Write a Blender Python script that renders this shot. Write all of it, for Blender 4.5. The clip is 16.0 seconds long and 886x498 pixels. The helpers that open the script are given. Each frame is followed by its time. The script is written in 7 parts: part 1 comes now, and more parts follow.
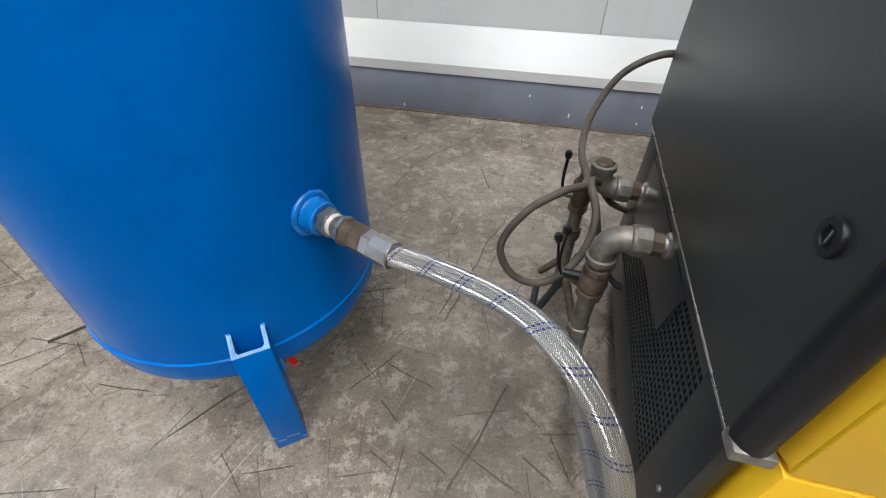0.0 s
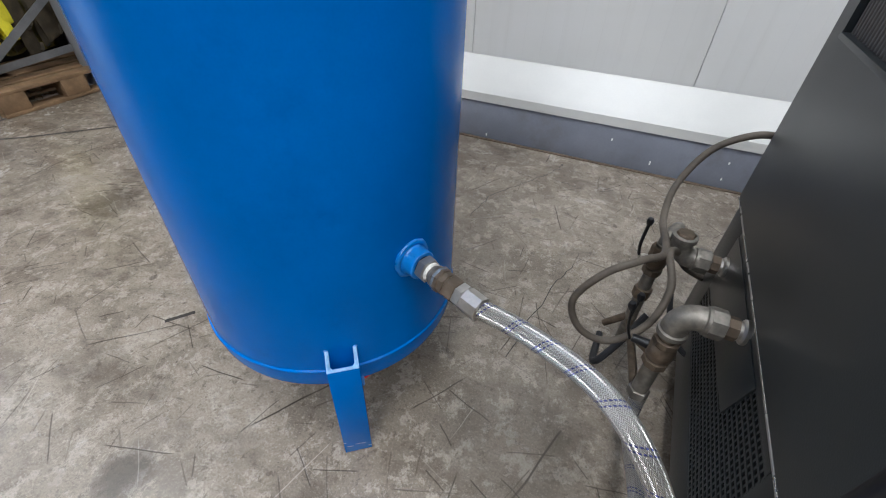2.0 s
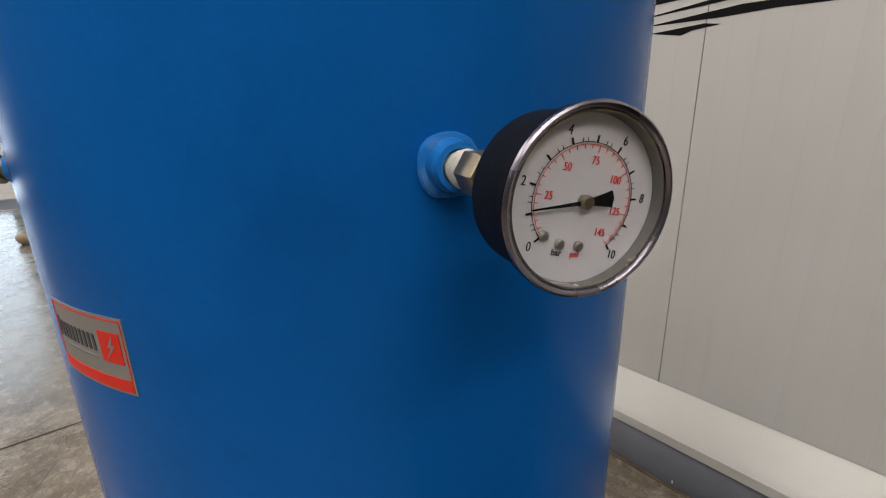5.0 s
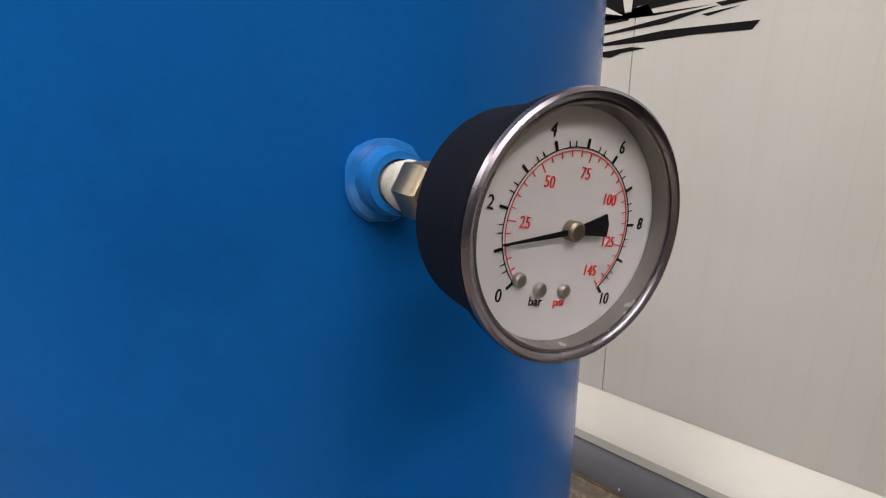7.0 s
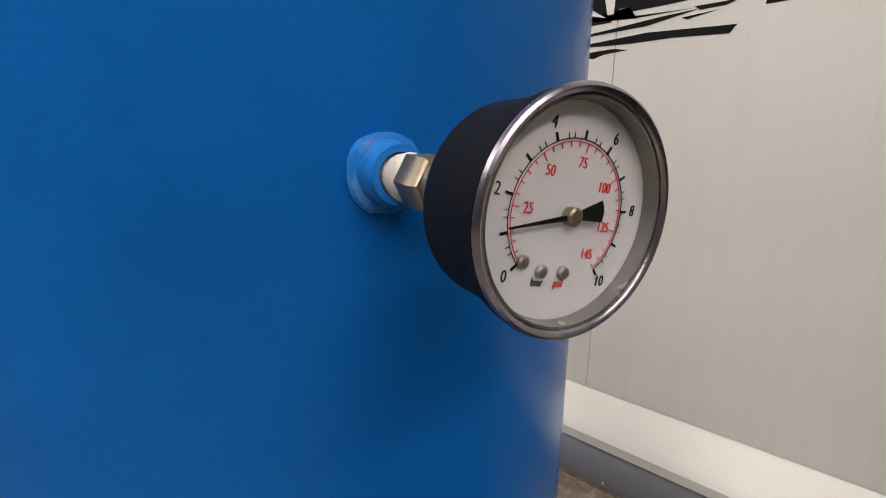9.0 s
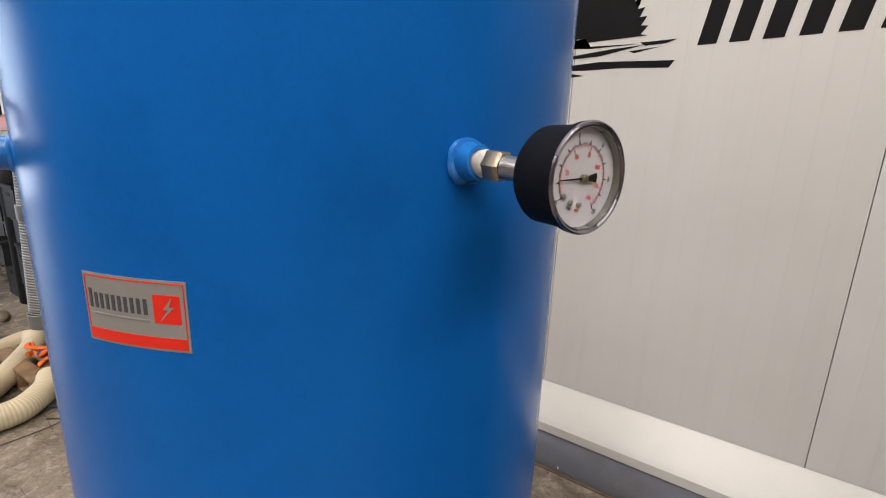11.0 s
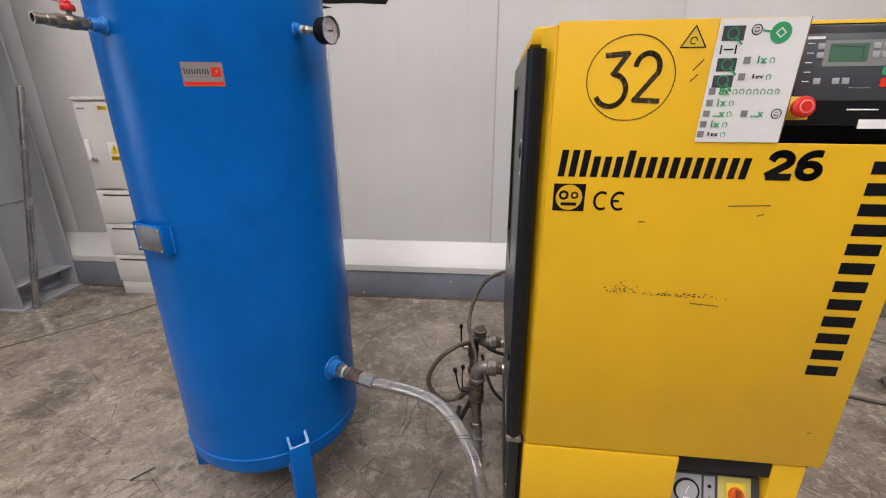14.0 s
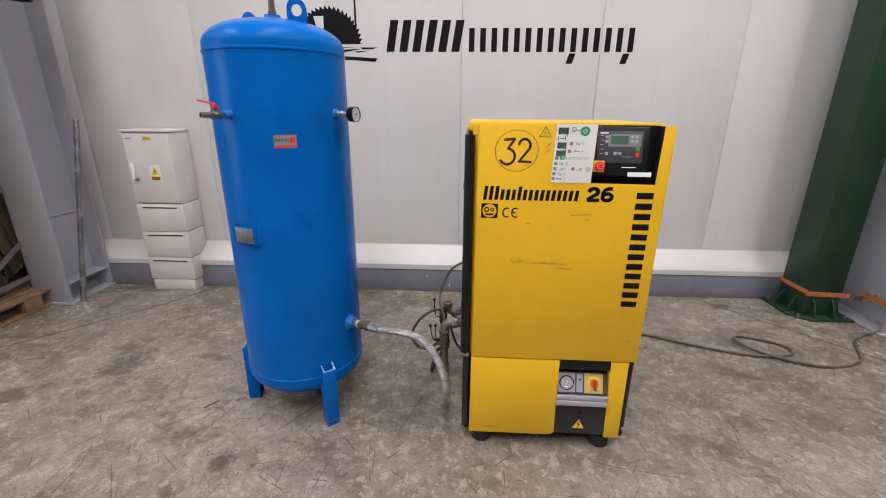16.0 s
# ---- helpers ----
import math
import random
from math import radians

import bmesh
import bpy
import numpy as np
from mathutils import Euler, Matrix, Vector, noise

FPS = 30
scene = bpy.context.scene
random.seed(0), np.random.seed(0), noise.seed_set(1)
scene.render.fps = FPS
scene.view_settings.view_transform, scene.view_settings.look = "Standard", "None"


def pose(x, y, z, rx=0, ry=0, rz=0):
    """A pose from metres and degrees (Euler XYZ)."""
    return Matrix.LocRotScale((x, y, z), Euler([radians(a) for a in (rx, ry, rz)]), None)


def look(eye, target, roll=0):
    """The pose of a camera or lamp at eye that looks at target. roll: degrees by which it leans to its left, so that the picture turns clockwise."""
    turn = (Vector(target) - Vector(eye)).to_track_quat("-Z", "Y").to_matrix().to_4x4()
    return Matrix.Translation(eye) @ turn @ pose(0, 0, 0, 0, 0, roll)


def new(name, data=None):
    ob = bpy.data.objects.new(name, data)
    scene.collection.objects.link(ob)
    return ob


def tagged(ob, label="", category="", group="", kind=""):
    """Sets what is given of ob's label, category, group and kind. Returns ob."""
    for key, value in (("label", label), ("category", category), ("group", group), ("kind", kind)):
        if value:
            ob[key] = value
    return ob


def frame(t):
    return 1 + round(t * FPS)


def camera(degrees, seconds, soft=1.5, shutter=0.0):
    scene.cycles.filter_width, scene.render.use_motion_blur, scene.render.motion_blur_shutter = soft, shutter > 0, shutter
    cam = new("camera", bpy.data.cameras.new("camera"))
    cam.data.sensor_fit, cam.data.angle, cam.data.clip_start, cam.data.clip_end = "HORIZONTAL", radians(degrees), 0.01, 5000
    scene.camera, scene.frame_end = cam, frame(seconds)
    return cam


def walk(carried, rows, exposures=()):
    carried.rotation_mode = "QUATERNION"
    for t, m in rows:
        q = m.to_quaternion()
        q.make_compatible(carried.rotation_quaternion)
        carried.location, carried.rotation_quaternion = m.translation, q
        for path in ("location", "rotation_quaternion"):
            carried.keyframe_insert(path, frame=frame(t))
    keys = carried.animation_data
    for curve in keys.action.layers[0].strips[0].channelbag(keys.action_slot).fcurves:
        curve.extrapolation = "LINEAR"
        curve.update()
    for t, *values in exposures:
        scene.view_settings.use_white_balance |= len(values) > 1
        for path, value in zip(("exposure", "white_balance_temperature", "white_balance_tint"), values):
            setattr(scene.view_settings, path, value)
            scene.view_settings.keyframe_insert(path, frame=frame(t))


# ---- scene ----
cam = camera(92.1, 16.0, soft=1.1)
PATH = [
    (0.0, 0.1611, 0.15, 0.9294, 49.13, -0.52, 13.44),
    (0.5, 0.184, 0.1212, 0.8823, 44.5, -1.36, 14.12),
    (1.0, 0.1959, 0.0979, 0.8612, 40.26, -1.86, 14.64),
    (1.5, 0.1785, 0.1063, 0.9022, 40.99, -2.55, 16.38),
    (2.0, 0.107, 0.118, 1.0372, 50.31, -1.7, 23.84),
    (2.5, 0.0627, 0.0922, 1.1267, 53.57, -1.52, 27.34),
    (3.0, 0.022, 0.0952, 1.2647, 60.14, 0.4, 32.96),
    (3.5, 0.0420, 0.2312, 1.4528, 65.70, 2.66, 45.2),
    (4.0, 0.0508, 0.3768, 1.5431, 70.46, 2.88, 50.23),
    (4.5, 0.0292, 0.4456, 1.5664, 73.06, 2.43, 51.15),
    (5.0, 0.0025, 0.4953, 1.5694, 74.17, 1.14, 49.83),
    (5.2, -0.0059, 0.5088, 1.5714, 74.72, 0.77, 49.43),
    (7.3, -0.0314, 0.5279, 1.565, 76.11, 0.51, 41.9),
    (7.5, -0.031, 0.5275, 1.5657, 76.17, 0.41, 41.92),
    (8.0, -0.030, 0.5277, 1.5669, 75.68, 0.46, 41.98),
    (8.5, -0.031, 0.5248, 1.5641, 76.01, 0.24, 41.05),
    (9.0, -0.0309, 0.5183, 1.5631, 75.99, 0.26, 40.29),
    (9.2, -0.0315, 0.5125, 1.5643, 75.99, 0.07, 39.69),
    (11.3, 0.0196, 0.2815, 1.5505, 77.9, -1.45, 33.64),
    (11.5, 0.0399, 0.2074, 1.5292, 78.22, 0.15, 31.2),
    (12.0, 0.0859, 0.0283, 1.4651, 78.42, 0.44, 24.96),
    (12.5, 0.1606, -0.0914, 1.3984, 78.29, 1.2, 20.07),
    (13.0, 0.2937, -0.2118, 1.361, 77.41, 0.88, 15.98),
    (13.5, 0.3405, -0.3442, 1.345, 73.42, 0.52, 9.71),
    (14.0, 0.325, -0.5446, 1.3819, 70.5, 0.25, 5.63),
    (14.5, 0.3862, -0.7608, 1.4312, 69.7, -0.37, 3.8),
    (15.0, 0.4521, -0.9648, 1.4823, 67.92, -0.71, 3.18),
    (15.5, 0.432, -1.1545, 1.5306, 68.87, -0.3, 2.74),
    (16.0, 0.3894, -1.3172, 1.568, 71.88, -0.36, 2.48),
]
EXPOSURES = [(0.0, 0.36, 6080, 9), (0.5, 0.26, 6050, 9), (1.5, 0.20, 5950, 9), (2.5, 0.24, 5850, 9), (3.0, 0.16, 6050, 9), (3.5, -0.16, 6450, 10), (4.0, -0.64, 6800, 9), (4.5, -0.52, 6900, 10), (5.2, -0.48, 7000, 13), (7.5, -0.08, 7050, 14), (9.0, -0.08, 7050, 14), (11.5, 0.08, 7000, 15), (12.5, 0.20, 6850, 15), (13.0, 0.13, 6800, 15), (14.0, -0.03, 6600, 17), (16.0, -0.04, 6400, 18)]
walk(cam, [(t, pose(x, y, z, rx, ry, rz)) for t, x, y, z, rx, ry, rz in PATH], EXPOSURES)

# ---- world and light ----
world = bpy.data.worlds.new("sky")
world.use_nodes = True
scene.world = world
wn = world.node_tree
sky = wn.nodes.new("ShaderNodeTexSky")
sky.sky_type, sky.sun_disc = "NISHITA", False
sky.sun_elevation, sky.sun_rotation = radians(48), radians(153)
wn.nodes["Background"].inputs[1].default_value = 0.15
wn.links.new(sky.outputs[0], wn.nodes["Background"].inputs[0])


def area(name, eye, target, sx, sy, watts, colour):
    d = bpy.data.lights.new(name, "AREA")
    d.shape, d.size, d.size_y, d.energy, d.color = "RECTANGLE", sx, sy, watts, colour
    ob = new(name, d)
    ob.matrix_world = look(eye, target)
    return ob


sun = bpy.data.lights.new("sun", "SUN")
sun.energy, sun.angle, sun.color = 5.0, radians(0.5), (1.0, 0.95, 0.88)
new("sun", sun).matrix_world = look((9, -18, 22), (0, 0, 0))
# unseen roof lights added as overhead and front fill; daylight at the open gate
ROOF_FILLS = [(-9.0, -2.5), (-4.5, -2.5), (0.0, -2.5), (4.5, -2.5)]
for (sx_, sy_), watts_ in zip(ROOF_FILLS, (190, 200, 285, 330)):
    area("roof_fill_glow", (sx_, sy_, 6.38), (sx_, sy_, 0), 1.2, 7.0, watts_, (1.0, 0.985, 0.96))
area("gate_glow", (-13.6, -3.2, 2.35), (0, -3.2, 1.4), 4.7, 4.4, 270, (0.62, 0.80, 1.0))

# ---- materials ----


def nodes_of(name):
    m = bpy.data.materials.new(name)
    m.use_nodes = True
    nt = m.node_tree
    return m, nt, nt.nodes["Principled BSDF"]


def add(nt, kind, **vals):
    n = nt.nodes.new(kind)
    for k, v in vals.items():
        n.inputs[k.replace("_", " ")].default_value = v
    return n


def mixc(nt, fac, a, b, blend="MIX"):
    n = nt.nodes.new("ShaderNodeMix")
    n.data_type, n.blend_type = "RGBA", blend
    for sock, v in ((0, fac), (6, a), (7, b)):
        if isinstance(v, bpy.types.NodeSocket):
            nt.links.new(v, n.inputs[sock])
        elif sock == 0:
            n.inputs[0].default_value = v
        else:
            n.inputs[sock].default_value = (*v[:3], 1)
    return n.outputs[2]


def ramp(nt, src, lo, hi):
    n = nt.nodes.new("ShaderNodeMapRange")
    n.interpolation_type = "SMOOTHSTEP"
    n.inputs[1].default_value, n.inputs[2].default_value = lo, hi
    nt.links.new(src, n.inputs[0])
    return n.outputs[0]


def math_(nt, op, a, b=0.0):
    n = nt.nodes.new("ShaderNodeMath")
    n.operation = op
    for i, v in enumerate((a, b)):
        if isinstance(v, bpy.types.NodeSocket):
            nt.links.new(v, n.inputs[i])
        else:
            n.inputs[i].default_value = v
    return n.outputs[0]


def noise_(nt, vec, scale, detail=4.0, rough=0.55):
    n = add(nt, "ShaderNodeTexNoise", Scale=scale, Detail=detail, Roughness=rough)
    if vec is not None:
        nt.links.new(vec, n.inputs["Vector"])
    return n.outputs["Fac"]


def coords(nt, which="Object", scale=(1, 1, 1), rot=(0, 0, 0)):
    tc = nt.nodes.new("ShaderNodeTexCoord")
    mp = nt.nodes.new("ShaderNodeMapping")
    mp.inputs["Scale"].default_value, mp.inputs["Rotation"].default_value = scale, rot
    nt.links.new(tc.outputs[which], mp.inputs["Vector"])
    return mp.outputs[0]


def bump(nt, bsdf, height, strength, dist=0.002):
    b = nt.nodes.new("ShaderNodeBump")
    b.inputs["Strength"].default_value, b.inputs["Distance"].default_value = strength, dist
    nt.links.new(height, b.inputs["Height"])
    nt.links.new(b.outputs[0], bsdf.inputs["Normal"])


def surface(name, col, rough=0.5, metal=0.0, var=0.12, scale=6.0, grain=180.0, bumpy=0.15, dirt=None, dirt_amt=0.3, coat=0.0, dirt_scale=4.0, spec=0.4):
    """Paint, plastic, cloth or metal with wear at two scales."""
    m, nt, b = nodes_of(name)
    v = coords(nt)
    big, fine = noise_(nt, v, scale, 5.0), noise_(nt, v, grain, 3.0)
    c = mixc(nt, ramp(nt, big, 0.3, 0.7), [x * (1 - var) for x in col], [min(1, x * (1 + var)) for x in col])
    c = mixc(nt, math_(nt, "MULTIPLY", ramp(nt, fine, 0.35, 0.75), var), c, [x * 0.55 for x in col])
    if dirt:
        d = noise_(nt, v, dirt_scale, 8.0, 0.7)
        c = mixc(nt, math_(nt, "MULTIPLY", ramp(nt, d, 0.5, 0.75), dirt_amt), c, dirt)
    nt.links.new(c, b.inputs["Base Color"])
    nt.links.new(math_(nt, "ADD", math_(nt, "MULTIPLY", big, 0.2), rough - 0.1), b.inputs["Roughness"])
    b.inputs["Metallic"].default_value = metal
    b.inputs["Coat Weight"].default_value = coat
    b.inputs["Specular IOR Level"].default_value = spec
    bump(nt, b, fine, bumpy, 0.001)
    return m


M_BLUE = surface("blue_enamel", (0.0, 0.124, 0.465), 0.22, var=0.10, scale=3.0, grain=260, bumpy=0.07, dirt=(0.0, 0.045, 0.22), dirt_amt=0.30, dirt_scale=5.0, spec=0.075)
hn, hb = M_BLUE.node_tree, M_BLUE.node_tree.nodes["Principled BSDF"]
wave = hn.nodes.new("ShaderNodeBump")
wave.inputs["Strength"].default_value, wave.inputs["Distance"].default_value = 0.35, 0.004
hn.links.new(noise_(hn, coords(hn), 7.0, 2.0), wave.inputs["Height"])
hn.links.new(wave.outputs[0], hb.inputs["Normal"].links[0].from_node.inputs["Normal"])
M_PALEBLUE = surface("pale_scuffed_blue", (0.22, 0.40, 0.62), 0.5, var=0.25, scale=60, grain=150, bumpy=0.3, dirt=(0.03, 0.16, 0.45), dirt_amt=0.6, dirt_scale=50)
# pale dirt tone paints glints as well as chips on sockets and welds
M_BLUE_FRESH = surface("blue_brushed_paint", (0.006, 0.17, 0.55), 0.3, var=0.2, scale=30, grain=120, bumpy=0.5, dirt=(0.35, 0.55, 0.75), dirt_amt=0.25, dirt_scale=40)
M_YELLOW = surface("yellow_powder_coat", (0.80, 0.465, 0.012), 0.42, var=0.05, scale=2.5, grain=320, bumpy=0.18, dirt=(0.50, 0.27, 0.01), dirt_amt=0.16)
M_GREY = surface("anthracite_coat", (0.0150, 0.0185, 0.0200), 0.36, spec=0.5, var=0.15, scale=3.0, grain=420, bumpy=0.22, dirt=(0.028, 0.028, 0.028), dirt_amt=0.3)
M_BLACK = surface("black_plastic", (0.008, 0.008, 0.0095), 0.42, spec=0.3, var=0.15, grain=300, bumpy=0.1)
M_MATTBLACK = surface("matt_black_paint", (0.007, 0.007, 0.009), 0.62, var=0.15, grain=300, bumpy=0.15, spec=0.15)
M_RUBBER = surface("black_rubber", (0.016, 0.016, 0.016), 0.75, var=0.2, grain=150, bumpy=0.2)
# near-black in place of the shade inside holes, slots and recesses
M_DARKHOLE = surface("painted_hole_shade", (0.008, 0.008, 0.009), 0.9, var=0.2)
M_STEEL = surface("galvanised_steel", (0.42, 0.41, 0.39), 0.38, 0.9, var=0.25, scale=18, grain=140, bumpy=0.3, dirt=(0.20, 0.15, 0.10), dirt_amt=0.45, dirt_scale=22)
M_RUST = surface("rusty_brown_brass", (0.16, 0.122, 0.088), 0.55, 0.6, var=0.35, scale=26, grain=130, bumpy=0.4, dirt=(0.10, 0.06, 0.035), dirt_amt=0.6, dirt_scale=30)
M_BRASS = surface("dull_brass", (0.31, 0.265, 0.20), 0.36, 0.85, var=0.2, scale=40, grain=150, bumpy=0.3, dirt=(0.14, 0.10, 0.06), dirt_amt=0.5, dirt_scale=35)
M_GALV = surface("weathered_galvanised_iron", (0.235, 0.215, 0.185), 0.5, 0.65, var=0.3, scale=30, grain=110, bumpy=0.5, dirt=(0.13, 0.10, 0.075), dirt_amt=0.6, dirt_scale=28)
M_NICKEL = surface("bright_nickel", (0.56, 0.53, 0.49), 0.38, 1.0, var=0.15, scale=30, grain=200, bumpy=0.15)
M_CHROME = surface("polished_bezel", (0.27, 0.25, 0.29), 0.26, 1.0, var=0.1, scale=30, grain=150, bumpy=0.05)
M_TAPE = surface("white_thread_tape", (0.66, 0.64, 0.59), 0.65, var=0.25, scale=60, grain=300, bumpy=0.4)
M_WHITE = surface("white_print", (0.80, 0.80, 0.78), 0.45, var=0.03, grain=200, bumpy=0.03)
M_RED = surface("red_plastic", (0.62, 0.022, 0.014), 0.35, var=0.12, grain=200, bumpy=0.06)
M_REDPRINT = surface("red_print", (0.78, 0.025, 0.012), 0.4, var=0.05, bumpy=0.03)
M_BLKPRINT = surface("black_vinyl", (0.008, 0.008, 0.009), 0.5, var=0.1, bumpy=0.04, spec=0.12)
M_MARKER = surface("worn_marker_ink", (0.035, 0.024, 0.010), 0.6, var=0.3, scale=60, dirt=(0.45, 0.26, 0.012), dirt_amt=0.75, dirt_scale=120)
M_SILVER = surface("silver_foil", (0.33, 0.32, 0.31), 0.38, 0.35, var=0.06, bumpy=0.04)
M_GREENPRINT = surface("green_print", (0.03, 0.33, 0.12), 0.5, var=0.05)
M_GREYPRINT = surface("grey_print", (0.22, 0.22, 0.22), 0.5, var=0.1)
M_LCD = surface("green_display", (0.075, 0.16, 0.105), 0.2, var=0.06, grain=60)
M_PANEL = surface("dark_control_foil", (0.060, 0.064, 0.074), 0.4, var=0.08)
M_PANELGREY = surface("light_grey_plate", (0.36, 0.37, 0.38), 0.45, var=0.08)
M_YELPLATE = surface("yellow_plate", (0.80, 0.56, 0.05), 0.4, var=0.06)
M_ORANGE = surface("orange_red_rotary", (0.72, 0.13, 0.02), 0.35, var=0.08)
M_CABINET = surface("grey_white_polyester", (0.62, 0.61, 0.57), 0.5, var=0.05, scale=3, grain=120, bumpy=0.15, dirt=(0.42, 0.40, 0.36), dirt_amt=0.22)
M_COLUMN = surface("light_grey_steel_paint", (0.36, 0.37, 0.39), 0.42, var=0.07, scale=1.5, grain=160, bumpy=0.1, dirt=(0.24, 0.23, 0.22), dirt_amt=0.25, dirt_scale=2.5)
M_GREENCOL = surface("dark_green_steel_paint", (0.013, 0.042, 0.021), 0.42, var=0.14, scale=3, grain=160, bumpy=0.15, dirt=(0.06, 0.055, 0.04), dirt_amt=0.3)
M_SKIRT = surface("slate_grey_plinth_paint", (0.20, 0.21, 0.25), 0.5, var=0.10, scale=4, grain=90, bumpy=0.35, dirt=(0.13, 0.115, 0.10), dirt_amt=0.5, dirt_scale=3.0)
M_FLASH = surface("white_sheet_flashing", (0.60, 0.59, 0.56), 0.33, var=0.05, scale=2.0, grain=120, bumpy=0.06, dirt=(0.58, 0.56, 0.50), dirt_amt=0.3)
M_POLE = surface("dull_grey_tube", (0.45, 0.44, 0.43), 0.26, 0.9, var=0.25, scale=9, grain=120, bumpy=0.2)
M_CABLE = surface("dusty_grey_brown_cable", (0.115, 0.095, 0.075), 0.62, var=0.25, scale=20, grain=200, bumpy=0.3)
M_CABLEBLK = surface("black_cable", (0.022, 0.022, 0.024), 0.55, var=0.2, scale=20)
M_CABLEBLUE = surface("blue_grey_cable", (0.07, 0.12, 0.24), 0.5, var=0.15, scale=20)
M_ORANGEROPE = surface("orange_sling", (0.78, 0.15, 0.02), 0.7, var=0.2, scale=30, grain=150, bumpy=0.6)
M_STRAP = surface("orange_strap", (0.42, 0.14, 0.04), 0.7, var=0.2, scale=30, grain=200, bumpy=0.4)
M_YSLING = surface("yellow_webbing", (0.78, 0.68, 0.03), 0.75, var=0.18, scale=14, grain=220, bumpy=0.6, dirt=(0.25, 0.20, 0.03), dirt_amt=0.5, dirt_scale=7)
M_DSLING = surface("dirty_brown_webbing", (0.075, 0.058, 0.036), 0.8, var=0.35, scale=12, grain=200, bumpy=0.6, dirt=(0.16, 0.12, 0.04), dirt_amt=0.5, dirt_scale=6)
M_RACK = surface("galvanised_rack", (0.23, 0.23, 0.235), 0.45, 0.6, var=0.15, scale=8, grain=120, bumpy=0.15)
M_BEAM = surface("orange_red_beam", (0.50, 0.08, 0.03), 0.45, var=0.12, scale=5, dirt=(0.20, 0.08, 0.04), dirt_amt=0.4)
M_WOOD = surface("raw_pallet_wood", (0.22, 0.135, 0.07), 0.75, var=0.3, scale=9, grain=70, bumpy=0.6, dirt=(0.13, 0.09, 0.05), dirt_amt=0.5)
M_CARD = surface("brown_cardboard", (0.34, 0.21, 0.11), 0.8, var=0.1, scale=4, grain=80, bumpy=0.2)
M_BIN = surface("dark_green_bin_plastic", (0.012, 0.06, 0.025), 0.45, var=0.12, scale=4)
M_FOILBAG = surface("clear_grey_film", (0.62, 0.60, 0.57), 0.3, var=0.2, scale=9, grain=30, bumpy=0.6)
M_CRATE = surface("dark_grey_crate", (0.010, 0.011, 0.013), 0.6, spec=0.2, var=0.2, scale=6)
M_MISC = surface("dark_machinery", (0.014, 0.015, 0.018), 0.5, 0.1, var=0.4, scale=8, dirt=(0.05, 0.043, 0.036), dirt_amt=0.4)
M_NAVY = surface("navy_motor_paint", (0.015, 0.045, 0.16), 0.4, var=0.2, scale=8)
# unseen roof lining, darkened to hold bounce light down
M_CEIL = surface("ceiling_grey_sheet", (0.30, 0.30, 0.295), 0.6, var=0.05)
M_WALLFAR = surface("pale_grey_cladding", (0.52, 0.52, 0.51), 0.6, var=0.06, scale=1.0)
# for unseen walls, made dark to cut bounce light and reflections
M_WALLDARK = surface("dark_unseen_wall", (0.13, 0.13, 0.135), 0.6, var=0.1, scale=1.0)
M_FOLIAGE = surface("leaf_green", (0.10, 0.17, 0.05), 0.6, var=0.4, scale=2, grain=30)
M_BARK = surface("bark_brown", (0.10, 0.075, 0.05), 0.85, var=0.3, scale=9, bumpy=0.8)
M_YARD = surface("pale_yard_paving", (0.42, 0.40, 0.37), 0.8, var=0.12, scale=0.8, grain=40)


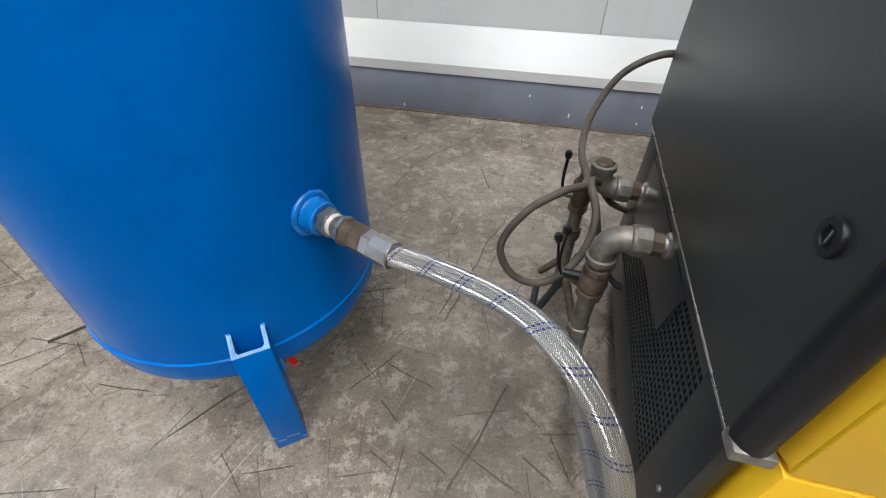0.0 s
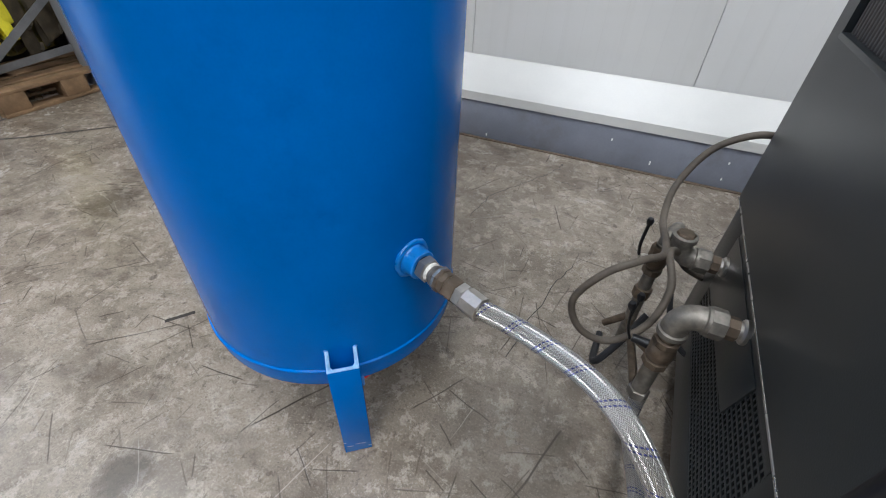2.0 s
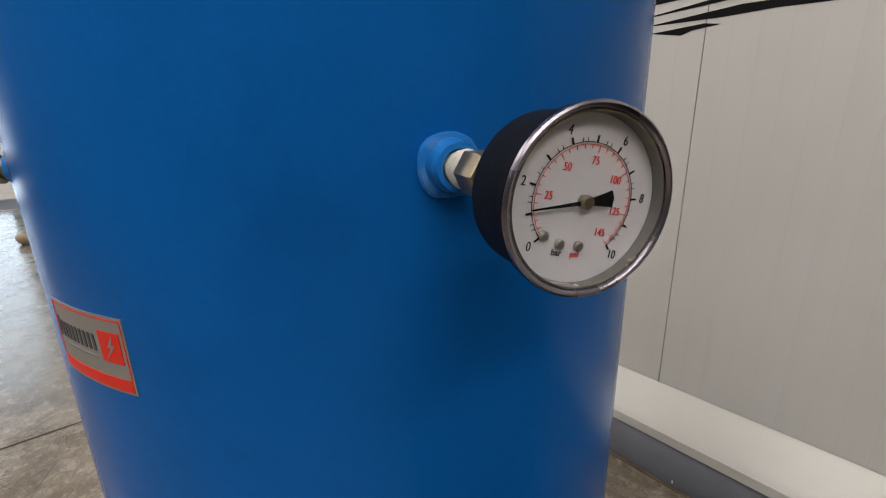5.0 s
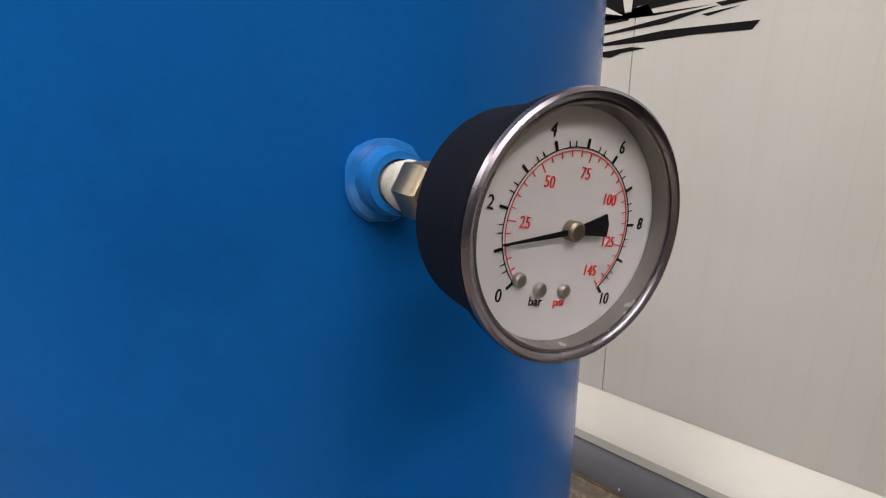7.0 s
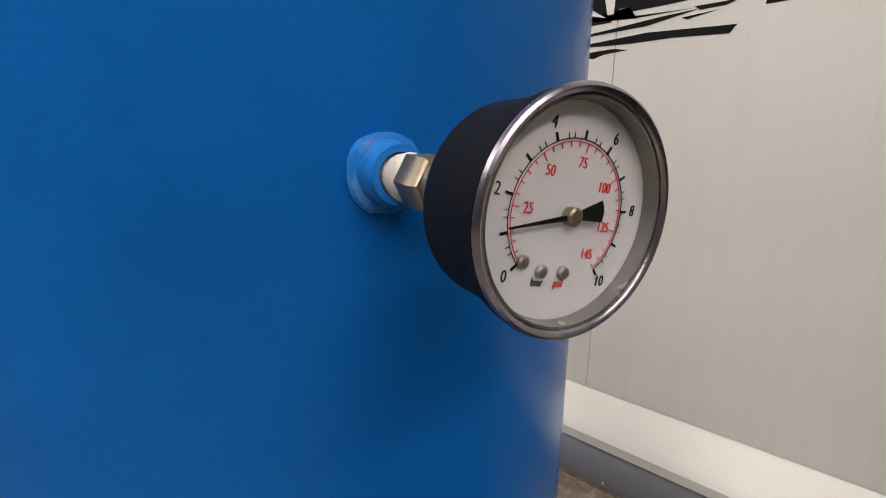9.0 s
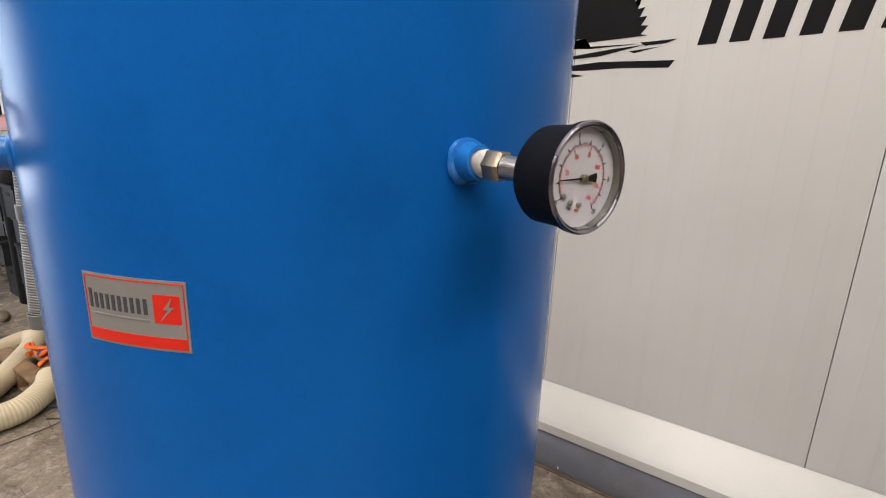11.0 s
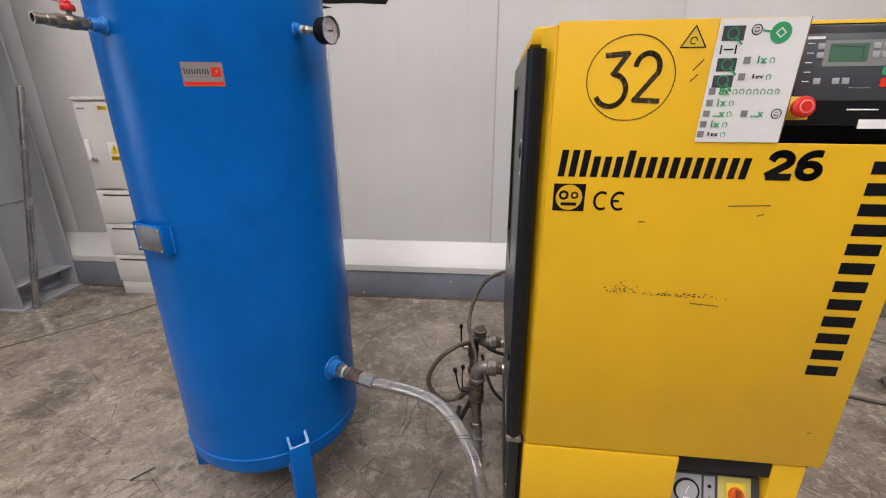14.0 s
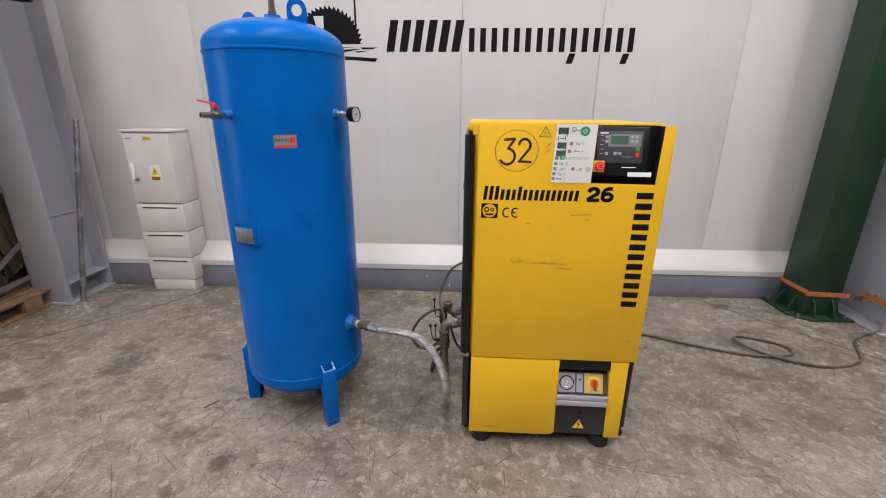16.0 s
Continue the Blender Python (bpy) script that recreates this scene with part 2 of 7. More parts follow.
def scratch_layer(nt, cell, turn, width, keep):
    """Thin straight marks, one in some cells of a turned grid, each at its own angle."""
    tc = nt.nodes.new("ShaderNodeTexCoord")
    mp = nt.nodes.new("ShaderNodeMapping")
    mp.inputs["Rotation"].default_value = (0, 0, turn)
    mp.inputs["Location"].default_value = (turn * 3.7, turn * 1.9, 0)
    nt.links.new(tc.outputs["Object"], mp.inputs["Vector"])
    warp = add(nt, "ShaderNodeTexNoise", Scale=2.2 / cell, Detail=1.0)
    nt.links.new(mp.outputs[0], warp.inputs["Vector"])
    sep = nt.nodes.new("ShaderNodeSeparateXYZ")
    nt.links.new(mp.outputs[0], sep.inputs[0])
    gx, gy = math_(nt, "DIVIDE", sep.outputs[0], cell), math_(nt, "DIVIDE", sep.outputs[1], cell)
    ix, iy = math_(nt, "FLOOR", gx), math_(nt, "FLOOR", gy)
    fx = math_(nt, "SUBTRACT", math_(nt, "SUBTRACT", gx, ix), 0.5)
    fy = math_(nt, "SUBTRACT", math_(nt, "SUBTRACT", gy, iy), 0.5)
    com = nt.nodes.new("ShaderNodeCombineXYZ")
    nt.links.new(ix, com.inputs[0])
    nt.links.new(iy, com.inputs[1])
    wn_ = nt.nodes.new("ShaderNodeTexWhiteNoise")
    wn_.noise_dimensions = "3D"
    nt.links.new(com.outputs[0], wn_.inputs["Vector"])
    rgb = nt.nodes.new("ShaderNodeSeparateXYZ")
    nt.links.new(wn_.outputs["Color"], rgb.inputs[0])
    th = math_(nt, "MULTIPLY", rgb.outputs[0], 6.2832)
    co, si = math_(nt, "COSINE", th), math_(nt, "SINE", th)
    across = math_(nt, "SUBTRACT", math_(nt, "MULTIPLY", fx, si), math_(nt, "MULTIPLY", fy, co))
    across = math_(nt, "ADD", across, math_(nt, "MULTIPLY", math_(nt, "SUBTRACT", warp.outputs["Fac"], 0.5), 0.05))
    along = math_(nt, "ADD", math_(nt, "MULTIPLY", fx, co), math_(nt, "MULTIPLY", fy, si))
    half = math_(nt, "MULTIPLY", math_(nt, "ADD", math_(nt, "MULTIPLY", rgb.outputs[1], 0.30), 0.12), 1.0)
    taper = math_(nt, "SUBTRACT", 1.0, ramp(nt, math_(nt, "DIVIDE", math_(nt, "ABSOLUTE", along), half), 0.75, 1.0))
    line = math_(nt, "SUBTRACT", 1.0, ramp(nt, math_(nt, "ABSOLUTE", across), width / cell * 0.35, width / cell))
    on = math_(nt, "MULTIPLY", math_(nt, "LESS_THAN", rgb.outputs[2], keep), math_(nt, "ADD", math_(nt, "MULTIPLY", rgb.outputs[1], 0.6), 0.4))
    return math_(nt, "MULTIPLY", math_(nt, "MULTIPLY", line, taper), on)


def concrete():
    """Power-floated hall floor: cloudy warm grey, stains, pits and scratches at all angles."""
    m, nt, b = nodes_of("worn_concrete")
    v = coords(nt)
    cloud, mid, fine = noise_(nt, v, 0.8, 5.0, 0.6), noise_(nt, v, 4.2, 9.0, 0.72), noise_(nt, v, 48, 6.0, 0.75)
    c = mixc(nt, ramp(nt, cloud, 0.32, 0.68), (0.215, 0.180, 0.142), (0.325, 0.282, 0.232))
    c = mixc(nt, math_(nt, "MULTIPLY", math_(nt, "SUBTRACT", 1.0, ramp(nt, mid, 0.40, 0.53)), 0.55), c, (0.115, 0.095, 0.071))
    worn = noise_(nt, coords(nt, rot=(0, 0, 1.3)), 15.0, 9.0, 0.76)
    c = mixc(nt, math_(nt, "MULTIPLY", ramp(nt, worn, 0.525, 0.565), 0.5), c, (0.46, 0.415, 0.36))
    flake = noise_(nt, coords(nt, rot=(0, 0, 2.1)), 31.0, 9.0, 0.78)
    c = mixc(nt, math_(nt, "MULTIPLY", ramp(nt, flake, 0.57, 0.59), 0.55), c, (0.085, 0.070, 0.053))
    spot = noise_(nt, coords(nt, rot=(0, 0, 0.9)), 11.0, 2.0, 0.5)
    c = mixc(nt, math_(nt, "MULTIPLY", ramp(nt, spot, 0.71, 0.74), 0.6), c, (0.062, 0.052, 0.042))
    c = mixc(nt, math_(nt, "MULTIPLY", ramp(nt, fine, 0.52, 0.66), 0.5), c, (0.120, 0.098, 0.074))
    grit = noise_(nt, v, 170, 5.0, 0.8)
    c = mixc(nt, math_(nt, "MULTIPLY", ramp(nt, grit, 0.50, 0.62), 0.42), c, (0.120, 0.098, 0.076))
    c = mixc(nt, math_(nt, "MULTIPLY", math_(nt, "SUBTRACT", 1.0, ramp(nt, grit, 0.36, 0.46)), 0.35), c, (0.52, 0.475, 0.42))
    blot = noise_(nt, coords(nt, scale=(0.7, 1.5, 1), rot=(0, 0, 0.6)), 2.6, 8.0, 0.68)
    c = mixc(nt, math_(nt, "MULTIPLY", ramp(nt, blot, 0.50, 0.68), 0.66), c, (0.092, 0.076, 0.060))
    # oil marks; the wide one between tank and compressor holds painted shade with dirt
    for px_, py_, rad, amt in ((-0.70, 0.23, 0.075, 0.75), (-0.86, 0.05, 0.045, 0.6), (0.10, 0.62, 0.24, 0.40), (-2.15, 0.62, 0.10, 0.6), (-1.35, -0.05, 0.09, 0.5), (-1.75, 0.95, 0.13, 0.45), (2.3, 1.5, 0.14, 0.4)):
        off = nt.nodes.new("ShaderNodeVectorMath")
        off.operation = "DISTANCE"
        nt.links.new(v, off.inputs[0])
        off.inputs[1].default_value = (px_, py_, 0)
        d = math_(nt, "ADD", off.outputs["Value"], math_(nt, "MULTIPLY", math_(nt, "SUBTRACT", worn, 0.5), rad * 1.6))
        c = mixc(nt, math_(nt, "MULTIPLY", math_(nt, "SUBTRACT", 1.0, ramp(nt, d, rad * 0.45, rad * 1.15)), amt), c, (0.060, 0.050, 0.040))
    gouge = None
    for cell, turn, width, keep, amt, pale in ((0.19, 0.3, 0.0024, 0.75, 0.9, 0), (0.27, 1.1, 0.0029, 0.7, 0.95, 0), (0.15, 2.0, 0.0022, 0.7, 0.85, 0), (0.42, 0.7, 0.0036, 0.6, 0.95, 0), (0.85, 1.7, 0.0042, 0.6, 0.9, 0), (0.60, 2.3, 0.0034, 0.6, 0.9, 0), (0.33, 2.6, 0.0020, 0.5, 0.40, 1), (0.21, 0.05, 0.0016, 0.45, 0.38, 1), (0.11, 1.4, 0.0026, 0.5, 0.9, 0), (0.23, 2.85, 0.0024, 0.65, 0.85, 0)):
        zone = ramp(nt, noise_(nt, coords(nt, rot=(0, 0, turn)), 1.9, 3.0, 0.6), 0.32, 0.56)
        s = math_(nt, "MULTIPLY", math_(nt, "MULTIPLY", scratch_layer(nt, cell, turn, width * 0.95, keep), amt), zone)
        c = mixc(nt, s, c, (0.56, 0.51, 0.45) if pale else (0.046, 0.037, 0.028))
        gouge = s if gouge is None else math_(nt, "MAXIMUM", gouge, s)
    c = mixc(nt, 1.0, c, (0.915, 0.895, 0.87), "MULTIPLY")
    nt.links.new(c, b.inputs["Base Color"])
    b.inputs["Specular IOR Level"].default_value = 0.5
    r = math_(nt, "ADD", math_(nt, "MULTIPLY", ramp(nt, mid, 0.35, 0.65), 0.14), 0.10)
    nt.links.new(math_(nt, "ADD", r, math_(nt, "MULTIPLY", fine, 0.10)), b.inputs["Roughness"])
    h = math_(nt, "SUBTRACT", math_(nt, "ADD", math_(nt, "MULTIPLY", fine, 0.4), mid), gouge)
    bump(nt, b, math_(nt, "ADD", h, math_(nt, "MULTIPLY", grit, 0.45)), 0.17, 0.003)
    return m


def wall_panel():
    """White sandwich panel with shallow upright micro-ribs."""
    m, nt, b = nodes_of("white_sandwich_panel")
    v = coords(nt, "Object")
    big, streak = noise_(nt, v, 1.2, 4.0), noise_(nt, coords(nt, scale=(9, 9, 0.5)), 2.0, 4.0)
    c = mixc(nt, ramp(nt, big, 0.3, 0.7), (0.67, 0.66, 0.635), (0.72, 0.71, 0.69))
    c = mixc(nt, math_(nt, "MULTIPLY", ramp(nt, streak, 0.5, 0.8), 0.2), c, (0.58, 0.565, 0.53))
    sep = nt.nodes.new("ShaderNodeSeparateXYZ")
    nt.links.new(v, sep.inputs[0])
    saw = math_(nt, "PINGPONG", sep.outputs[0], 0.045)
    rib = math_(nt, "SUBTRACT", 1.0, ramp(nt, saw, 0.0, 0.0022))
    c = mixc(nt, math_(nt, "MULTIPLY", rib, 0.10), c, (0.45, 0.43, 0.40))
    nt.links.new(c, b.inputs["Base Color"])
    b.inputs["Roughness"].default_value = 0.38
    bump(nt, b, math_(nt, "SUBTRACT", math_(nt, "MULTIPLY", noise_(nt, v, 90, 2.0), 0.15), rib), 0.25, 0.0015)
    return m


def uv_of(nt):
    tc = nt.nodes.new("ShaderNodeTexCoord")
    sep = nt.nodes.new("ShaderNodeSeparateXYZ")
    nt.links.new(tc.outputs["UV"], sep.inputs[0])
    return sep.outputs[0], sep.outputs[1]


def braid():
    """Stainless braid round a hose, with blue tracer threads."""
    m, nt, b = nodes_of("stainless_braid")
    u, v = uv_of(nt)
    # strands lie in chevrons, in lanes along the hose
    zig = math_(nt, "PINGPONG", math_(nt, "MULTIPLY", v, 13.0), 0.5)
    strand = math_(nt, "PINGPONG", math_(nt, "ADD", math_(nt, "MULTIPLY", u, 235.0), math_(nt, "MULTIPLY", zig, 3.4)), 0.5)
    lane = math_(nt, "PINGPONG", math_(nt, "MULTIPLY", v, 26.0), 0.5)
    weave = math_(nt, "MULTIPLY", math_(nt, "MULTIPLY", strand, 2.0), math_(nt, "ADD", math_(nt, "MULTIPLY", ramp(nt, lane, 0.0, 0.16), 0.6), 0.4))
    c = mixc(nt, ramp(nt, weave, 0.08, 0.7), (0.20, 0.185, 0.17), (0.64, 0.62, 0.58))
    pair = math_(nt, "MODULO", math_(nt, "ADD", math_(nt, "MULTIPLY", u, 17.0), math_(nt, "MULTIPLY", v, 1.0)), 1.0)
    on = math_(nt, "MAXIMUM", math_(nt, "LESS_THAN", math_(nt, "ABSOLUTE", math_(nt, "SUBTRACT", pair, 0.41)), 0.024), math_(nt, "LESS_THAN", math_(nt, "ABSOLUTE", math_(nt, "SUBTRACT", pair, 0.55)), 0.024))
    dash = math_(nt, "LESS_THAN", math_(nt, "MODULO", math_(nt, "MULTIPLY", v, 19.0), 1.0), 0.66)
    c = mixc(nt, math_(nt, "MULTIPLY", on, math_(nt, "MULTIPLY", dash, 0.9)), c, (0.03, 0.04, 0.22))
    nt.links.new(c, b.inputs["Base Color"])
    b.inputs["Metallic"].default_value, b.inputs["Roughness"].default_value = 0.8, 0.30
    bump(nt, b, weave, 0.8, 0.0012)
    return m


def corrugated(name, valley_shade, c1, pitch, rough, metal, deep=1.0):
    m, nt, b = nodes_of(name)
    u, v = uv_of(nt)
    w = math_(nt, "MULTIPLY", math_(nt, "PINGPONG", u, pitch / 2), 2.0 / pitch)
    # rib valleys take the darker tone, so crease shade is in the colour
    c = mixc(nt, ramp(nt, w, 0.1, 0.8), valley_shade, c1)
    d = noise_(nt, coords(nt), 5.0, 6.0, 0.65)
    c = mixc(nt, math_(nt, "MULTIPLY", ramp(nt, d, 0.45, 0.75), 0.45), c, [x * 0.45 for x in c1])
    nt.links.new(c, b.inputs["Base Color"])
    b.inputs["Metallic"].default_value, b.inputs["Roughness"].default_value = metal, rough
    bump(nt, b, w, deep, pitch * 0.35)
    return m


M_FLOOR = concrete()
M_WALL = wall_panel()
M_BRAID = braid()
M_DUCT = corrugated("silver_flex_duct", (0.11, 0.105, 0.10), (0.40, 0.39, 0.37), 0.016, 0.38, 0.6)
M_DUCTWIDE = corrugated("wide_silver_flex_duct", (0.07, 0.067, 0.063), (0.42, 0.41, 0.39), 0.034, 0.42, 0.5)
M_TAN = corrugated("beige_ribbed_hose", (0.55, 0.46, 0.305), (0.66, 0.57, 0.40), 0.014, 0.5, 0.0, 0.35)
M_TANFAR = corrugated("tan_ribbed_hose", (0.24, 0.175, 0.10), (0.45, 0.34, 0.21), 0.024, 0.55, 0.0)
M_GLASS, gnt, gb = nodes_of("gauge_glass")
gb.inputs["Transmission Weight"].default_value, gb.inputs["Roughness"].default_value, gb.inputs["IOR"].default_value = 1.0, 0.02, 1.12
# emitting panes for the added roof lights
M_FILLPANE, snt, sb = nodes_of("roof_fill_pane")
sb.inputs["Emission Color"].default_value, sb.inputs["Emission Strength"].default_value = (1, 0.99, 0.97, 1), 3.0

# ---- mesh helpers ----


def quad_box(bm, lo, hi, bevel=0.0, m=None):
    x0, y0, z0 = lo
    x1, y1, z1 = hi
    vs = [bm.verts.new(c) for c in ((x0, y0, z0), (x1, y0, z0), (x1, y1, z0), (x0, y1, z0), (x0, y0, z1), (x1, y0, z1), (x1, y1, z1), (x0, y1, z1))]
    fs = [bm.faces.new([vs[i] for i in q]) for q in ((3, 2, 1, 0), (4, 5, 6, 7), (0, 1, 5, 4), (1, 2, 6, 5), (2, 3, 7, 6), (3, 0, 4, 7))]
    if bevel > 0:
        es = list({e for f in fs for e in f.edges})
        r = bmesh.ops.bevel(bm, geom=es, offset=bevel, segments=2, affect="EDGES", profile=0.5)
        vs = list({v for f in r["faces"] for v in f.verts} | {v for v in vs if v.is_valid})
    if m is not None:
        bmesh.ops.transform(bm, matrix=m, verts=vs)
    return vs


def box(lo, hi, bevel=0.0, m=None):
    bm = bmesh.new()
    quad_box(bm, lo, hi, bevel, m)
    return bm


def plate(outline, y0, y1, bevel=0.0):
    """A sheet in the x-z plane with the given outline, between two depths."""
    bm = bmesh.new()
    f = bm.faces.new([bm.verts.new((x, y0, z)) for x, z in outline])
    r = bmesh.ops.extrude_face_region(bm, geom=[f])
    bmesh.ops.translate(bm, verts=[g for g in r["geom"] if isinstance(g, bmesh.types.BMVert)], vec=(0, y1 - y0, 0))
    bmesh.ops.recalc_face_normals(bm, faces=bm.faces)
    if bevel:
        bmesh.ops.bevel(bm, geom=[e for e in bm.edges if e.calc_face_angle(0) > 0.5], offset=bevel, segments=2, affect="EDGES", profile=0.5)
    return bm


def axis_matrix(p, d, up=(0, 0, 1)):
    z = Vector(d).normalized()
    u = Vector(up)
    if abs(z.dot(u)) > 0.98:
        u = Vector((1, 0, 0))
    x = u.cross(z).normalized()
    y = z.cross(x)
    return Matrix.Translation(p) @ Matrix((x, y, z)).transposed().to_4x4()


def lathe(profile, m=None, seg=32, bm=None, caps=True):
    """Turns (radius, height) pairs round the z axis."""
    bm = bm or bmesh.new()
    rings = []
    for r, z in profile:
        if r < 1e-6:
            rings.append([bm.verts.new((0, 0, z))])
        else:
            rings.append([bm.verts.new((r * math.cos(2 * math.pi * i / seg), r * math.sin(2 * math.pi * i / seg), z)) for i in range(seg)])
    for a, b in zip(rings, rings[1:]):
        for i in range(seg):
            j = (i + 1) % seg
            q = [a[i % len(a)], a[j % len(a)], b[j % len(b)], b[i % len(b)]]
            q = list(dict.fromkeys(q))
            if len(q) > 2:
                bm.faces.new(q)
    if caps:
        for ring, flip in ((rings[0], True), (rings[-1], False)):
            if len(ring) > 2:
                bm.faces.new(ring[::-1] if flip else ring)
    if m is not None:
        bmesh.ops.transform(bm, matrix=m, verts=[v for r in rings for v in r])
    return bm


def rod(p0, p1, r, r2=None, seg=20, bm=None):
    d = Vector(p1) - Vector(p0)
    r2 = r if r2 is None else r2
    return lathe([(r, 0), (r2, d.length)], axis_matrix(p0, d), seg, bm)


def spline(pts, n=10):
    p = [Vector(q) for q in pts]
    p = [2 * p[0] - p[1]] + p + [2 * p[-1] - p[-2]]
    out = []
    for i in range(1, len(p) - 2):
        for k in range(n):
            t = k / n
            out.append(0.5 * ((2 * p[i]) + (p[i + 1] - p[i - 1]) * t + (2 * p[i - 1] - 5 * p[i] + 4 * p[i + 1] - p[i + 2]) * t * t + (3 * p[i] - p[i - 1] - 3 * p[i + 1] + p[i + 2]) * t ** 3))
    return out + [p[-2]]


def sweep(path, r, seg=14, flat=1.0, up=(0, 0, 1), caps=True):
    """A tube or band along a path, with lengths in its UV map."""
    bm = bmesh.new()
    uv = bm.loops.layers.uv.new("UVMap")
    path = [Vector(p) for p in path]
    rings, dist, at = [], 0.0, []
    side = None
    for i, p in enumerate(path):
        d = (path[min(i + 1, len(path) - 1)] - path[max(i - 1, 0)]).normalized()
        if side is None:
            side = Vector(up).cross(d)
            side = side.normalized() if side.length > 0.05 else Vector((1, 0, 0))
        side = (side - d * side.dot(d)).normalized()
        n = d.cross(side)
        if i:
            dist += (p - path[i - 1]).length
        at.append(dist)
        rr = r(i / (len(path) - 1)) if callable(r) else r
        rings.append([bm.verts.new(p + side * rr * math.cos(2 * math.pi * k / seg) + n * rr * flat * math.sin(2 * math.pi * k / seg)) for k in range(seg)])
    for i in range(len(rings) - 1):
        for k in range(seg):
            j = (k + 1) % seg
            f = bm.faces.new((rings[i][k], rings[i][j], rings[i + 1][j], rings[i + 1][k]))
            for lp, (a, b_) in zip(f.loops, ((at[i], k), (at[i], k + 1), (at[i + 1], k + 1), (at[i + 1], k))):
                lp[uv].uv = (a, b_ / seg)
    if caps:
        bm.faces.new(rings[0][::-1])
        bm.faces.new(rings[-1])
    return bm


def mesh_of(name, bm, material, sharp=35):
    me = bpy.data.meshes.new(name)
    bmesh.ops.recalc_face_normals(bm, faces=bm.faces)
    bm.to_mesh(me)
    bm.free()
    me.materials.append(material)
    me.shade_smooth()
    me.set_sharp_from_angle(angle=radians(sharp))
    return me


def part(name, bm, material, parent, label="", m=None, sharp=35):
    ob = new(name, mesh_of(name, bm, material, sharp))
    ob.parent = parent
    if m is not None:
        ob.matrix_basis = m
    if label:
        ob["label"] = label
    return ob


def thing(name, label, category, m=None, group="", kind=""):
    ob = new(name)
    ob.empty_display_size = 0.1
    if m is not None:
        ob.matrix_basis = m
    return tagged(ob, label, category, group, kind)


def solid(name, bm, material, label="", category="", m=None, group="", kind=""):
    ob = new(name, mesh_of(name, bm, material))
    if m is not None:
        ob.matrix_basis = m
    return tagged(ob, label, category, group, kind)


def letters(name, words, size, material, parent, m, align="CENTER", thick=0.0004, label="", slim=1.0, bold=0.0):
    """Words in the built-in font as a thin mesh."""
    cu = bpy.data.curves.new(name, "FONT")
    cu.body, cu.size, cu.extrude, cu.align_x, cu.align_y = words, size, thick, align, "CENTER"
    cu.offset = bold
    tmp = bpy.data.objects.new(name, cu)
    me = bpy.data.meshes.new_from_object(tmp)
    bpy.data.objects.remove(tmp)
    me.materials.clear()
    me.materials.append(material)
    ob = new(name, me)
    ob.parent = parent
    ob.matrix_basis = m @ Matrix.Diagonal((slim, 1, 1, 1))
    if label:
        ob["label"] = label
    return ob


def strip(bm, pts, w, y, thick=0.0006):
    """Flat bars in the x-z plane, front at depth y, along a run of points."""
    for (x0, z0), (x1, z1) in zip(pts, pts[1:]):
        d = Vector((x1 - x0, z1 - z0))
        if d.length < 1e-6:
            continue
        d.normalize()
        n = Vector((-d.y, d.x)) * w / 2
        e = d * w * 0.35
        q = [(x0 - e.x + n.x, z0 - e.y + n.y), (x0 - e.x - n.x, z0 - e.y - n.y), (x1 + e.x - n.x, z1 + e.y - n.y), (x1 + e.x + n.x, z1 + e.y + n.y)]
        a = [bm.verts.new((x, y, z)) for x, z in q]
        b = [bm.verts.new((x, y + thick, z)) for x, z in q]
        bm.faces.new(a)
        bm.faces.new(b[::-1])
        for i in range(4):
            bm.faces.new((a[i], b[i], b[(i + 1) % 4], a[(i + 1) % 4]))
    return bm


def bars(rects, y, thick=0.0006, slant=0.0):
    """Upright flat blocks (x0, z0, x1, z1) with a lean, front at depth y."""
    bm = bmesh.new()
    for x0, z0, x1, z1 in rects:
        h = (z1 - z0) * slant
        q = [(x0, z0), (x1, z0), (x1 + h, z1), (x0 + h, z1)]
        a = [bm.verts.new((x, y, z)) for x, z in q]
        b = [bm.verts.new((x, y + thick, z)) for x, z in q]
        bm.faces.new(a)
        bm.faces.new(b[::-1])
        for i in range(4):
            bm.faces.new((a[i], b[i], b[(i + 1) % 4], a[(i + 1) % 4]))
    return bm

# ---- the hall ----
WY = 2.408          # face of the white wall
XW, XE, YS, TOP = -13.2, 9.5, -9.0, 6.6
bm = bmesh.new()
quad_box(bm, (-80, -80, -0.3), (80, 80, -0.02))
solid("ground", bm, M_YARD, "pale paved yard round the hall", "ground", kind="structure")
solid("floor", box((XW - 0.2, YS, -0.2), (XE, WY + 0.3, 0.0)), M_FLOOR, "worn grey concrete hall floor with stains and scratches", "floor", kind="structure")


def flat_line(pts, w, z=0.0012):
    bm = bmesh.new()
    for (x0, y0), (x1, y1) in zip(pts, pts[1:]):
        d = Vector((x1 - x0, y1 - y0)).normalized()
        n = Vector((-d.y, d.x)) * w / 2
        q = [bm.verts.new((x, y, z)) for x, y in ((x0 + n.x, y0 + n.y), (x0 - n.x, y0 - n.y), (x1 - n.x, y1 - n.y), (x1 + n.x, y1 + n.y))]
        bm.faces.new(q)
    return bm


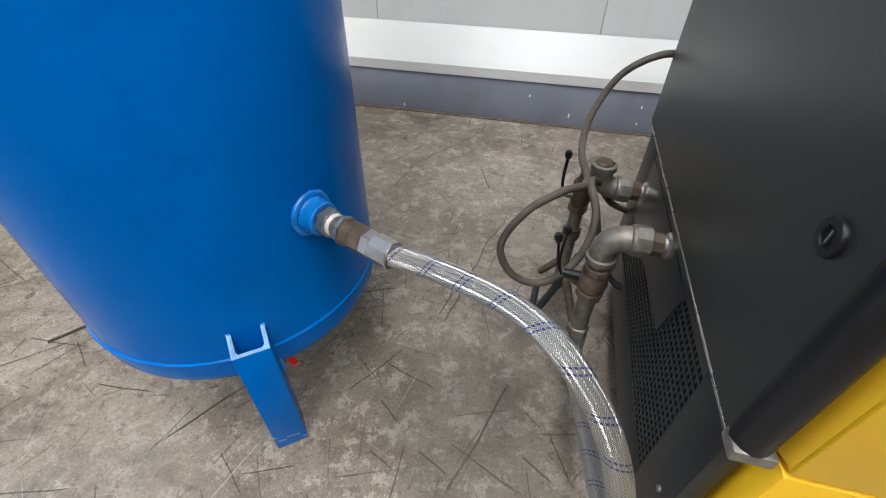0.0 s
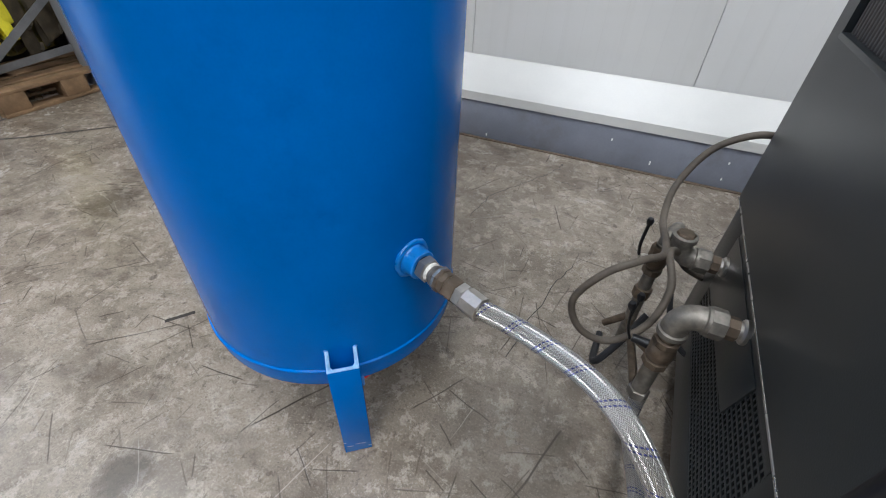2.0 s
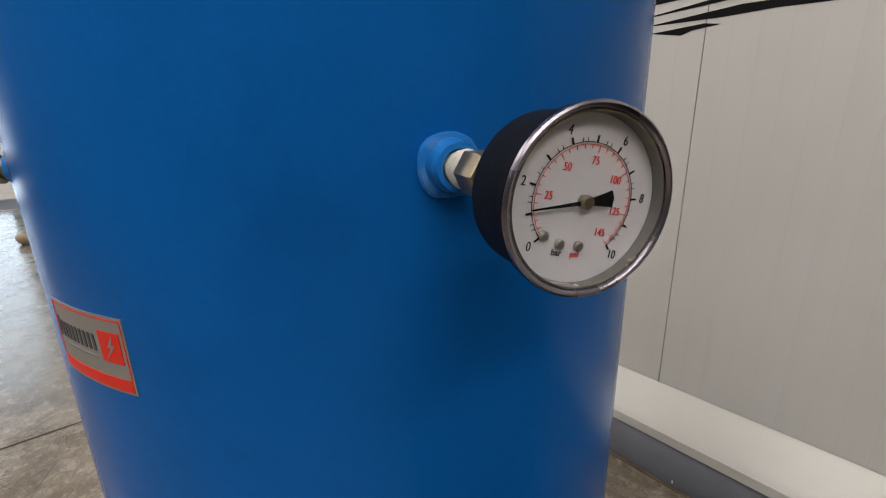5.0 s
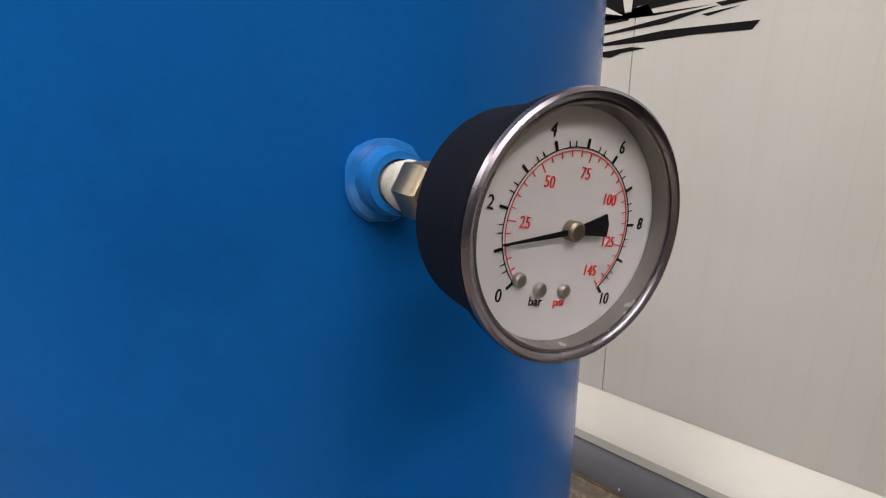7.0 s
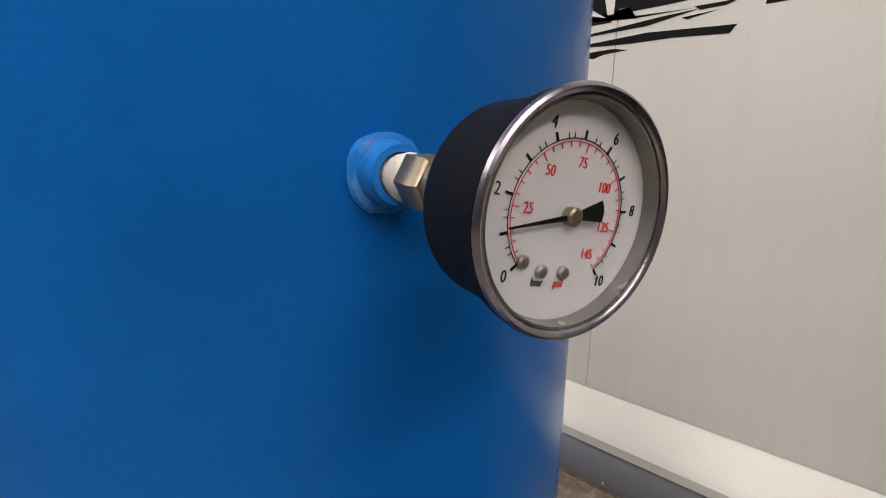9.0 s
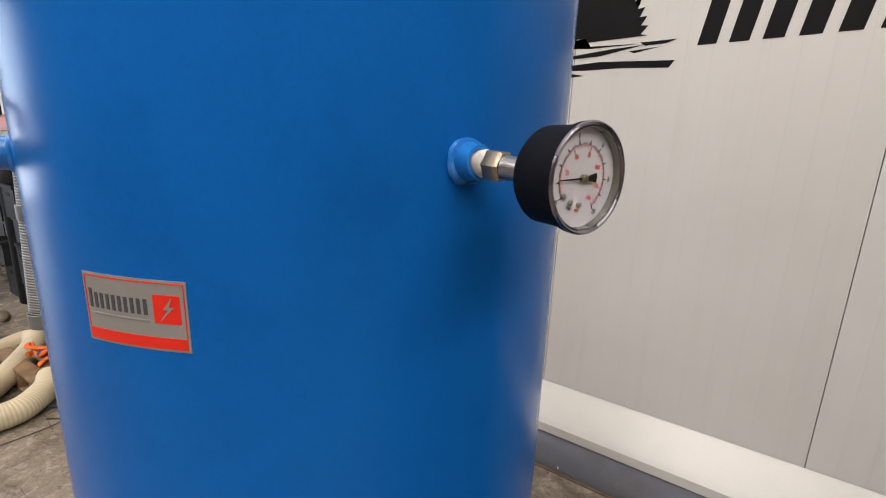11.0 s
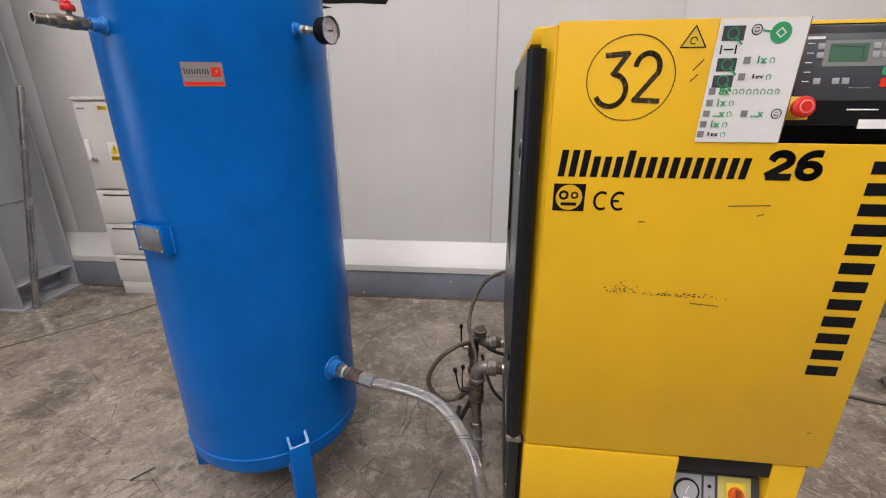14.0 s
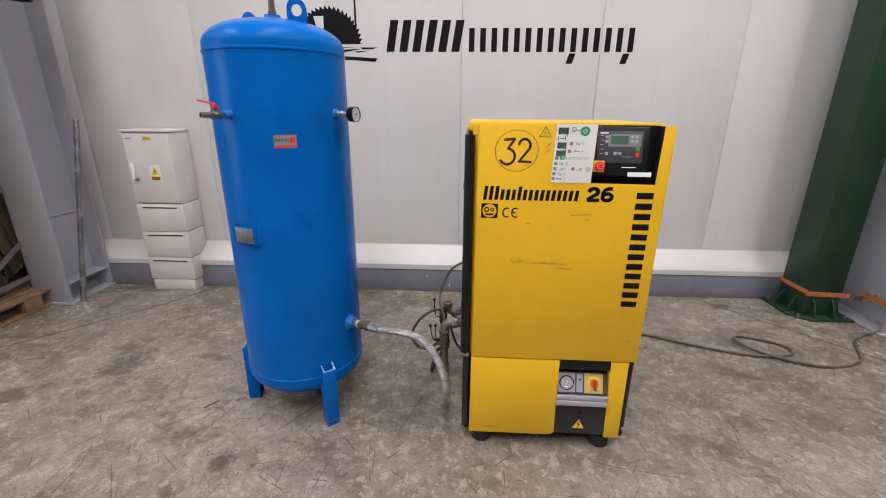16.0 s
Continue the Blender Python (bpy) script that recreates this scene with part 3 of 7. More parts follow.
M_JOINT = surface("dark_joint_filler", (0.034, 0.028, 0.022), 0.8, var=0.3, scale=30)
for pts in (((-2.91, -3.0), (-2.93, -0.2), (-2.93, 0.86), (-3.05, 1.31), (-3.0, 1.67), (-2.98, 2.25)), ((-3.04, 0.877), (-2.70, 1.15), (-2.42, 1.45), (-2.08, 1.84), (-1.833, 2.23))):
    solid("floor_joint", flat_line(pts, 0.015), M_JOINT, "dark filled saw cut in the concrete floor", "floor joint", kind="structure")
solid("floor_joint", flat_line(((2.40, 2.25), (2.456, 2.195), (3.222, 1.265), (4.4, -0.3)), 0.012), M_JOINT, "dark filled saw cut in the concrete floor", "floor joint", kind="structure")


def crack(pts, seed, w=0.003):
    rnd = random.Random(seed)
    out = []
    for a, b in zip(pts, pts[1:]):
        for k in range(7):
            t = k / 7
            out.append((a[0] + (b[0] - a[0]) * t + rnd.uniform(-0.008, 0.008), a[1] + (b[1] - a[1]) * t + rnd.uniform(-0.008, 0.008)))
    return flat_line(out + [pts[-1]], w)


CRACKS = [((-0.36, 1.52), (-0.33, 1.72), (-0.20, 1.92), (-0.10, 2.10), (-0.09, 2.17)), ((-0.10, 1.98), (0.05, 1.96)), ((-1.3, 0.95), (-1.15, 1.1), (-0.98, 1.0)), ((0.0, 0.9), (0.05, 1.25), (0.1, 1.4))]
for i, pts in enumerate(CRACKS):
    solid("floor_crack", crack(pts, i), M_JOINT, "thin crack in the concrete floor", "floor crack", kind="structure")
solid("floor_mark", flat_line(((-0.948, 0.647), (-1.00, 0.580)), 0.013), M_JOINT, "short dark scrape on the concrete floor", "floor mark", kind="structure")

solid("wall_north", box((XW, WY + 0.02, 0.0), (XE, WY + 0.16, TOP)), M_WALLFAR, "white insulated panel wall of the hall", "wall", kind="structure")
wall = bpy.data.objects["wall_north"]
PANEL = 1.088
pm = mesh_of("panel", box((0.0014, 0, 0.36), (PANEL - 0.0014, 0.018, TOP), 0.0016), M_WALL)
for i in range(-13, 9):
    x = 0.375 + i * PANEL
    if x < XW - 0.2 or x + PANEL > XE + 0.3:
        continue
    ob = new("panel", pm)
    ob.parent = wall
    ob.location = (x, WY, 0)
PY = 2.257
solid("baseboard", box((XW, PY, 0.0), (XE, WY + 0.02, 0.214), 0.004), M_SKIRT, "slate grey painted concrete plinth with paint specks", "plinth", kind="structure")
bm = bmesh.new()
prof = [(PY - 0.008, 0.205), (PY - 0.010, 0.250), (PY - 0.004, 0.258), (PY + 0.012, 0.285), (WY - 0.012, 0.378), (WY - 0.0035, 0.392), (WY - 0.0035, 0.36), (PY + 0.01, 0.215)]
ends = [[bm.verts.new((x, y, z)) for y, z in prof] for x in (XW, XE)]
for i in range(len(prof)):
    j = (i + 1) % len(prof)
    bm.faces.new((ends[0][i], ends[0][j], ends[1][j], ends[1][i]))
bm.faces.new(ends[0])
bm.faces.new(ends[1][::-1])
solid("trim", bm, M_FLASH, "white sloped metal flashing over the plinth", "flashing", kind="structure")
solid("floor_dirt_line", box((XW, PY - 0.018, 0.0), (XE, PY, 0.006), 0.002), surface("brown_sealant", (0.12, 0.085, 0.06), 0.8, var=0.3, scale=12), "brown sealant bead along the plinth foot", "sealant", kind="structure")
rnd = random.Random(4)
for i in range(9):
    x, z = rnd.choice((0.301, -0.543, 0.1, -0.2, 0.62, 0.9, 1.7, 2.1, -1.4)), rnd.uniform(0.02, 0.16)
    if i == 0:
        x, z = 0.301, 0.061
    if i == 1:
        x, z = -0.543, 0.025
    solid("paint_speck", lathe([(0.0, -0.001), (0.006, 0.0), (0.0, 0.001)], pose(x, PY - 0.001, z, 90, 0, 0) @ Matrix.Diagonal((0.7, 1.2, 1, 1)), 7), M_WHITE, "white paint speck on the plinth", "paint speck")

# unseen south and east walls, roof and roof lights, added; west wall, open gate
solid("wall_south", box((XW, YS - 0.15, 0), (XE, YS, TOP)), M_WALLDARK, "unseen wall behind the walk, added dark to keep bounce light low", "wall", kind="structure")
solid("wall_east", box((XE, YS, 0), (XE + 0.15, WY + 0.16, TOP)), M_WALLDARK, "unseen east wall, added dark to keep bounce light low", "wall", kind="structure")
bm = bmesh.new()
GY0, GY1, GZ = -5.6, -0.35, 4.6
quad_box(bm, (XW - 0.15, YS, 0), (XW, GY0, TOP))
quad_box(bm, (XW - 0.15, GY1, 0), (XW, WY + 0.16, TOP))
quad_box(bm, (XW - 0.15, GY0, GZ), (XW, GY1, TOP))
solid("wall_west", bm, M_WALLFAR, "pale grey cladding wall with the open gate", "wall", kind="structure")
gate = thing("door_1", "grey steel frame of the open hall gate", "gate frame", kind="structure")
part("jamb", box((XW, GY1, 0), (XW + 0.12, GY1 + 0.22, GZ), 0.01), M_COLUMN, gate)
part("jamb", box((XW, GY0 - 0.22, 0), (XW + 0.12, GY0, GZ), 0.01), M_COLUMN, gate)
part("lintel", box((XW, GY0 - 0.22, GZ), (XW + 0.12, GY1 + 0.22, GZ + 0.25), 0.01), M_COLUMN, gate)
bm = bmesh.new()
xs = [XW]
for sx_, _ in ROOF_FILLS:
    xs += [sx_ - 0.6, sx_ + 0.6]
xs.append(XE)
for i in range(0, len(xs), 2):
    quad_box(bm, (xs[i], YS, TOP), (xs[i + 1], WY + 0.16, TOP + 0.1))
for sx_, sy_ in ROOF_FILLS:
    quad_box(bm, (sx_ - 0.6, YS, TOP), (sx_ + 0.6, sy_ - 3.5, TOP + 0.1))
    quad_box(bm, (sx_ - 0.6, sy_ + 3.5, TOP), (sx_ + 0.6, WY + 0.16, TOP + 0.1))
solid("ceiling", bm, M_CEIL, "unseen roof lining that closes the hall, grey to limit bounce", "ceiling", kind="structure")
# glowing panes close the openings of the added, unseen roof lights
for i, (sx_, sy_) in enumerate(ROOF_FILLS):
    solid("window_%d" % (i + 1), box((sx_ - 0.6, sy_ - 3.5, TOP + 0.03), (sx_ + 0.6, sy_ + 3.5, TOP + 0.06)), M_FILLPANE, "glowing pane added in the unseen roof as fill light", "roof light", kind="structure")


def i_column(x, y0, y1, w, label):
    """A steel frame column: two flanges and a web, with stiffeners."""
    c = thing("steel_column", label, "column", pose(x, y0, 0), kind="structure")
    d = y1 - y0
    part("flange", box((-w / 2, 0, 0), (w / 2, 0.018, 6.55), 0.003), M_COLUMN, c)
    part("flange", box((-w / 2, d - 0.018, 0), (w / 2, d, 6.55), 0.003), M_COLUMN, c)
    part("web", box((-0.006, 0.018, 0), (0.006, d - 0.018, 6.55)), M_COLUMN, c)
    part("stiffener", box((0.006, 0.018, 0.70), (0.014, d - 0.018, 0.708), 0.002), M_COLUMN, c)
    part("stiffener", box((0.006, 0.018, 0.16), (w / 2 - 0.01, d - 0.018, 0.175), 0.002), M_COLUMN, c)
    part("base_plate", box((-w / 2 - 0.02, -0.02, 0), (w / 2 + 0.02, d, 0.014), 0.003), M_COLUMN, c)
    return c


i_column(-2.99, 1.80, 2.25, 0.31, "light grey painted steel frame column at the panel wall")
i_column(3.66, 1.62, 2.25, 0.31, "light grey painted steel frame column beside the green one")

# green crane column on its plate
g = thing("crane_column", "dark green steel box column on a bolted base plate", "column", pose(3.26, 2.03, 0))
part("base_plate", plate([(-0.22, -0.10), (-0.10, -0.22), (0.22, -0.22), (0.22, 0.20), (-0.22, 0.20)], 0.0, 0.02, 0.003), M_GREENCOL, g, m=pose(0, 0, 0, -90, 0, 0) @ Matrix.Diagonal((1, -1, 1, 1)))
part("shaft", box((-0.14, -0.14, 0.02), (0.14, 0.14, 5.9), 0.018), M_GREENCOL, g)
for a in range(4):
    for s in (-0.07, 0.07):
        part("gusset", plate([(0.138, 0.0), (0.215, 0.0), (0.20, 0.03), (0.16, 0.12), (0.138, 0.14)], s - 0.006, s + 0.006), M_GREENCOL, g, m=pose(0, 0, 0.02, 0, 0, 90 * a))
for a in range(4):
    part("bolt", lathe([(0.012, 0), (0.012, 0.014), (0.007, 0.014), (0.007, 0.03)], None, 6), M_STEEL, g, m=pose(0.18 * (1 if a in (0, 3) else -1), 0.18 * (1 if a < 2 else -1) * 0.95, 0.02))
belt = thing("ratchet_strap", "orange ratchet strap round the green column", "strap", pose(3.26, 2.03, 0))
bm = bmesh.new()
for lo, hi in (((-0.147, -0.147, 0.20), (-0.141, 0.147, 0.235)), ((-0.147, -0.147, 0.185), (0.9, -0.141, 0.22)), ((-0.147, 0.141, 0.20), (0.147, 0.147, 0.235))):
    quad_box(bm, lo, hi)
part("webbing", bm, M_STRAP, belt, m=pose(0, 0, 0, 0, 1.5, 0))
part("webbing", box((0.235, -0.424, 0.225), (0.57, -0.4125, 0.262)), M_STRAP, belt)
part("webbing", box((0.228, -0.424, 0.225), (0.234, -0.20, 0.262)), M_STRAP, belt)
part("buckle", box((0.19, -0.175, 0.17), (0.27, -0.147, 0.215), 0.005), M_STEEL, belt)

# leaning tube
pole = solid("leaning_tube", sweep([(-2.785, 1.850, 0.0), (-2.775, 2.205, 1.465)], 0.021, 16), M_POLE, "dull grey steel tube leaning against the column", "tube")

# ---- electrical cabinet ----
cab = thing("electrical_cabinet", "pale grey polyester cable cabinet on its pedestal", "cabinet", pose(-2.375, 2.14, 0))
CW, CD = 0.405, 0.25
part("body", box((0, 0.012, 0.79), (CW, CD, 1.375), 0.006), M_CABINET, cab)
part("roof_cap", box((-0.008, -0.006, 1.375), (CW + 0.008, CD, 1.398), 0.008), M_CABINET, cab)
door = part("door", box((0.01, 0, 0.80), (CW - 0.01, 0.014, 1.368), 0.004), M_CABINET, cab)
part("handle", box((0.035, -0.022, 0.995), (0.062, 0.0, 1.13), 0.008), M_WHITE, door, "white swivel handle")
part("lock", lathe([(0.010, 0), (0.010, 0.03)], pose(0.075, 0.0, 1.0, 90, 0, 0), 14), M_POLE, door, "grey metal lock")
part("label_plate", box((0.175, -0.0015, 1.315), (0.245, 0.001, 1.343)), M_YELPLATE, door, "yellow name label")
letters("inscription", "ZK-1", 0.026, M_BLKPRINT, door, pose(0.21, -0.0022, 1.329, 90, 0, 0))
part("warning_sign", box((0.185, -0.0015, 0.985), (0.275, 0.001, 1.115)), M_WHITE, door, "warning sign")
bm = bmesh.new()
f = bm.faces.new([bm.verts.new((x, -0.0024, z)) for x, z in ((0.192, 1.035), (0.268, 1.035), (0.23, 1.103))])
part("triangle", bm, M_YELPLATE, door, "yellow triangle")
part("text_plate", box((0.19, -0.0024, 0.99), (0.27, -0.001, 1.025)), M_YELPLATE, door, "yellow text field")
part("bolt_mark", strip(bmesh.new(), [(0.236, 1.083), (0.222, 1.066), (0.236, 1.062), (0.226, 1.043)], 0.004, -0.0032), M_BLKPRINT, door, "black flash mark")
for tz, tx in ((1.012, 0.265), (1.004, 0.262), (0.996, 0.258)):
    part("text_bar", bars([(0.195, tz, tx, tz + 0.004)], -0.0032), M_BLKPRINT, door)
part("maker_bar", bars([(0.03, 1.322, 0.085, 1.332)], -0.0015, 0.002), M_GREYPRINT, door)
for k, (z0, z1) in enumerate(((0.545, 0.785), (0.31, 0.54), (0.10, 0.305), (0.0, 0.095))):
    x0 = 0.012 * (k > 2)
    c = part("pedestal_cover", box((x0, 0.004, z0), (CW - x0, CD, z1), 0.005), M_CABINET, cab)
    if k < 3:
        # slot drawn as a dark strip for its inner shade
        part("vent_slot", box((0.05, 0.0, z1 - 0.035), (CW - 0.05, 0.006, z1 - 0.027)), M_DARKHOLE, c, "dark vent slot")

# ---- pressure vessel ----
TX, TY, TR = -0.455, 0.756, 0.30
tank = thing("air_receiver", "blue painted upright steel air receiver tank on three legs", "air tank", pose(TX, TY, 0))
prof = [(0.0, 0.135)]
for i in range(1, 15):
    a = math.pi / 2 * i / 14
    prof.append((TR * math.sin(a) ** 0.86, 0.250 - 0.115 * math.cos(a) ** 1.0))
part("bottom_head", lathe(prof + [(TR + 0.001, 0.276)], None, 96, caps=False), M_BLUE, tank)
part("shell", lathe([(TR, 0.276), (TR, 0.6), (TR, 1.0), (TR, 1.4), (TR, 1.792)], None, 128, caps=False), M_BLUE, tank)
part("top_head", lathe([(TR + 0.001, 1.792), (TR + 0.0005, 1.80)] + [(r, 2.07 - z) for r, z in reversed(prof)], None, 96, caps=False), M_BLUE, tank)
for z in (0.279, 1.794):
    part("weld_seam", lathe([(TR - 0.002, z - 0.009), (TR + 0.0026, z - 0.006), (TR + 0.0042, z - 0.002), (TR + 0.0036, z + 0.003), (TR - 0.002, z + 0.007)], None, 96, caps=False), M_BLUE, tank)


def at_tank(az, z, r=TR):
    a = radians(az)
    return Matrix.Translation((r * math.cos(a), r * math.sin(a), z)) @ Euler((0, radians(90), a)).to_matrix().to_4x4()


for az in (-51.7, 68.3, 188.3):
    leg = [(-0.0315, 0.0), (0.0315, 0.0), (0.0315, -0.062), (0.0245, -0.062), (0.0238, -0.012), (0.0195, -0.0072), (-0.0195, -0.0072), (-0.0238, -0.012), (-0.0245, -0.062), (-0.0315, -0.062)]
    bm = bmesh.new()
    f = bm.faces.new([bm.verts.new((x, y, 0.0)) for x, y in leg])
    r = bmesh.ops.extrude_face_region(bm, geom=[f])
    bmesh.ops.translate(bm, verts=[q for q in r["geom"] if isinstance(q, bmesh.types.BMVert)], vec=(0, 0, 0.324))
    bmesh.ops.recalc_face_normals(bm, faces=bm.faces)
    bmesh.ops.bevel(bm, geom=[e for e in bm.edges if e.calc_face_angle(0) > 0.5], offset=0.0018, segments=2, affect="EDGES", profile=0.5)
    for q in bm.verts:
        if q.co.z > 0.3:
            q.co.z += 0.60 * max(0.0, -q.co.y - 0.0085)
    a = radians(az)
    mm = Matrix.Translation((0.338 * math.cos(a), 0.338 * math.sin(a), 0)) @ pose(0, 0, 0, 0, 0, az - 90)
    lg = part("leg", bm, M_BLUE, tank, m=mm)
    bm = bmesh.new()
    f = bm.faces.new([bm.verts.new((x * 0.985, y, 0.3238)) for x, y in leg])
    r = bmesh.ops.extrude_face_region(bm, geom=[f])
    bmesh.ops.translate(bm, verts=[q for q in r["geom"] if isinstance(q, bmesh.types.BMVert)], vec=(0, 0, 0.0012))
    for q in bm.verts:
        q.co.z += 0.60 * max(0.0, -q.co.y - 0.0085)
    part("cut_edge", bm, M_PALEBLUE, lg, "pale scuffed cut edge")
    for q0, q1, z_ in ((-0.020, 0.006, 0.030), (0.010, 0.024, 0.026), (0.026, 0.0305, 0.045), (-0.0305, -0.024, 0.012)):
        part("paint_chip", strip(bmesh.new(), [(q0, z_), (q1, z_ + 0.003)], 0.0018, 0.0002, -0.0006), M_PALEBLUE, lg)
    for sx in (-0.0285, 0.0285):
        part("weld_bead", lathe([(0, -0.006), (0.006, -0.003), (0.007, 0.002), (0.0, 0.008)], pose(sx, -0.044, 0.343), 9), M_BLUE_FRESH, lg)
    part("weld_bead", sweep([(-0.033, -0.045, 0.20), (-0.033, -0.045, 0.32)], 0.004, 6), M_BLUE_FRESH, lg)
    part("weld_bead", sweep([(0.033, -0.045, 0.20), (0.033, -0.045, 0.32)], 0.004, 6), M_BLUE_FRESH, lg)


def collar(az, z, r, h, name="socket"):
    return part(name, lathe([(r * 1.22, -0.006), (r * 1.16, 0.003), (r * 1.03, 0.008), (r, 0.012), (r, h - 0.002), (r * 0.95, h), (r * 0.72, h), (r * 0.72, h - 0.01)], at_tank(az, z), 28), M_BLUE_FRESH, tank, "brush-painted blue socket")


collar(-21.0, 0.518, 0.0285, 0.032)
collar(-21.0, 1.55, 0.0132, 0.018)
collar(-110.6, 1.541, 0.0150, 0.030)


def weld(az, z, r, thick, seed):
    """A lumpy fillet weld round a socket."""
    rn = random.Random(seed)
    n = 26
    jit = [rn.uniform(0.82, 1.2) for _ in range(n)]
    ring = [(r * (1 + 0.10 * (jit[i % n] - 1)) * math.cos(2 * math.pi * i / n), r * (1 + 0.10 * (jit[(i * 5) % n] - 1)) * math.sin(2 * math.pi * i / n), 0.002) for i in range(n + 1)]
    part("weld_bead", sweep(ring, lambda f: thick * jit[int(f * n) % n], 8, 0.8, caps=False), M_BLUE_FRESH, tank, "lumpy painted weld", m=at_tank(az, z))


weld(-21.0, 0.518, 0.034, 0.0060, 3)
weld(-21.0, 1.55, 0.0145, 0.0040, 4)
weld(-110.6, 1.541, 0.0165, 0.0038, 5)
# lifting lugs, top socket
for x in (-0.152, 0.152):
    bm = bmesh.new()
    ring = []
    n = 20
    for i in range(n + 1):
        a = math.pi * i / n
        ring.append((0.040 * math.cos(a), 0.045 + 0.040 * math.sin(a)))
    outer = [(0.040, -0.04)] + ring + [(-0.040, -0.04)]
    inner = [(0.021 * math.cos(2 * math.pi * i / 16), 0.045 + 0.021 * math.sin(2 * math.pi * i / 16)) for i in range(16)]
    vo = [bm.verts.new((px, 0, pz)) for px, pz in outer]
    vi = [bm.verts.new((px, 0, pz)) for px, pz in inner]
    eo = [bm.edges.new((vo[i], vo[(i + 1) % len(vo)])) for i in range(len(vo))]
    ei = [bm.edges.new((vi[i], vi[(i + 1) % len(vi)])) for i in range(len(vi))]
    bmesh.ops.triangle_fill(bm, use_beauty=True, edges=eo + ei)
    r = bmesh.ops.extrude_face_region(bm, geom=list(bm.faces))
    bmesh.ops.translate(bm, verts=[q for q in r["geom"] if isinstance(q, bmesh.types.BMVert)], vec=(0, 0.012, 0))
    part("lifting_lug", bm, M_BLUE, tank, m=pose(x * 0.98, -0.006 + (-0.105 if x > 0 else 0.085), 1.905, 0, 0, 15 if x > 0 else -20) @ Matrix.Diagonal((1, 1, 1.12 if x > 0 else 0.95, 1)))
part("top_socket", lathe([(0.052, -0.01), (0.050, 0.004), (0.036, 0.012), (0.034, 0.022), (0.02, 0.022)], pose(0, 0, 1.934), 28), M_BLUE, tank)
# data plate bracket
br = part("plate_bracket", box((-0.056, -0.020, -0.039), (0.056, -0.015, 0.039), 0.0015), M_BLUE, tank, m=at_tank(-109.2, 1.031) @ Matrix(((0, 0, -1, 0), (1, 0, 0, 0), (0, -1, 0, 0), (0, 0, 0, 1))))
for s_ in (-1, 1):
    part("bracket_side", box((s_ * 0.0565 - 0.0022, -0.0205, -0.041), (s_ * 0.0565 + 0.0022, 0.012, 0.041), 0.001), M_BLUE, br)
    part("weld_bead", sweep([(s_ * 0.0585, 0.004, -0.038 + 0.0095 * k) for k in range(9)], lambda f: 0.0032 + 0.0008 * math.sin(40 * f), 7), M_BLUE_FRESH, br)
part("data_plate", box((-0.049, -0.0216, -0.033), (0.049, -0.020, 0.034), 0.0004), surface("dull_grey_plate", (0.20, 0.195, 0.19), 0.45, 0.6, var=0.2, scale=40), br, "dull grey metal data plate")
for sx in (-0.045, 0.045):
    for sz in (-0.029, 0.030):
        part("rivet", lathe([(0.003, 0), (0.0025, 0.0012), (0, 0.0018)], pose(sx, -0.0216, sz, 90, 0, 0), 8), M_NICKEL, br)

# sticker on the shell
st = thing("tank_sticker", "silver and red maker's sticker on the blue tank", "sticker", pose(TX, TY, 0))


def curved(az0, az1, z0, z1, r, n=10):
    bm = bmesh.new()
    cols = [[bm.verts.new((r * math.cos(radians(a)), r * math.sin(radians(a)), z)) for z in (z0, z1)] for a in [az0 + (az1 - az0) * i / n for i in range(n + 1)]]
    back = [[bm.verts.new((v.co.x * (TR - 0.001) / r, v.co.y * (TR - 0.001) / r, v.co.z)) for v in c] for c in cols]
    for i in range(n):
        bm.faces.new((cols[i][0], cols[i + 1][0], cols[i + 1][1], cols[i][1]))
        bm.faces.new((cols[i][1], cols[i + 1][1], back[i + 1][1], back[i][1]))
        bm.faces.new((cols[i][0], back[i][0], back[i + 1][0], cols[i + 1][0]))
    bm.faces.new((cols[0][0], cols[0][1], back[0][1], back[0][0]))
    bm.faces.new((cols[n][0], back[n][0], back[n][1], cols[n][1]))
    return bm


SA, SB, SZ0, SZ1 = -76.6, -59.5, 1.4097, 1.4628


def on_sticker(name, fx0, fx1, fz0, fz1, material, lift, label=""):
    return part(name, curved(SA + (SB - SA) * fx0, SA + (SB - SA) * fx1, SZ0 + (SZ1 - SZ0) * fz0, SZ0 + (SZ1 - SZ0) * fz1, TR + lift), material, st, label)


on_sticker("backing", 0, 1, 0, 1, M_SILVER, 0.0006, "silver foil")
for q in ((0.018, 0.982, 0.950, 0.966), (0.018, 0.027, 0.2, 0.95), (0.973, 0.982, 0.2, 0.95)):
    on_sticker("border", *q, M_REDPRINT, 0.0009, "thin red border")
on_sticker("red_band", 0.022, 0.978, 0.035, 0.195, M_REDPRINT, 0.0010, "red band")
on_sticker("red_mark", 0.71, 0.94, 0.40, 0.80, M_REDPRINT, 0.0010, "red square mark")
bm = bmesh.new()
fl = [(0.88, 0.78), (0.80, 0.60), (0.84, 0.60), (0.76, 0.42), (0.89, 0.64), (0.85, 0.64)]


def stick_pt(fx, fz, r):
    a = radians(SA + (SB - SA) * fx)
    return (r * math.cos(a), r * math.sin(a), SZ0 + (SZ1 - SZ0) * fz)


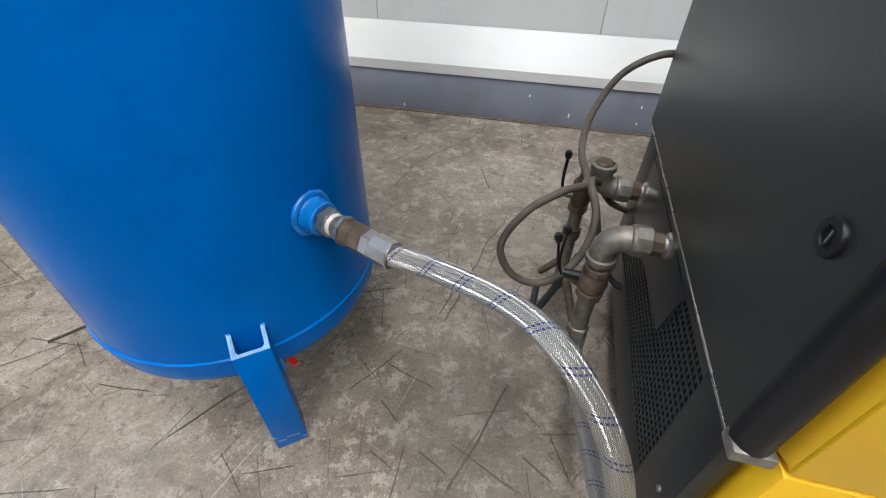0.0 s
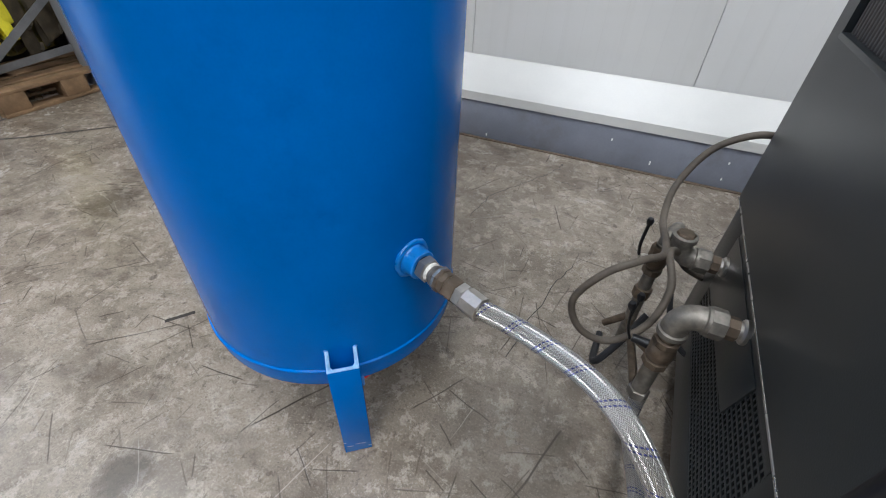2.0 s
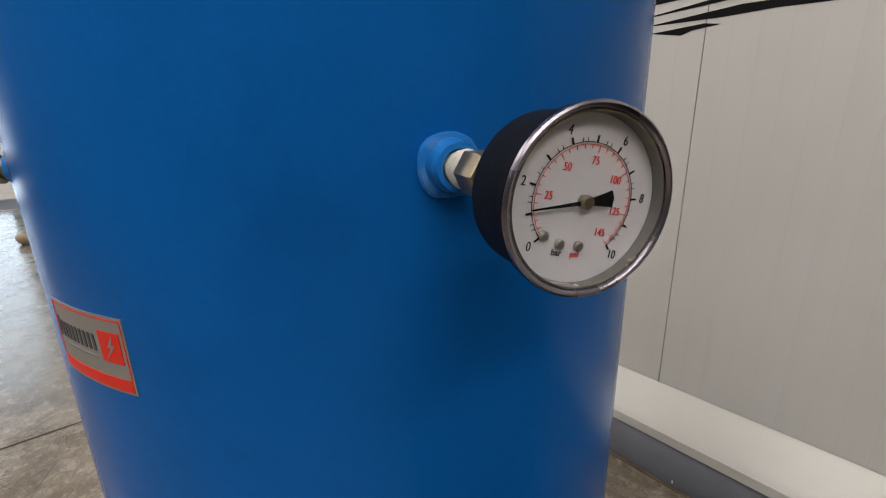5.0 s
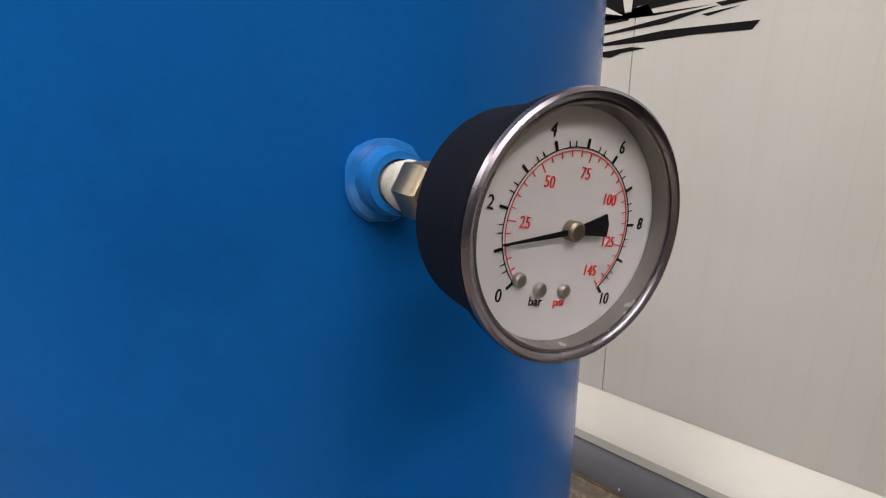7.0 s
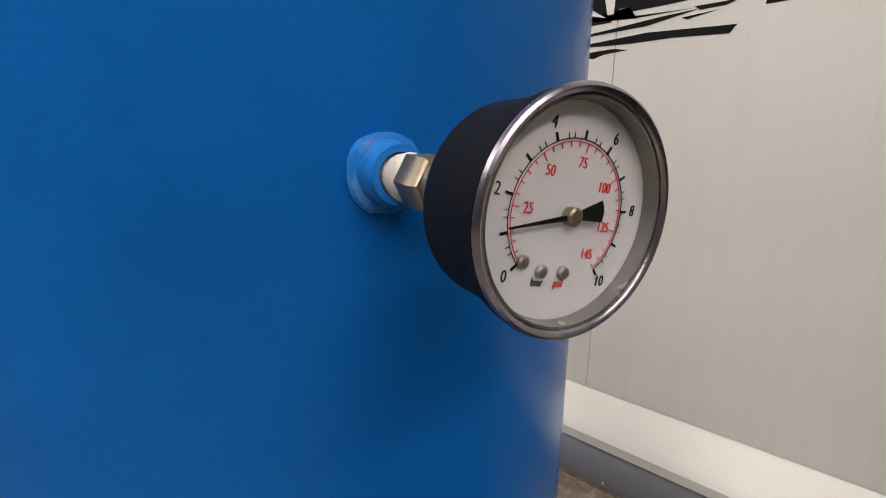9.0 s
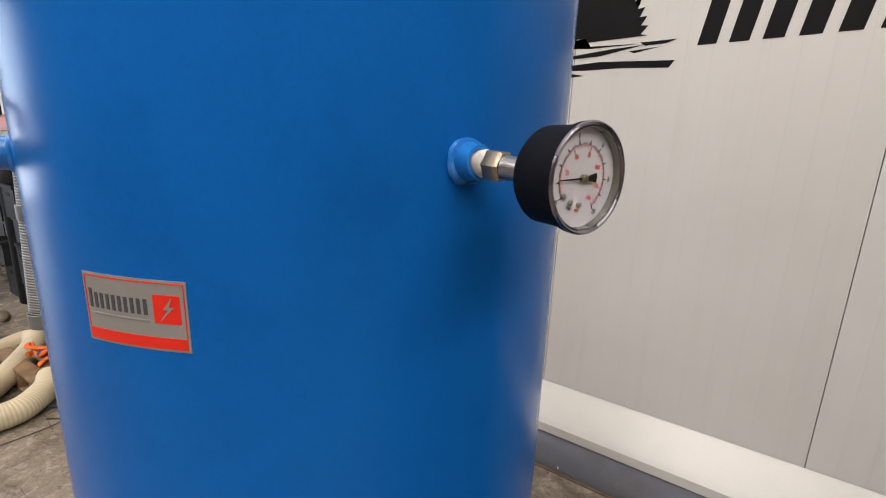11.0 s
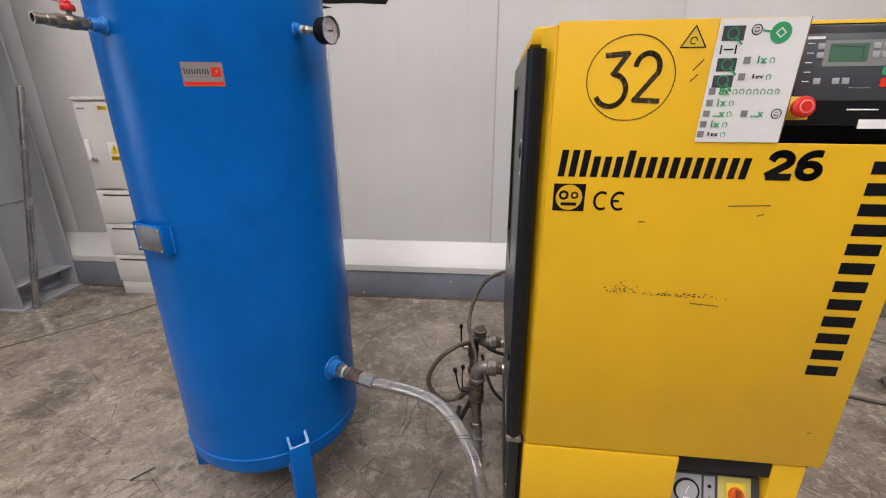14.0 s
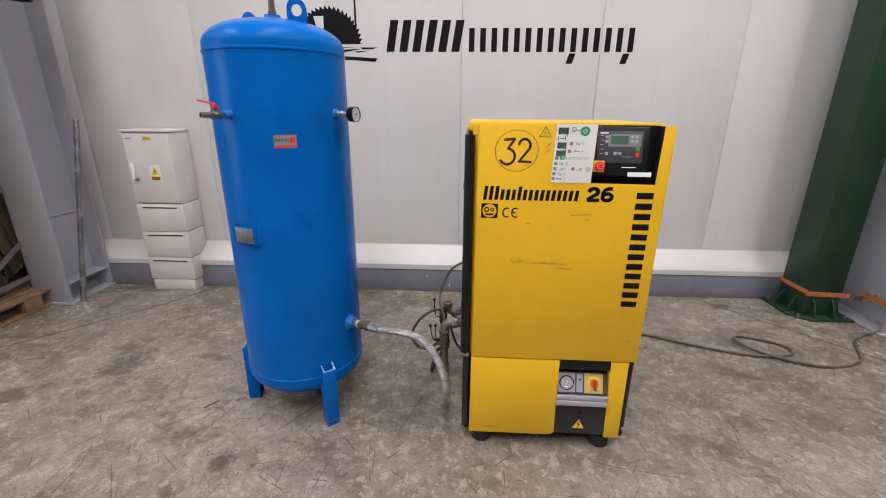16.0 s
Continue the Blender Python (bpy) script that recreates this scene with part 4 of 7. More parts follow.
bm.faces.new([bm.verts.new(stick_pt(x, z, TR + 0.0014)) for x, z in fl])
part("flash_mark", bm, M_SILVER, st, "silver flash in the red square")
for x0, x1, z0, z1 in [(0.06 + 0.062 * i, 0.092 + 0.062 * i, 0.5, 0.72 + 0.05 * (i == 0)) for i in range(10)]:
    on_sticker("word_bar", x0, x1, z0, z1, M_PANEL, 0.0010)
on_sticker("small_print", 0.10, 0.66, 0.40, 0.43, M_GREYPRINT, 0.0010)

# ---- gauge on its nipple ----
GC = Vector((-0.0792, 0.6271, 1.5438))
GN = Vector((0.931, -0.364, -0.018)).normalized()
gx = Vector((0, 0, 1)).cross(GN).normalized()
gy = GN.cross(gx)
GM = Matrix.Translation(GC) @ Matrix((gx, gy, GN)).transposed().to_4x4() @ pose(0, 0, 0, 0, 0, -11)
ga = thing("pressure_gauge", "round black pressure gauge with a white dial, screwed into the tank", "gauge", GM)
part("case", lathe([(0.0, -0.031), (0.020, -0.031), (0.0285, -0.029), (0.0312, -0.025), (0.0314, 0.000), (0.0300, 0.001), (0.0300, -0.0005), (0, -0.0005)], None, 64), M_MATTBLACK, ga)
part("dial", lathe([(0.0, 0.0002), (0.0300, 0.0002), (0.0300, -0.0004)], None, 64, caps=False), surface("dial_white", (0.60, 0.60, 0.635), 0.4, var=0.03, bumpy=0.02), ga, "white printed dial")
part("inner_ring", lathe([(0.0304, 0.0), (0.0296, 0.0004), (0.0300, 0.0050), (0.0309, 0.0050)], None, 64, caps=False), surface("smoky_ring", (0.22, 0.21, 0.20), 0.25, 0.6, var=0.2, scale=30), ga, "smoky inner ring")
part("bezel", lathe([(0.0331, 0.0040), (0.0337, 0.0050), (0.0333, 0.0062), (0.0325, 0.0067), (0.0314, 0.0062), (0.0306, 0.0050), (0.0305, 0.002)], None, 64, caps=False), M_CHROME, ga, "worn chrome bezel")
part("case_rim", lathe([(0.0314, -0.001), (0.0332, 0.0), (0.0336, 0.0043), (0.0322, 0.0043)], None, 64, caps=False), M_MATTBLACK, ga)
gl = part("window", lathe([(0, 0.0058), (0.0307, 0.0056), (0.0307, 0.0050), (0, 0.0052)], None, 48, caps=False), M_GLASS, ga, "clear gauge window")
gl.visible_shadow = False


def dial_angle(bar):
    return radians(225 - 27 * bar)


for k in range(0, 51):
    v = k / 5
    a = dial_angle(v)
    major, num = k % 5 == 0, k % 10 == 0
    r0, r1, w = (0.0204, 0.0226, 0.00036) if major else (0.0204, 0.0217, 0.00020)
    if k % 5 and k % 5 not in (2, 3):
        continue
    part("tick", box((r0, -w / 2 * (2 if major else 1), 0.0003), (r1, w / 2 * (2 if major else 1), 0.0005)), M_BLKPRINT, ga, m=pose(0, 0, 0, 0, 0, math.degrees(a)))
for v in (0, 2, 4, 6, 8, 10):
    a = dial_angle(v)
    letters("figure", str(v), 0.0047, M_BLKPRINT, ga, pose(0.0252 * math.cos(a), 0.0252 * math.sin(a), 0.0004), thick=0.0001, slim=0.8)
part("scale_line", sweep([(0.0203 * math.cos(dial_angle(q / 6)), 0.0203 * math.sin(dial_angle(q / 6)), 0.0004) for q in range(61)], 0.00013, 6), M_BLKPRINT, ga)
part("scale_line", sweep([(0.0195 * math.cos(dial_angle(q / 6)), 0.0195 * math.sin(dial_angle(q / 6)), 0.0004) for q in range(61)], 0.00012, 6), M_REDPRINT, ga, "red scale line")
for k in range(0, 30):
    a = dial_angle(k * 5 / 14.5)
    L = 0.0024 if k % 5 == 0 else 0.0014
    part("tick", box((0.0195 - L, -0.00012, 0.0003), (0.0195, 0.00012, 0.0005)), M_REDPRINT, ga, m=pose(0, 0, 0, 0, 0, math.degrees(a)))
for v in (25, 50, 75, 100, 125, 145):
    a = dial_angle(v / 14.5)
    letters("figure", str(v), 0.0041, M_REDPRINT, ga, pose(0.0143 * math.cos(a), 0.0143 * math.sin(a), 0.0004), thick=0.0001, slim=0.8)
letters("unit", "bar", 0.0034, M_BLKPRINT, ga, pose(-0.0062, -0.0190, 0.0004), thick=0.0001)
letters("unit", "psi", 0.0034, M_REDPRINT, ga, pose(0.0016, -0.0190, 0.0004), thick=0.0001)
for x, y in ((-0.0128, -0.0135), (-0.0058, -0.0158), (0.0022, -0.0158)):
    part("dial_screw", lathe([(0.0019, 0.0002), (0.0019, 0.0012), (0.0014, 0.0018), (0, 0.0020)], pose(x, y, 0), 16), M_STEEL, ga)
nd = dial_angle(1.15)
bm = bmesh.new()
for poly in ([(0.0, 0.0008), (0.0, -0.0008), (0.0212, -0.0002), (0.0212, 0.0002)], [(0.0, 0.0008), (-0.0105, 0.0030), (-0.0112, 0.0), (-0.0105, -0.0030), (0.0, -0.0008)]):
    bm.faces.new([bm.verts.new((x, y, 0.0020)) for x, y in poly])
r = bmesh.ops.extrude_face_region(bm, geom=list(bm.faces))
bmesh.ops.translate(bm, verts=[q for q in r["geom"] if isinstance(q, bmesh.types.BMVert)], vec=(0, 0, 0.0005))
part("needle", bm, M_BLKPRINT, ga, m=pose(0, 0, 0, 0, 0, math.degrees(nd)))
part("hub", lathe([(0.0026, 0.0005), (0.0026, 0.0030), (0.0019, 0.0036), (0, 0.0037)], None, 20), M_BRASS, ga, "brass hub")
# nipple from the socket to the case
s0 = Vector((TX, TY, 1.55)) + Vector((math.cos(radians(-21)), math.sin(radians(-21)), 0)) * (TR + 0.012)
s1 = GC - GN * 0.030
dv = (s1 - s0)
L = dv.length
nm = axis_matrix(s0, dv)
nip = thing("gauge_nipple", "nickel adapter with white thread tape behind the gauge", "pipe fitting", nm)
part("thread_tape", lathe([(0.0088, -0.004), (0.0093, 0.004), (0.0104, 0.0085), (0.0096, 0.0125)], None, 20), M_TAPE, nip, "white thread tape")
part("hex", lathe([(0.0105, 0.012), (0.0118, 0.014), (0.0118, 0.024), (0.0105, 0.026)], None, 6), M_BRASS, nip)
part("neck", lathe([(0.0085, 0.025), (0.0085, max(0.03, L - 0.014))], None, 24), M_STEEL, nip)
part("nut", lathe([(0.0095, L - 0.014), (0.0105, L - 0.012), (0.0105, L)], None, 6), M_BRASS, nip)

# ---- ball valve high on the tank ----
vm = pose(TX, TY, 0) @ at_tank(-110.8, 1.541, TR + 0.028)
va = thing("ball_valve", "dull brass ball valve with a red wing handle on the tank", "valve", vm @ Matrix.Diagonal((0.78, 0.78, 0.96, 1.0)))
part("nipple", lathe([(0.0125, -0.012), (0.0125, 0.012)], None, 20), M_BRASS, va)
part("end_hex", lathe([(0.0165, 0.008), (0.018, 0.010), (0.018, 0.024), (0.0165, 0.026)], None, 6), M_BRASS, va)
part("ball_body", lathe([(0.0165, 0.024), (0.0195, 0.030), (0.020, 0.040), (0.0175, 0.050), (0.0165, 0.052)], None, 28), M_BRASS, va)
part("end_hex", lathe([(0.0170, 0.050), (0.0185, 0.052), (0.0185, 0.068), (0.0170, 0.070)], None, 6), M_BRASS, va)
part("hose_end", lathe([(0.0155, 0.070), (0.0155, 0.084), (0.0140, 0.086), (0.0140, 0.104), (0.0150, 0.105), (0.0150, 0.109), (0.011, 0.109), (0.011, 0.09)], None, 24), M_BRASS, va)
up = Matrix(((0, 0, 1, 0), (0, 1, 0, 0), (-1, 0, 0, 0), (0, 0, 0, 1)))
part("stem", rod((-0.018, 0, 0.038), (-0.031, 0, 0.038), 0.006, 0.006, 14), M_BRASS, va)
hd = part("handle_cap", lathe([(0.0125, 0.0), (0.0150, 0.002), (0.0155, 0.009), (0.0135, 0.015), (0.0085, 0.018), (0, 0.0185)], pose(-0.028, 0, 0.038, 0, -90, 0), 10), M_RED, va, "red plastic lever cap")
# the lever rises sideways from the cap, across the pipe
wing = plate([(-0.008, 0.000), (0.008, -0.004), (0.030, 0.010), (0.118, 0.026), (0.117, 0.033), (0.030, 0.020), (0.002, 0.015), (-0.008, 0.010)], -0.0065, 0.0065, 0.002)
part("lever", wing, M_RED, hd, m=Matrix(((0, 0, -1, -0.042), (-1, 0, 0, 0), (0, 1, 0, 0.038), (0, 0, 0, 1))))
part("screw", lathe([(0.004, 0), (0.004, 0.004), (0, 0.006)], pose(-0.046, 0, 0.038, 0, -90, 0), 10), M_STEEL, hd)

# safety nipple on the crown
cn = thing("crown_nipple", "brass nipple in the top of the tank", "pipe fitting", pose(TX, TY, 1.955))
part("hex", lathe([(0.017, 0), (0.019, 0.003), (0.019, 0.018), (0.017, 0.02)], None, 6), M_BRASS, cn)
part("tube", lathe([(0.0135, 0.019), (0.0135, 0.07), (0.016, 0.075), (0.016, 0.12), (0.010, 0.125)], None, 20), M_BRASS, cn)
# drain cock below
dr = thing("drain_cock", "rusty brass drain cock with a red lever under the tank", "valve", pose(TX + 0.06, TY - 0.06, 0))
part("pipe", rod((0, 0, 0.14), (0, 0, 0.075), 0.011, 0.011, 16), M_RUST, dr)
part("body", lathe([(0.014, 0.075), (0.018, 0.07), (0.018, 0.045), (0.013, 0.04), (0.013, 0.022)], None, 12), M_RUST, dr)
part("spout", rod((0, 0, 0.055), (0.022, -0.035, 0.045), 0.011, 0.010, 14), M_RUST, dr)
part("lever", box((0.0, -0.008, -0.003), (0.062, 0.008, 0.003), 0.002), M_RED, dr, "red lever", m=pose(0.012, -0.01, 0.03, 0, 12, -20))

# ---- braided hose from tank to compressor ----
fa = Vector((math.cos(radians(-23)), math.sin(radians(-23)), 0))
h0 = Vector((TX, TY, 0.518)) + Vector((math.cos(radians(-21)), math.sin(radians(-21)), 0)) * (TR + 0.030)
fit_ = thing("hose_coupling", "galvanised nipple and rusty union between tank and hose", "pipe fitting", axis_matrix(h0, fa))
part("tape_ring", lathe([(0.019, -0.004), (0.0205, 0.0), (0.0195, 0.004)], None, 22), M_BLACK, fit_)
part("hex", lathe([(0.0225, 0.004), (0.0245, 0.006), (0.0245, 0.020), (0.0225, 0.022)], None, 6), M_STEEL, fit_)
part("nipple", lathe([(0.0175, 0.020), (0.0165, 0.03), (0.0205, 0.036), (0.0215, 0.042)], None, 22), M_GALV, fit_)
part("thread_tape", lathe([(0.0178, 0.021), (0.0190, 0.023), (0.0186, 0.027), (0.0176, 0.029)], None, 14), M_TAPE, fit_, "white thread tape")
part("paint_smear", lathe([(0.0218, 0.041), (0.0222, 0.043), (0.0240, 0.0445), (0.0240, 0.049), (0.0236, 0.050)], None, 8), surface("blue_grey_smear", (0.15, 0.18, 0.22), 0.5, 0.3, var=0.4, scale=60), fit_, "smear of blue paint")
part("union", lathe([(0.0205, 0.040), (0.0235, 0.043), (0.0235, 0.056), (0.0215, 0.058), (0.0215, 0.068), (0.0195, 0.070)], None, 8), M_RUST, fit_)
part("swivel_nut", lathe([(0.0205, 0.070), (0.023, 0.072), (0.023, 0.092), (0.0205, 0.094)], None, 6), M_RUST, fit_)
part("hose_hex", lathe([(0.020, 0.094), (0.0225, 0.096), (0.0225, 0.110), (0.020, 0.112)], None, 6), M_NICKEL, fit_)
h1 = h0 + fa * 0.112
hose = thing("braided_hose", "stainless braided air hose with blue tracer threads", "hose")
HP = [h1 + fa * 0.028, (0.045, 0.576, 0.512), (0.10, 0.556, 0.515), (0.15, 0.533, 0.518), (0.195, 0.503, 0.518), (0.238, 0.468, 0.503), (0.278, 0.436, 0.463), (0.308, 0.408, 0.410), (0.326, 0.385, 0.355), (0.333, 0.378, 0.312), (0.332, 0.398, 0.272), (0.326, 0.47, 0.238), (0.319, 0.58, 0.198), (0.3155, 0.70, 0.135), (0.3155, 0.775, 0.118), (0.3155, 0.797, 0.145), (0.3155, 0.799, 0.180)]
part("braid", sweep([Vector(p) + Vector((0.007 * min(1, i / 80), 0, 0)) for i, p in enumerate(spline(HP, 12))], 0.0172, 24), M_BRAID, hose)
part("ferrule", lathe([(0.0225, 0), (0.0225, 0.034), (0.0205, 0.036)], axis_matrix(h1, fa), 8), M_NICKEL, hose, "bright ferrule")

# ---- compressor ----
CM = pose(0.455, 0.395, 0, 0, 0, -1.5)
co = thing("compressor", "yellow and anthracite screw compressor cabinet on rubber feet", "compressor", CM)
W = 0.735
part("body", box((-0.012, 0.062, 0.075), (W - 0.005, 0.81, 1.47), 0.006), M_GREY, co)
part("base_frame", box((-0.03, 0.03, 0.068), (W, 0.81, 0.10), 0.004), M_BLACK, co)
door = part("front_door", plate([(0.0, 0.493), (W, 0.497), (W + 0.004, 1.512), (0.698, 1.514), (0.692, 1.292), (0.444, 1.294), (0.444, 1.518), (0.004, 1.520)], 0.0, 0.006, 0.0015), M_YELLOW, co)
part("door_edge", box((0, 0, 0), (0.005, 0.064, 1.02), 0.001), M_YELLOW, door, m=pose(0.001, 0.004, 0.495, 0, 0, 22))
part("door_edge", box((W - 0.005, 0.006, 0.497), (W, 0.062, 1.51), 0.001), M_YELLOW, door)
part("door_edge", box((0.0, 0.006, 0.493), (W, 0.055, 0.499)), M_YELLOW, door)
HOOD = [(-0.045, 1.487), (W + 0.002, 1.487), (W + 0.002, 1.502), (W - 0.02, 1.521), (-0.030, 1.521), (-0.038, 1.518)]
part("top_hood", plate(HOOD, 0.070, 0.185, 0.002), M_YELLOW, co)
part("top_hood", plate([(x, z - 0.002) for x, z in HOOD], 0.188, 0.700, 0.002), M_YELLOW, co)
low = part("lower_door", plate([(-0.004, 0.074), (0.385, 0.079), (0.402, 0.094), (0.398, 0.488), (-0.003, 0.486)], 0.0, 0.045, 0.002), M_YELLOW, co)
part("right_strip", plate([(0.640, 0.075), (0.708, 0.078), (0.706, 0.490), (0.628, 0.490)], 0.004, 0.05, 0.002), M_YELLOW, co)
part("side_panel", box((W - 0.004, 0.05, 0.10), (W + 0.012, 0.80, 1.145), 0.004), M_GREY, co)

# upper side panel with its louvre opening
SX = -0.052
bm = bmesh.new()
V0, V1, Z0, Z1 = 0.028, 0.822, 0.497, 1.474
for lo, hi in (((V0, Z0), (0.400, Z1)), ((0.762, Z0), (V1, Z1)), ((0.400, 1.408), (0.762, Z1)), ((0.400, Z0), (0.762, 0.868))):
    quad_box(bm, (SX, lo[0], lo[1]), (SX + 0.035, hi[0], hi[1]))
bmesh.ops.remove_doubles(bm, verts=bm.verts, dist=0.0005)
side = part("side_panel", bm, M_GREY, co)
part("edge_trim", sweep([(SX + 0.018, V0 - 0.004, Z0), (SX + 0.018, V0 - 0.004, Z1)], 0.020, 14), M_BLACK, side, "rounded black edge")
# near-black sheet paints the shade behind the slats
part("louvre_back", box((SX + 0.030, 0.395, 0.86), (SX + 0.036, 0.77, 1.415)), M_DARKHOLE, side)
slat = mesh_of("slat", box((0, -0.0030, 0.868), (0.010, 0.0030, 1.408), 0.0012), surface("dark_grille_slat", (0.16, 0.15, 0.14), 0.6, var=0.2))
for i in range(24):
    ob = new("slat", slat)
    ob.parent = side
    ob.matrix_basis = pose(SX + 0.010, 0.407 + i * 0.0149, 0, 0, 0, 0)
part("louvre_sill", box((SX - 0.002, 0.398, 0.862), (SX + 0.03, 0.764, 0.872), 0.001), M_GREY, side)
part("louvre_sill", box((SX - 0.002, 0.398, 1.405), (SX + 0.03, 0.764, 1.411), 0.001), M_BLACK, side)
for v, z, r in ((0.072, 1.265, 0.0165), (0.083, 0.716, 0.0175)):
    k = part("quarter_turn_lock", lathe([(r, 0), (r, 0.002), (r * 0.94, 0.0045), (r * 0.55, 0.0050), (r * 0.50, 0.002), (0, 0.002)], pose(SX, v, z, 0, -90, 0), 28), M_BLACK, side, "black quarter-turn lock")
    part("slot", box((SX - 0.0040, v - 0.0012, z - r * 0.38), (SX - 0.0028, v + 0.0012, z + r * 0.38)), M_STEEL, k)
M_WORNLABEL = surface("worn_pale_label", (0.42, 0.36, 0.22), 0.6, var=0.3, scale=60)
for i in range(7):
    part("worn_label_bar", box((SX - 0.0012, 0.032, 1.221 + i * 0.0088), (SX + 0.001, 0.063 - 0.003 * (i % 2), 1.2265 + i * 0.0088)), M_WORNLABEL, side, "worn pale label strip")
for z in (1.2135, 1.2885):
    part("tape_edge", box((SX - 0.0009, 0.030, z - 0.0007), (SX + 0.001, 0.104, z + 0.0007)), M_WHITE, side, "thin white rim of a peeled label")
bm = bmesh.new()
bm.faces.new([bm.verts.new((SX - 0.0010, v, z)) for v, z in ((0.800, 1.417), (0.775, 1.417), (0.7875, 1.45))])
part("warning_triangle", bm, M_YELPLATE, side, "faded warning triangle")

# lower side with perforated grille
LX = -0.042
lowside = part("lower_side_panel", box((LX, 0.03, 0.08), (LX + 0.028, 0.125, 0.488), 0.003), M_GREY, co)
part("grille_frame", box((LX, 0.705, 0.08), (LX + 0.028, 0.82, 0.488), 0.003), M_GREY, lowside)
part("grille_frame", box((LX, 0.125, 0.08), (LX + 0.028, 0.705, 0.185), 0.002), M_GREY, lowside)
part("grille_frame", box((LX, 0.125, 0.455), (LX + 0.028, 0.705, 0.488), 0.002), M_GREY, lowside)
part("connection_plate", plate([(0.30, 0.335), (0.705, 0.30), (0.705, 0.4565), (0.27, 0.4565)], LX - 0.002, LX + 0.004, 0.001), M_GREY, lowside, m=Matrix(((0, 1, 0, 0), (1, 0, 0, 0), (0, 0, 1, 0), (0, 0, 0, 1))))
# dark back sheet paints the shade behind the perforations
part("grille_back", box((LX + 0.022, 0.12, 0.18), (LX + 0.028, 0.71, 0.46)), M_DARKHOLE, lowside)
bm = bmesh.new()
for i in range(49):
    v = 0.127 + i * 0.0120
    quad_box(bm, (LX + 0.002, v - 0.0022, 0.185), (LX + 0.004, v + 0.0022, 0.455))
for i in range(17):
    z = 0.186 + i * 0.0167
    quad_box(bm, (LX + 0.0012, 0.125, z - 0.003), (LX + 0.0032, 0.705, z + 0.003))
tagged(part("perforated_sheet", bm, M_GREY, lowside, "dark perforated sheet"), kind="stuff")
part("split_edge", box((SX - 0.001, 0.02, 0.491), (SX + 0.03, 0.822, 0.4955), 0.001), M_POLE, co, "worn metal edge")
part("corner_clip", box((SX - 0.002, 0.004, 0.486), (-0.012, 0.034, 0.504), 0.003), M_GALV, co, "worn grey metal corner clip")
part("screw", lathe([(0.005, 0), (0.005, 0.003), (0, 0.004)], pose(LX, 0.06, 0.27, 0, -90, 0), 12), M_STEEL, lowside)

for u, v in ((0.055, 0.060), (0.635, 0.060), (0.045, 0.74), (0.635, 0.74)):
    part("foot", lathe([(0.039, 0.0), (0.046, 0.006), (0.047, 0.05), (0.043, 0.068)], pose(u, v, 0), 28), M_RUBBER, co, "black rubber foot")

# control console in the door's notch
con = part("console", plate([(0.442, 1.290), (0.700, 1.288), (0.700, 1.513), (0.442, 1.513)], 0.058, 0.066), M_BLACK, co, "black recessed console")
part("console_side", box((0.690, 0.006, 1.29), (0.6975, 0.06, 1.512)), M_BLACK, con)
part("console_side", box((0.440, 0.006, 1.29), (0.4465, 0.06, 1.512)), M_BLACK, con)
face = part("console_face", box((0.0, 0.0, 0.0), (0.208, 0.03, 0.185), 0.006), M_BLACK, con, m=pose(0.448, 0.008, 1.326, -8, 0, 0))
part("control_foil", box((0.012, -0.0012, 0.048), (0.184, 0.0, 0.168), 0.0003), M_PANEL, face, "dark grey key foil")
part("display", box((0.062, -0.0022, 0.118), (0.128, -0.001, 0.150)), M_LCD, face, "green display")
part("display_bezel", box((0.052, -0.0016, 0.110), (0.176, -0.0009, 0.156)), M_GREYPRINT, face, "grey field round the display")
part("display_text", bars([(0.068, 0.144, 0.120, 0.1452), (0.118, 0.122, 0.1195, 0.144)], -0.0026), M_PANEL, face)
for x, z in ((0.040, 0.140), (0.040, 0.124), (0.135, 0.140), (0.152, 0.140), (0.135, 0.124), (0.152, 0.124), (0.042, 0.078), (0.075, 0.078), (0.092, 0.078)):
    part("key", box((x, -0.0024, z), (x + 0.012, -0.001, z + 0.011), 0.0004), M_PANELGREY, face)
part("start_key", box((0.158, -0.0024, 0.094), (0.172, -0.001, 0.108)), M_GREENPRINT, face, "green start key")
part("stop_key", box((0.158, -0.0024, 0.072), (0.172, -0.001, 0.088)), M_REDPRINT, face, "red stop key")
for i in range(5):
    part("print_bar", bars([(0.022, 0.150 - 0.017 * i, 0.034, 0.1515 - 0.017 * i)], -0.0022), M_WHITE, face)
part("print_bar", bars([(0.020, 0.158, 0.050, 0.163)], -0.0022), M_WHITE, face)
for q in ((0.105, 0.070, 0.145, 0.0725), (0.11, 0.030, 0.165, 0.0325)):
    part("print_bar", bars([q], -0.0012, 0.0014), M_WHITE, face)
part("white_label", box((0.135, -0.001, -0.004), (0.225, 0.001, 0.013)), M_WHITE, face, "white stick-on label")
es = part("emergency_stop", box((-0.004, -0.002, 0.0), (0.042, 0.004, 0.044), 0.002), M_YELPLATE, face, "yellow emergency stop base", m=pose(0.002, 0, 0.012))
part("button", lathe([(0.012, 0), (0.012, 0.010), (0.019, 0.014), (0.020, 0.022), (0.016, 0.028), (0, 0.030)], pose(0.019, -0.001, 0.022, 90, 0, 0), 28), M_RED, es, "red mushroom button")
part("arrow_mark", lathe([(0.0100, 0.0290), (0.0100, 0.0297), (0.0125, 0.0292), (0.0125, 0.0284)], pose(0.019, -0.001, 0.022, 90, 0, 0), 24, caps=False), surface("faded_arrow_print", (0.75, 0.22, 0.18), 0.4), es)

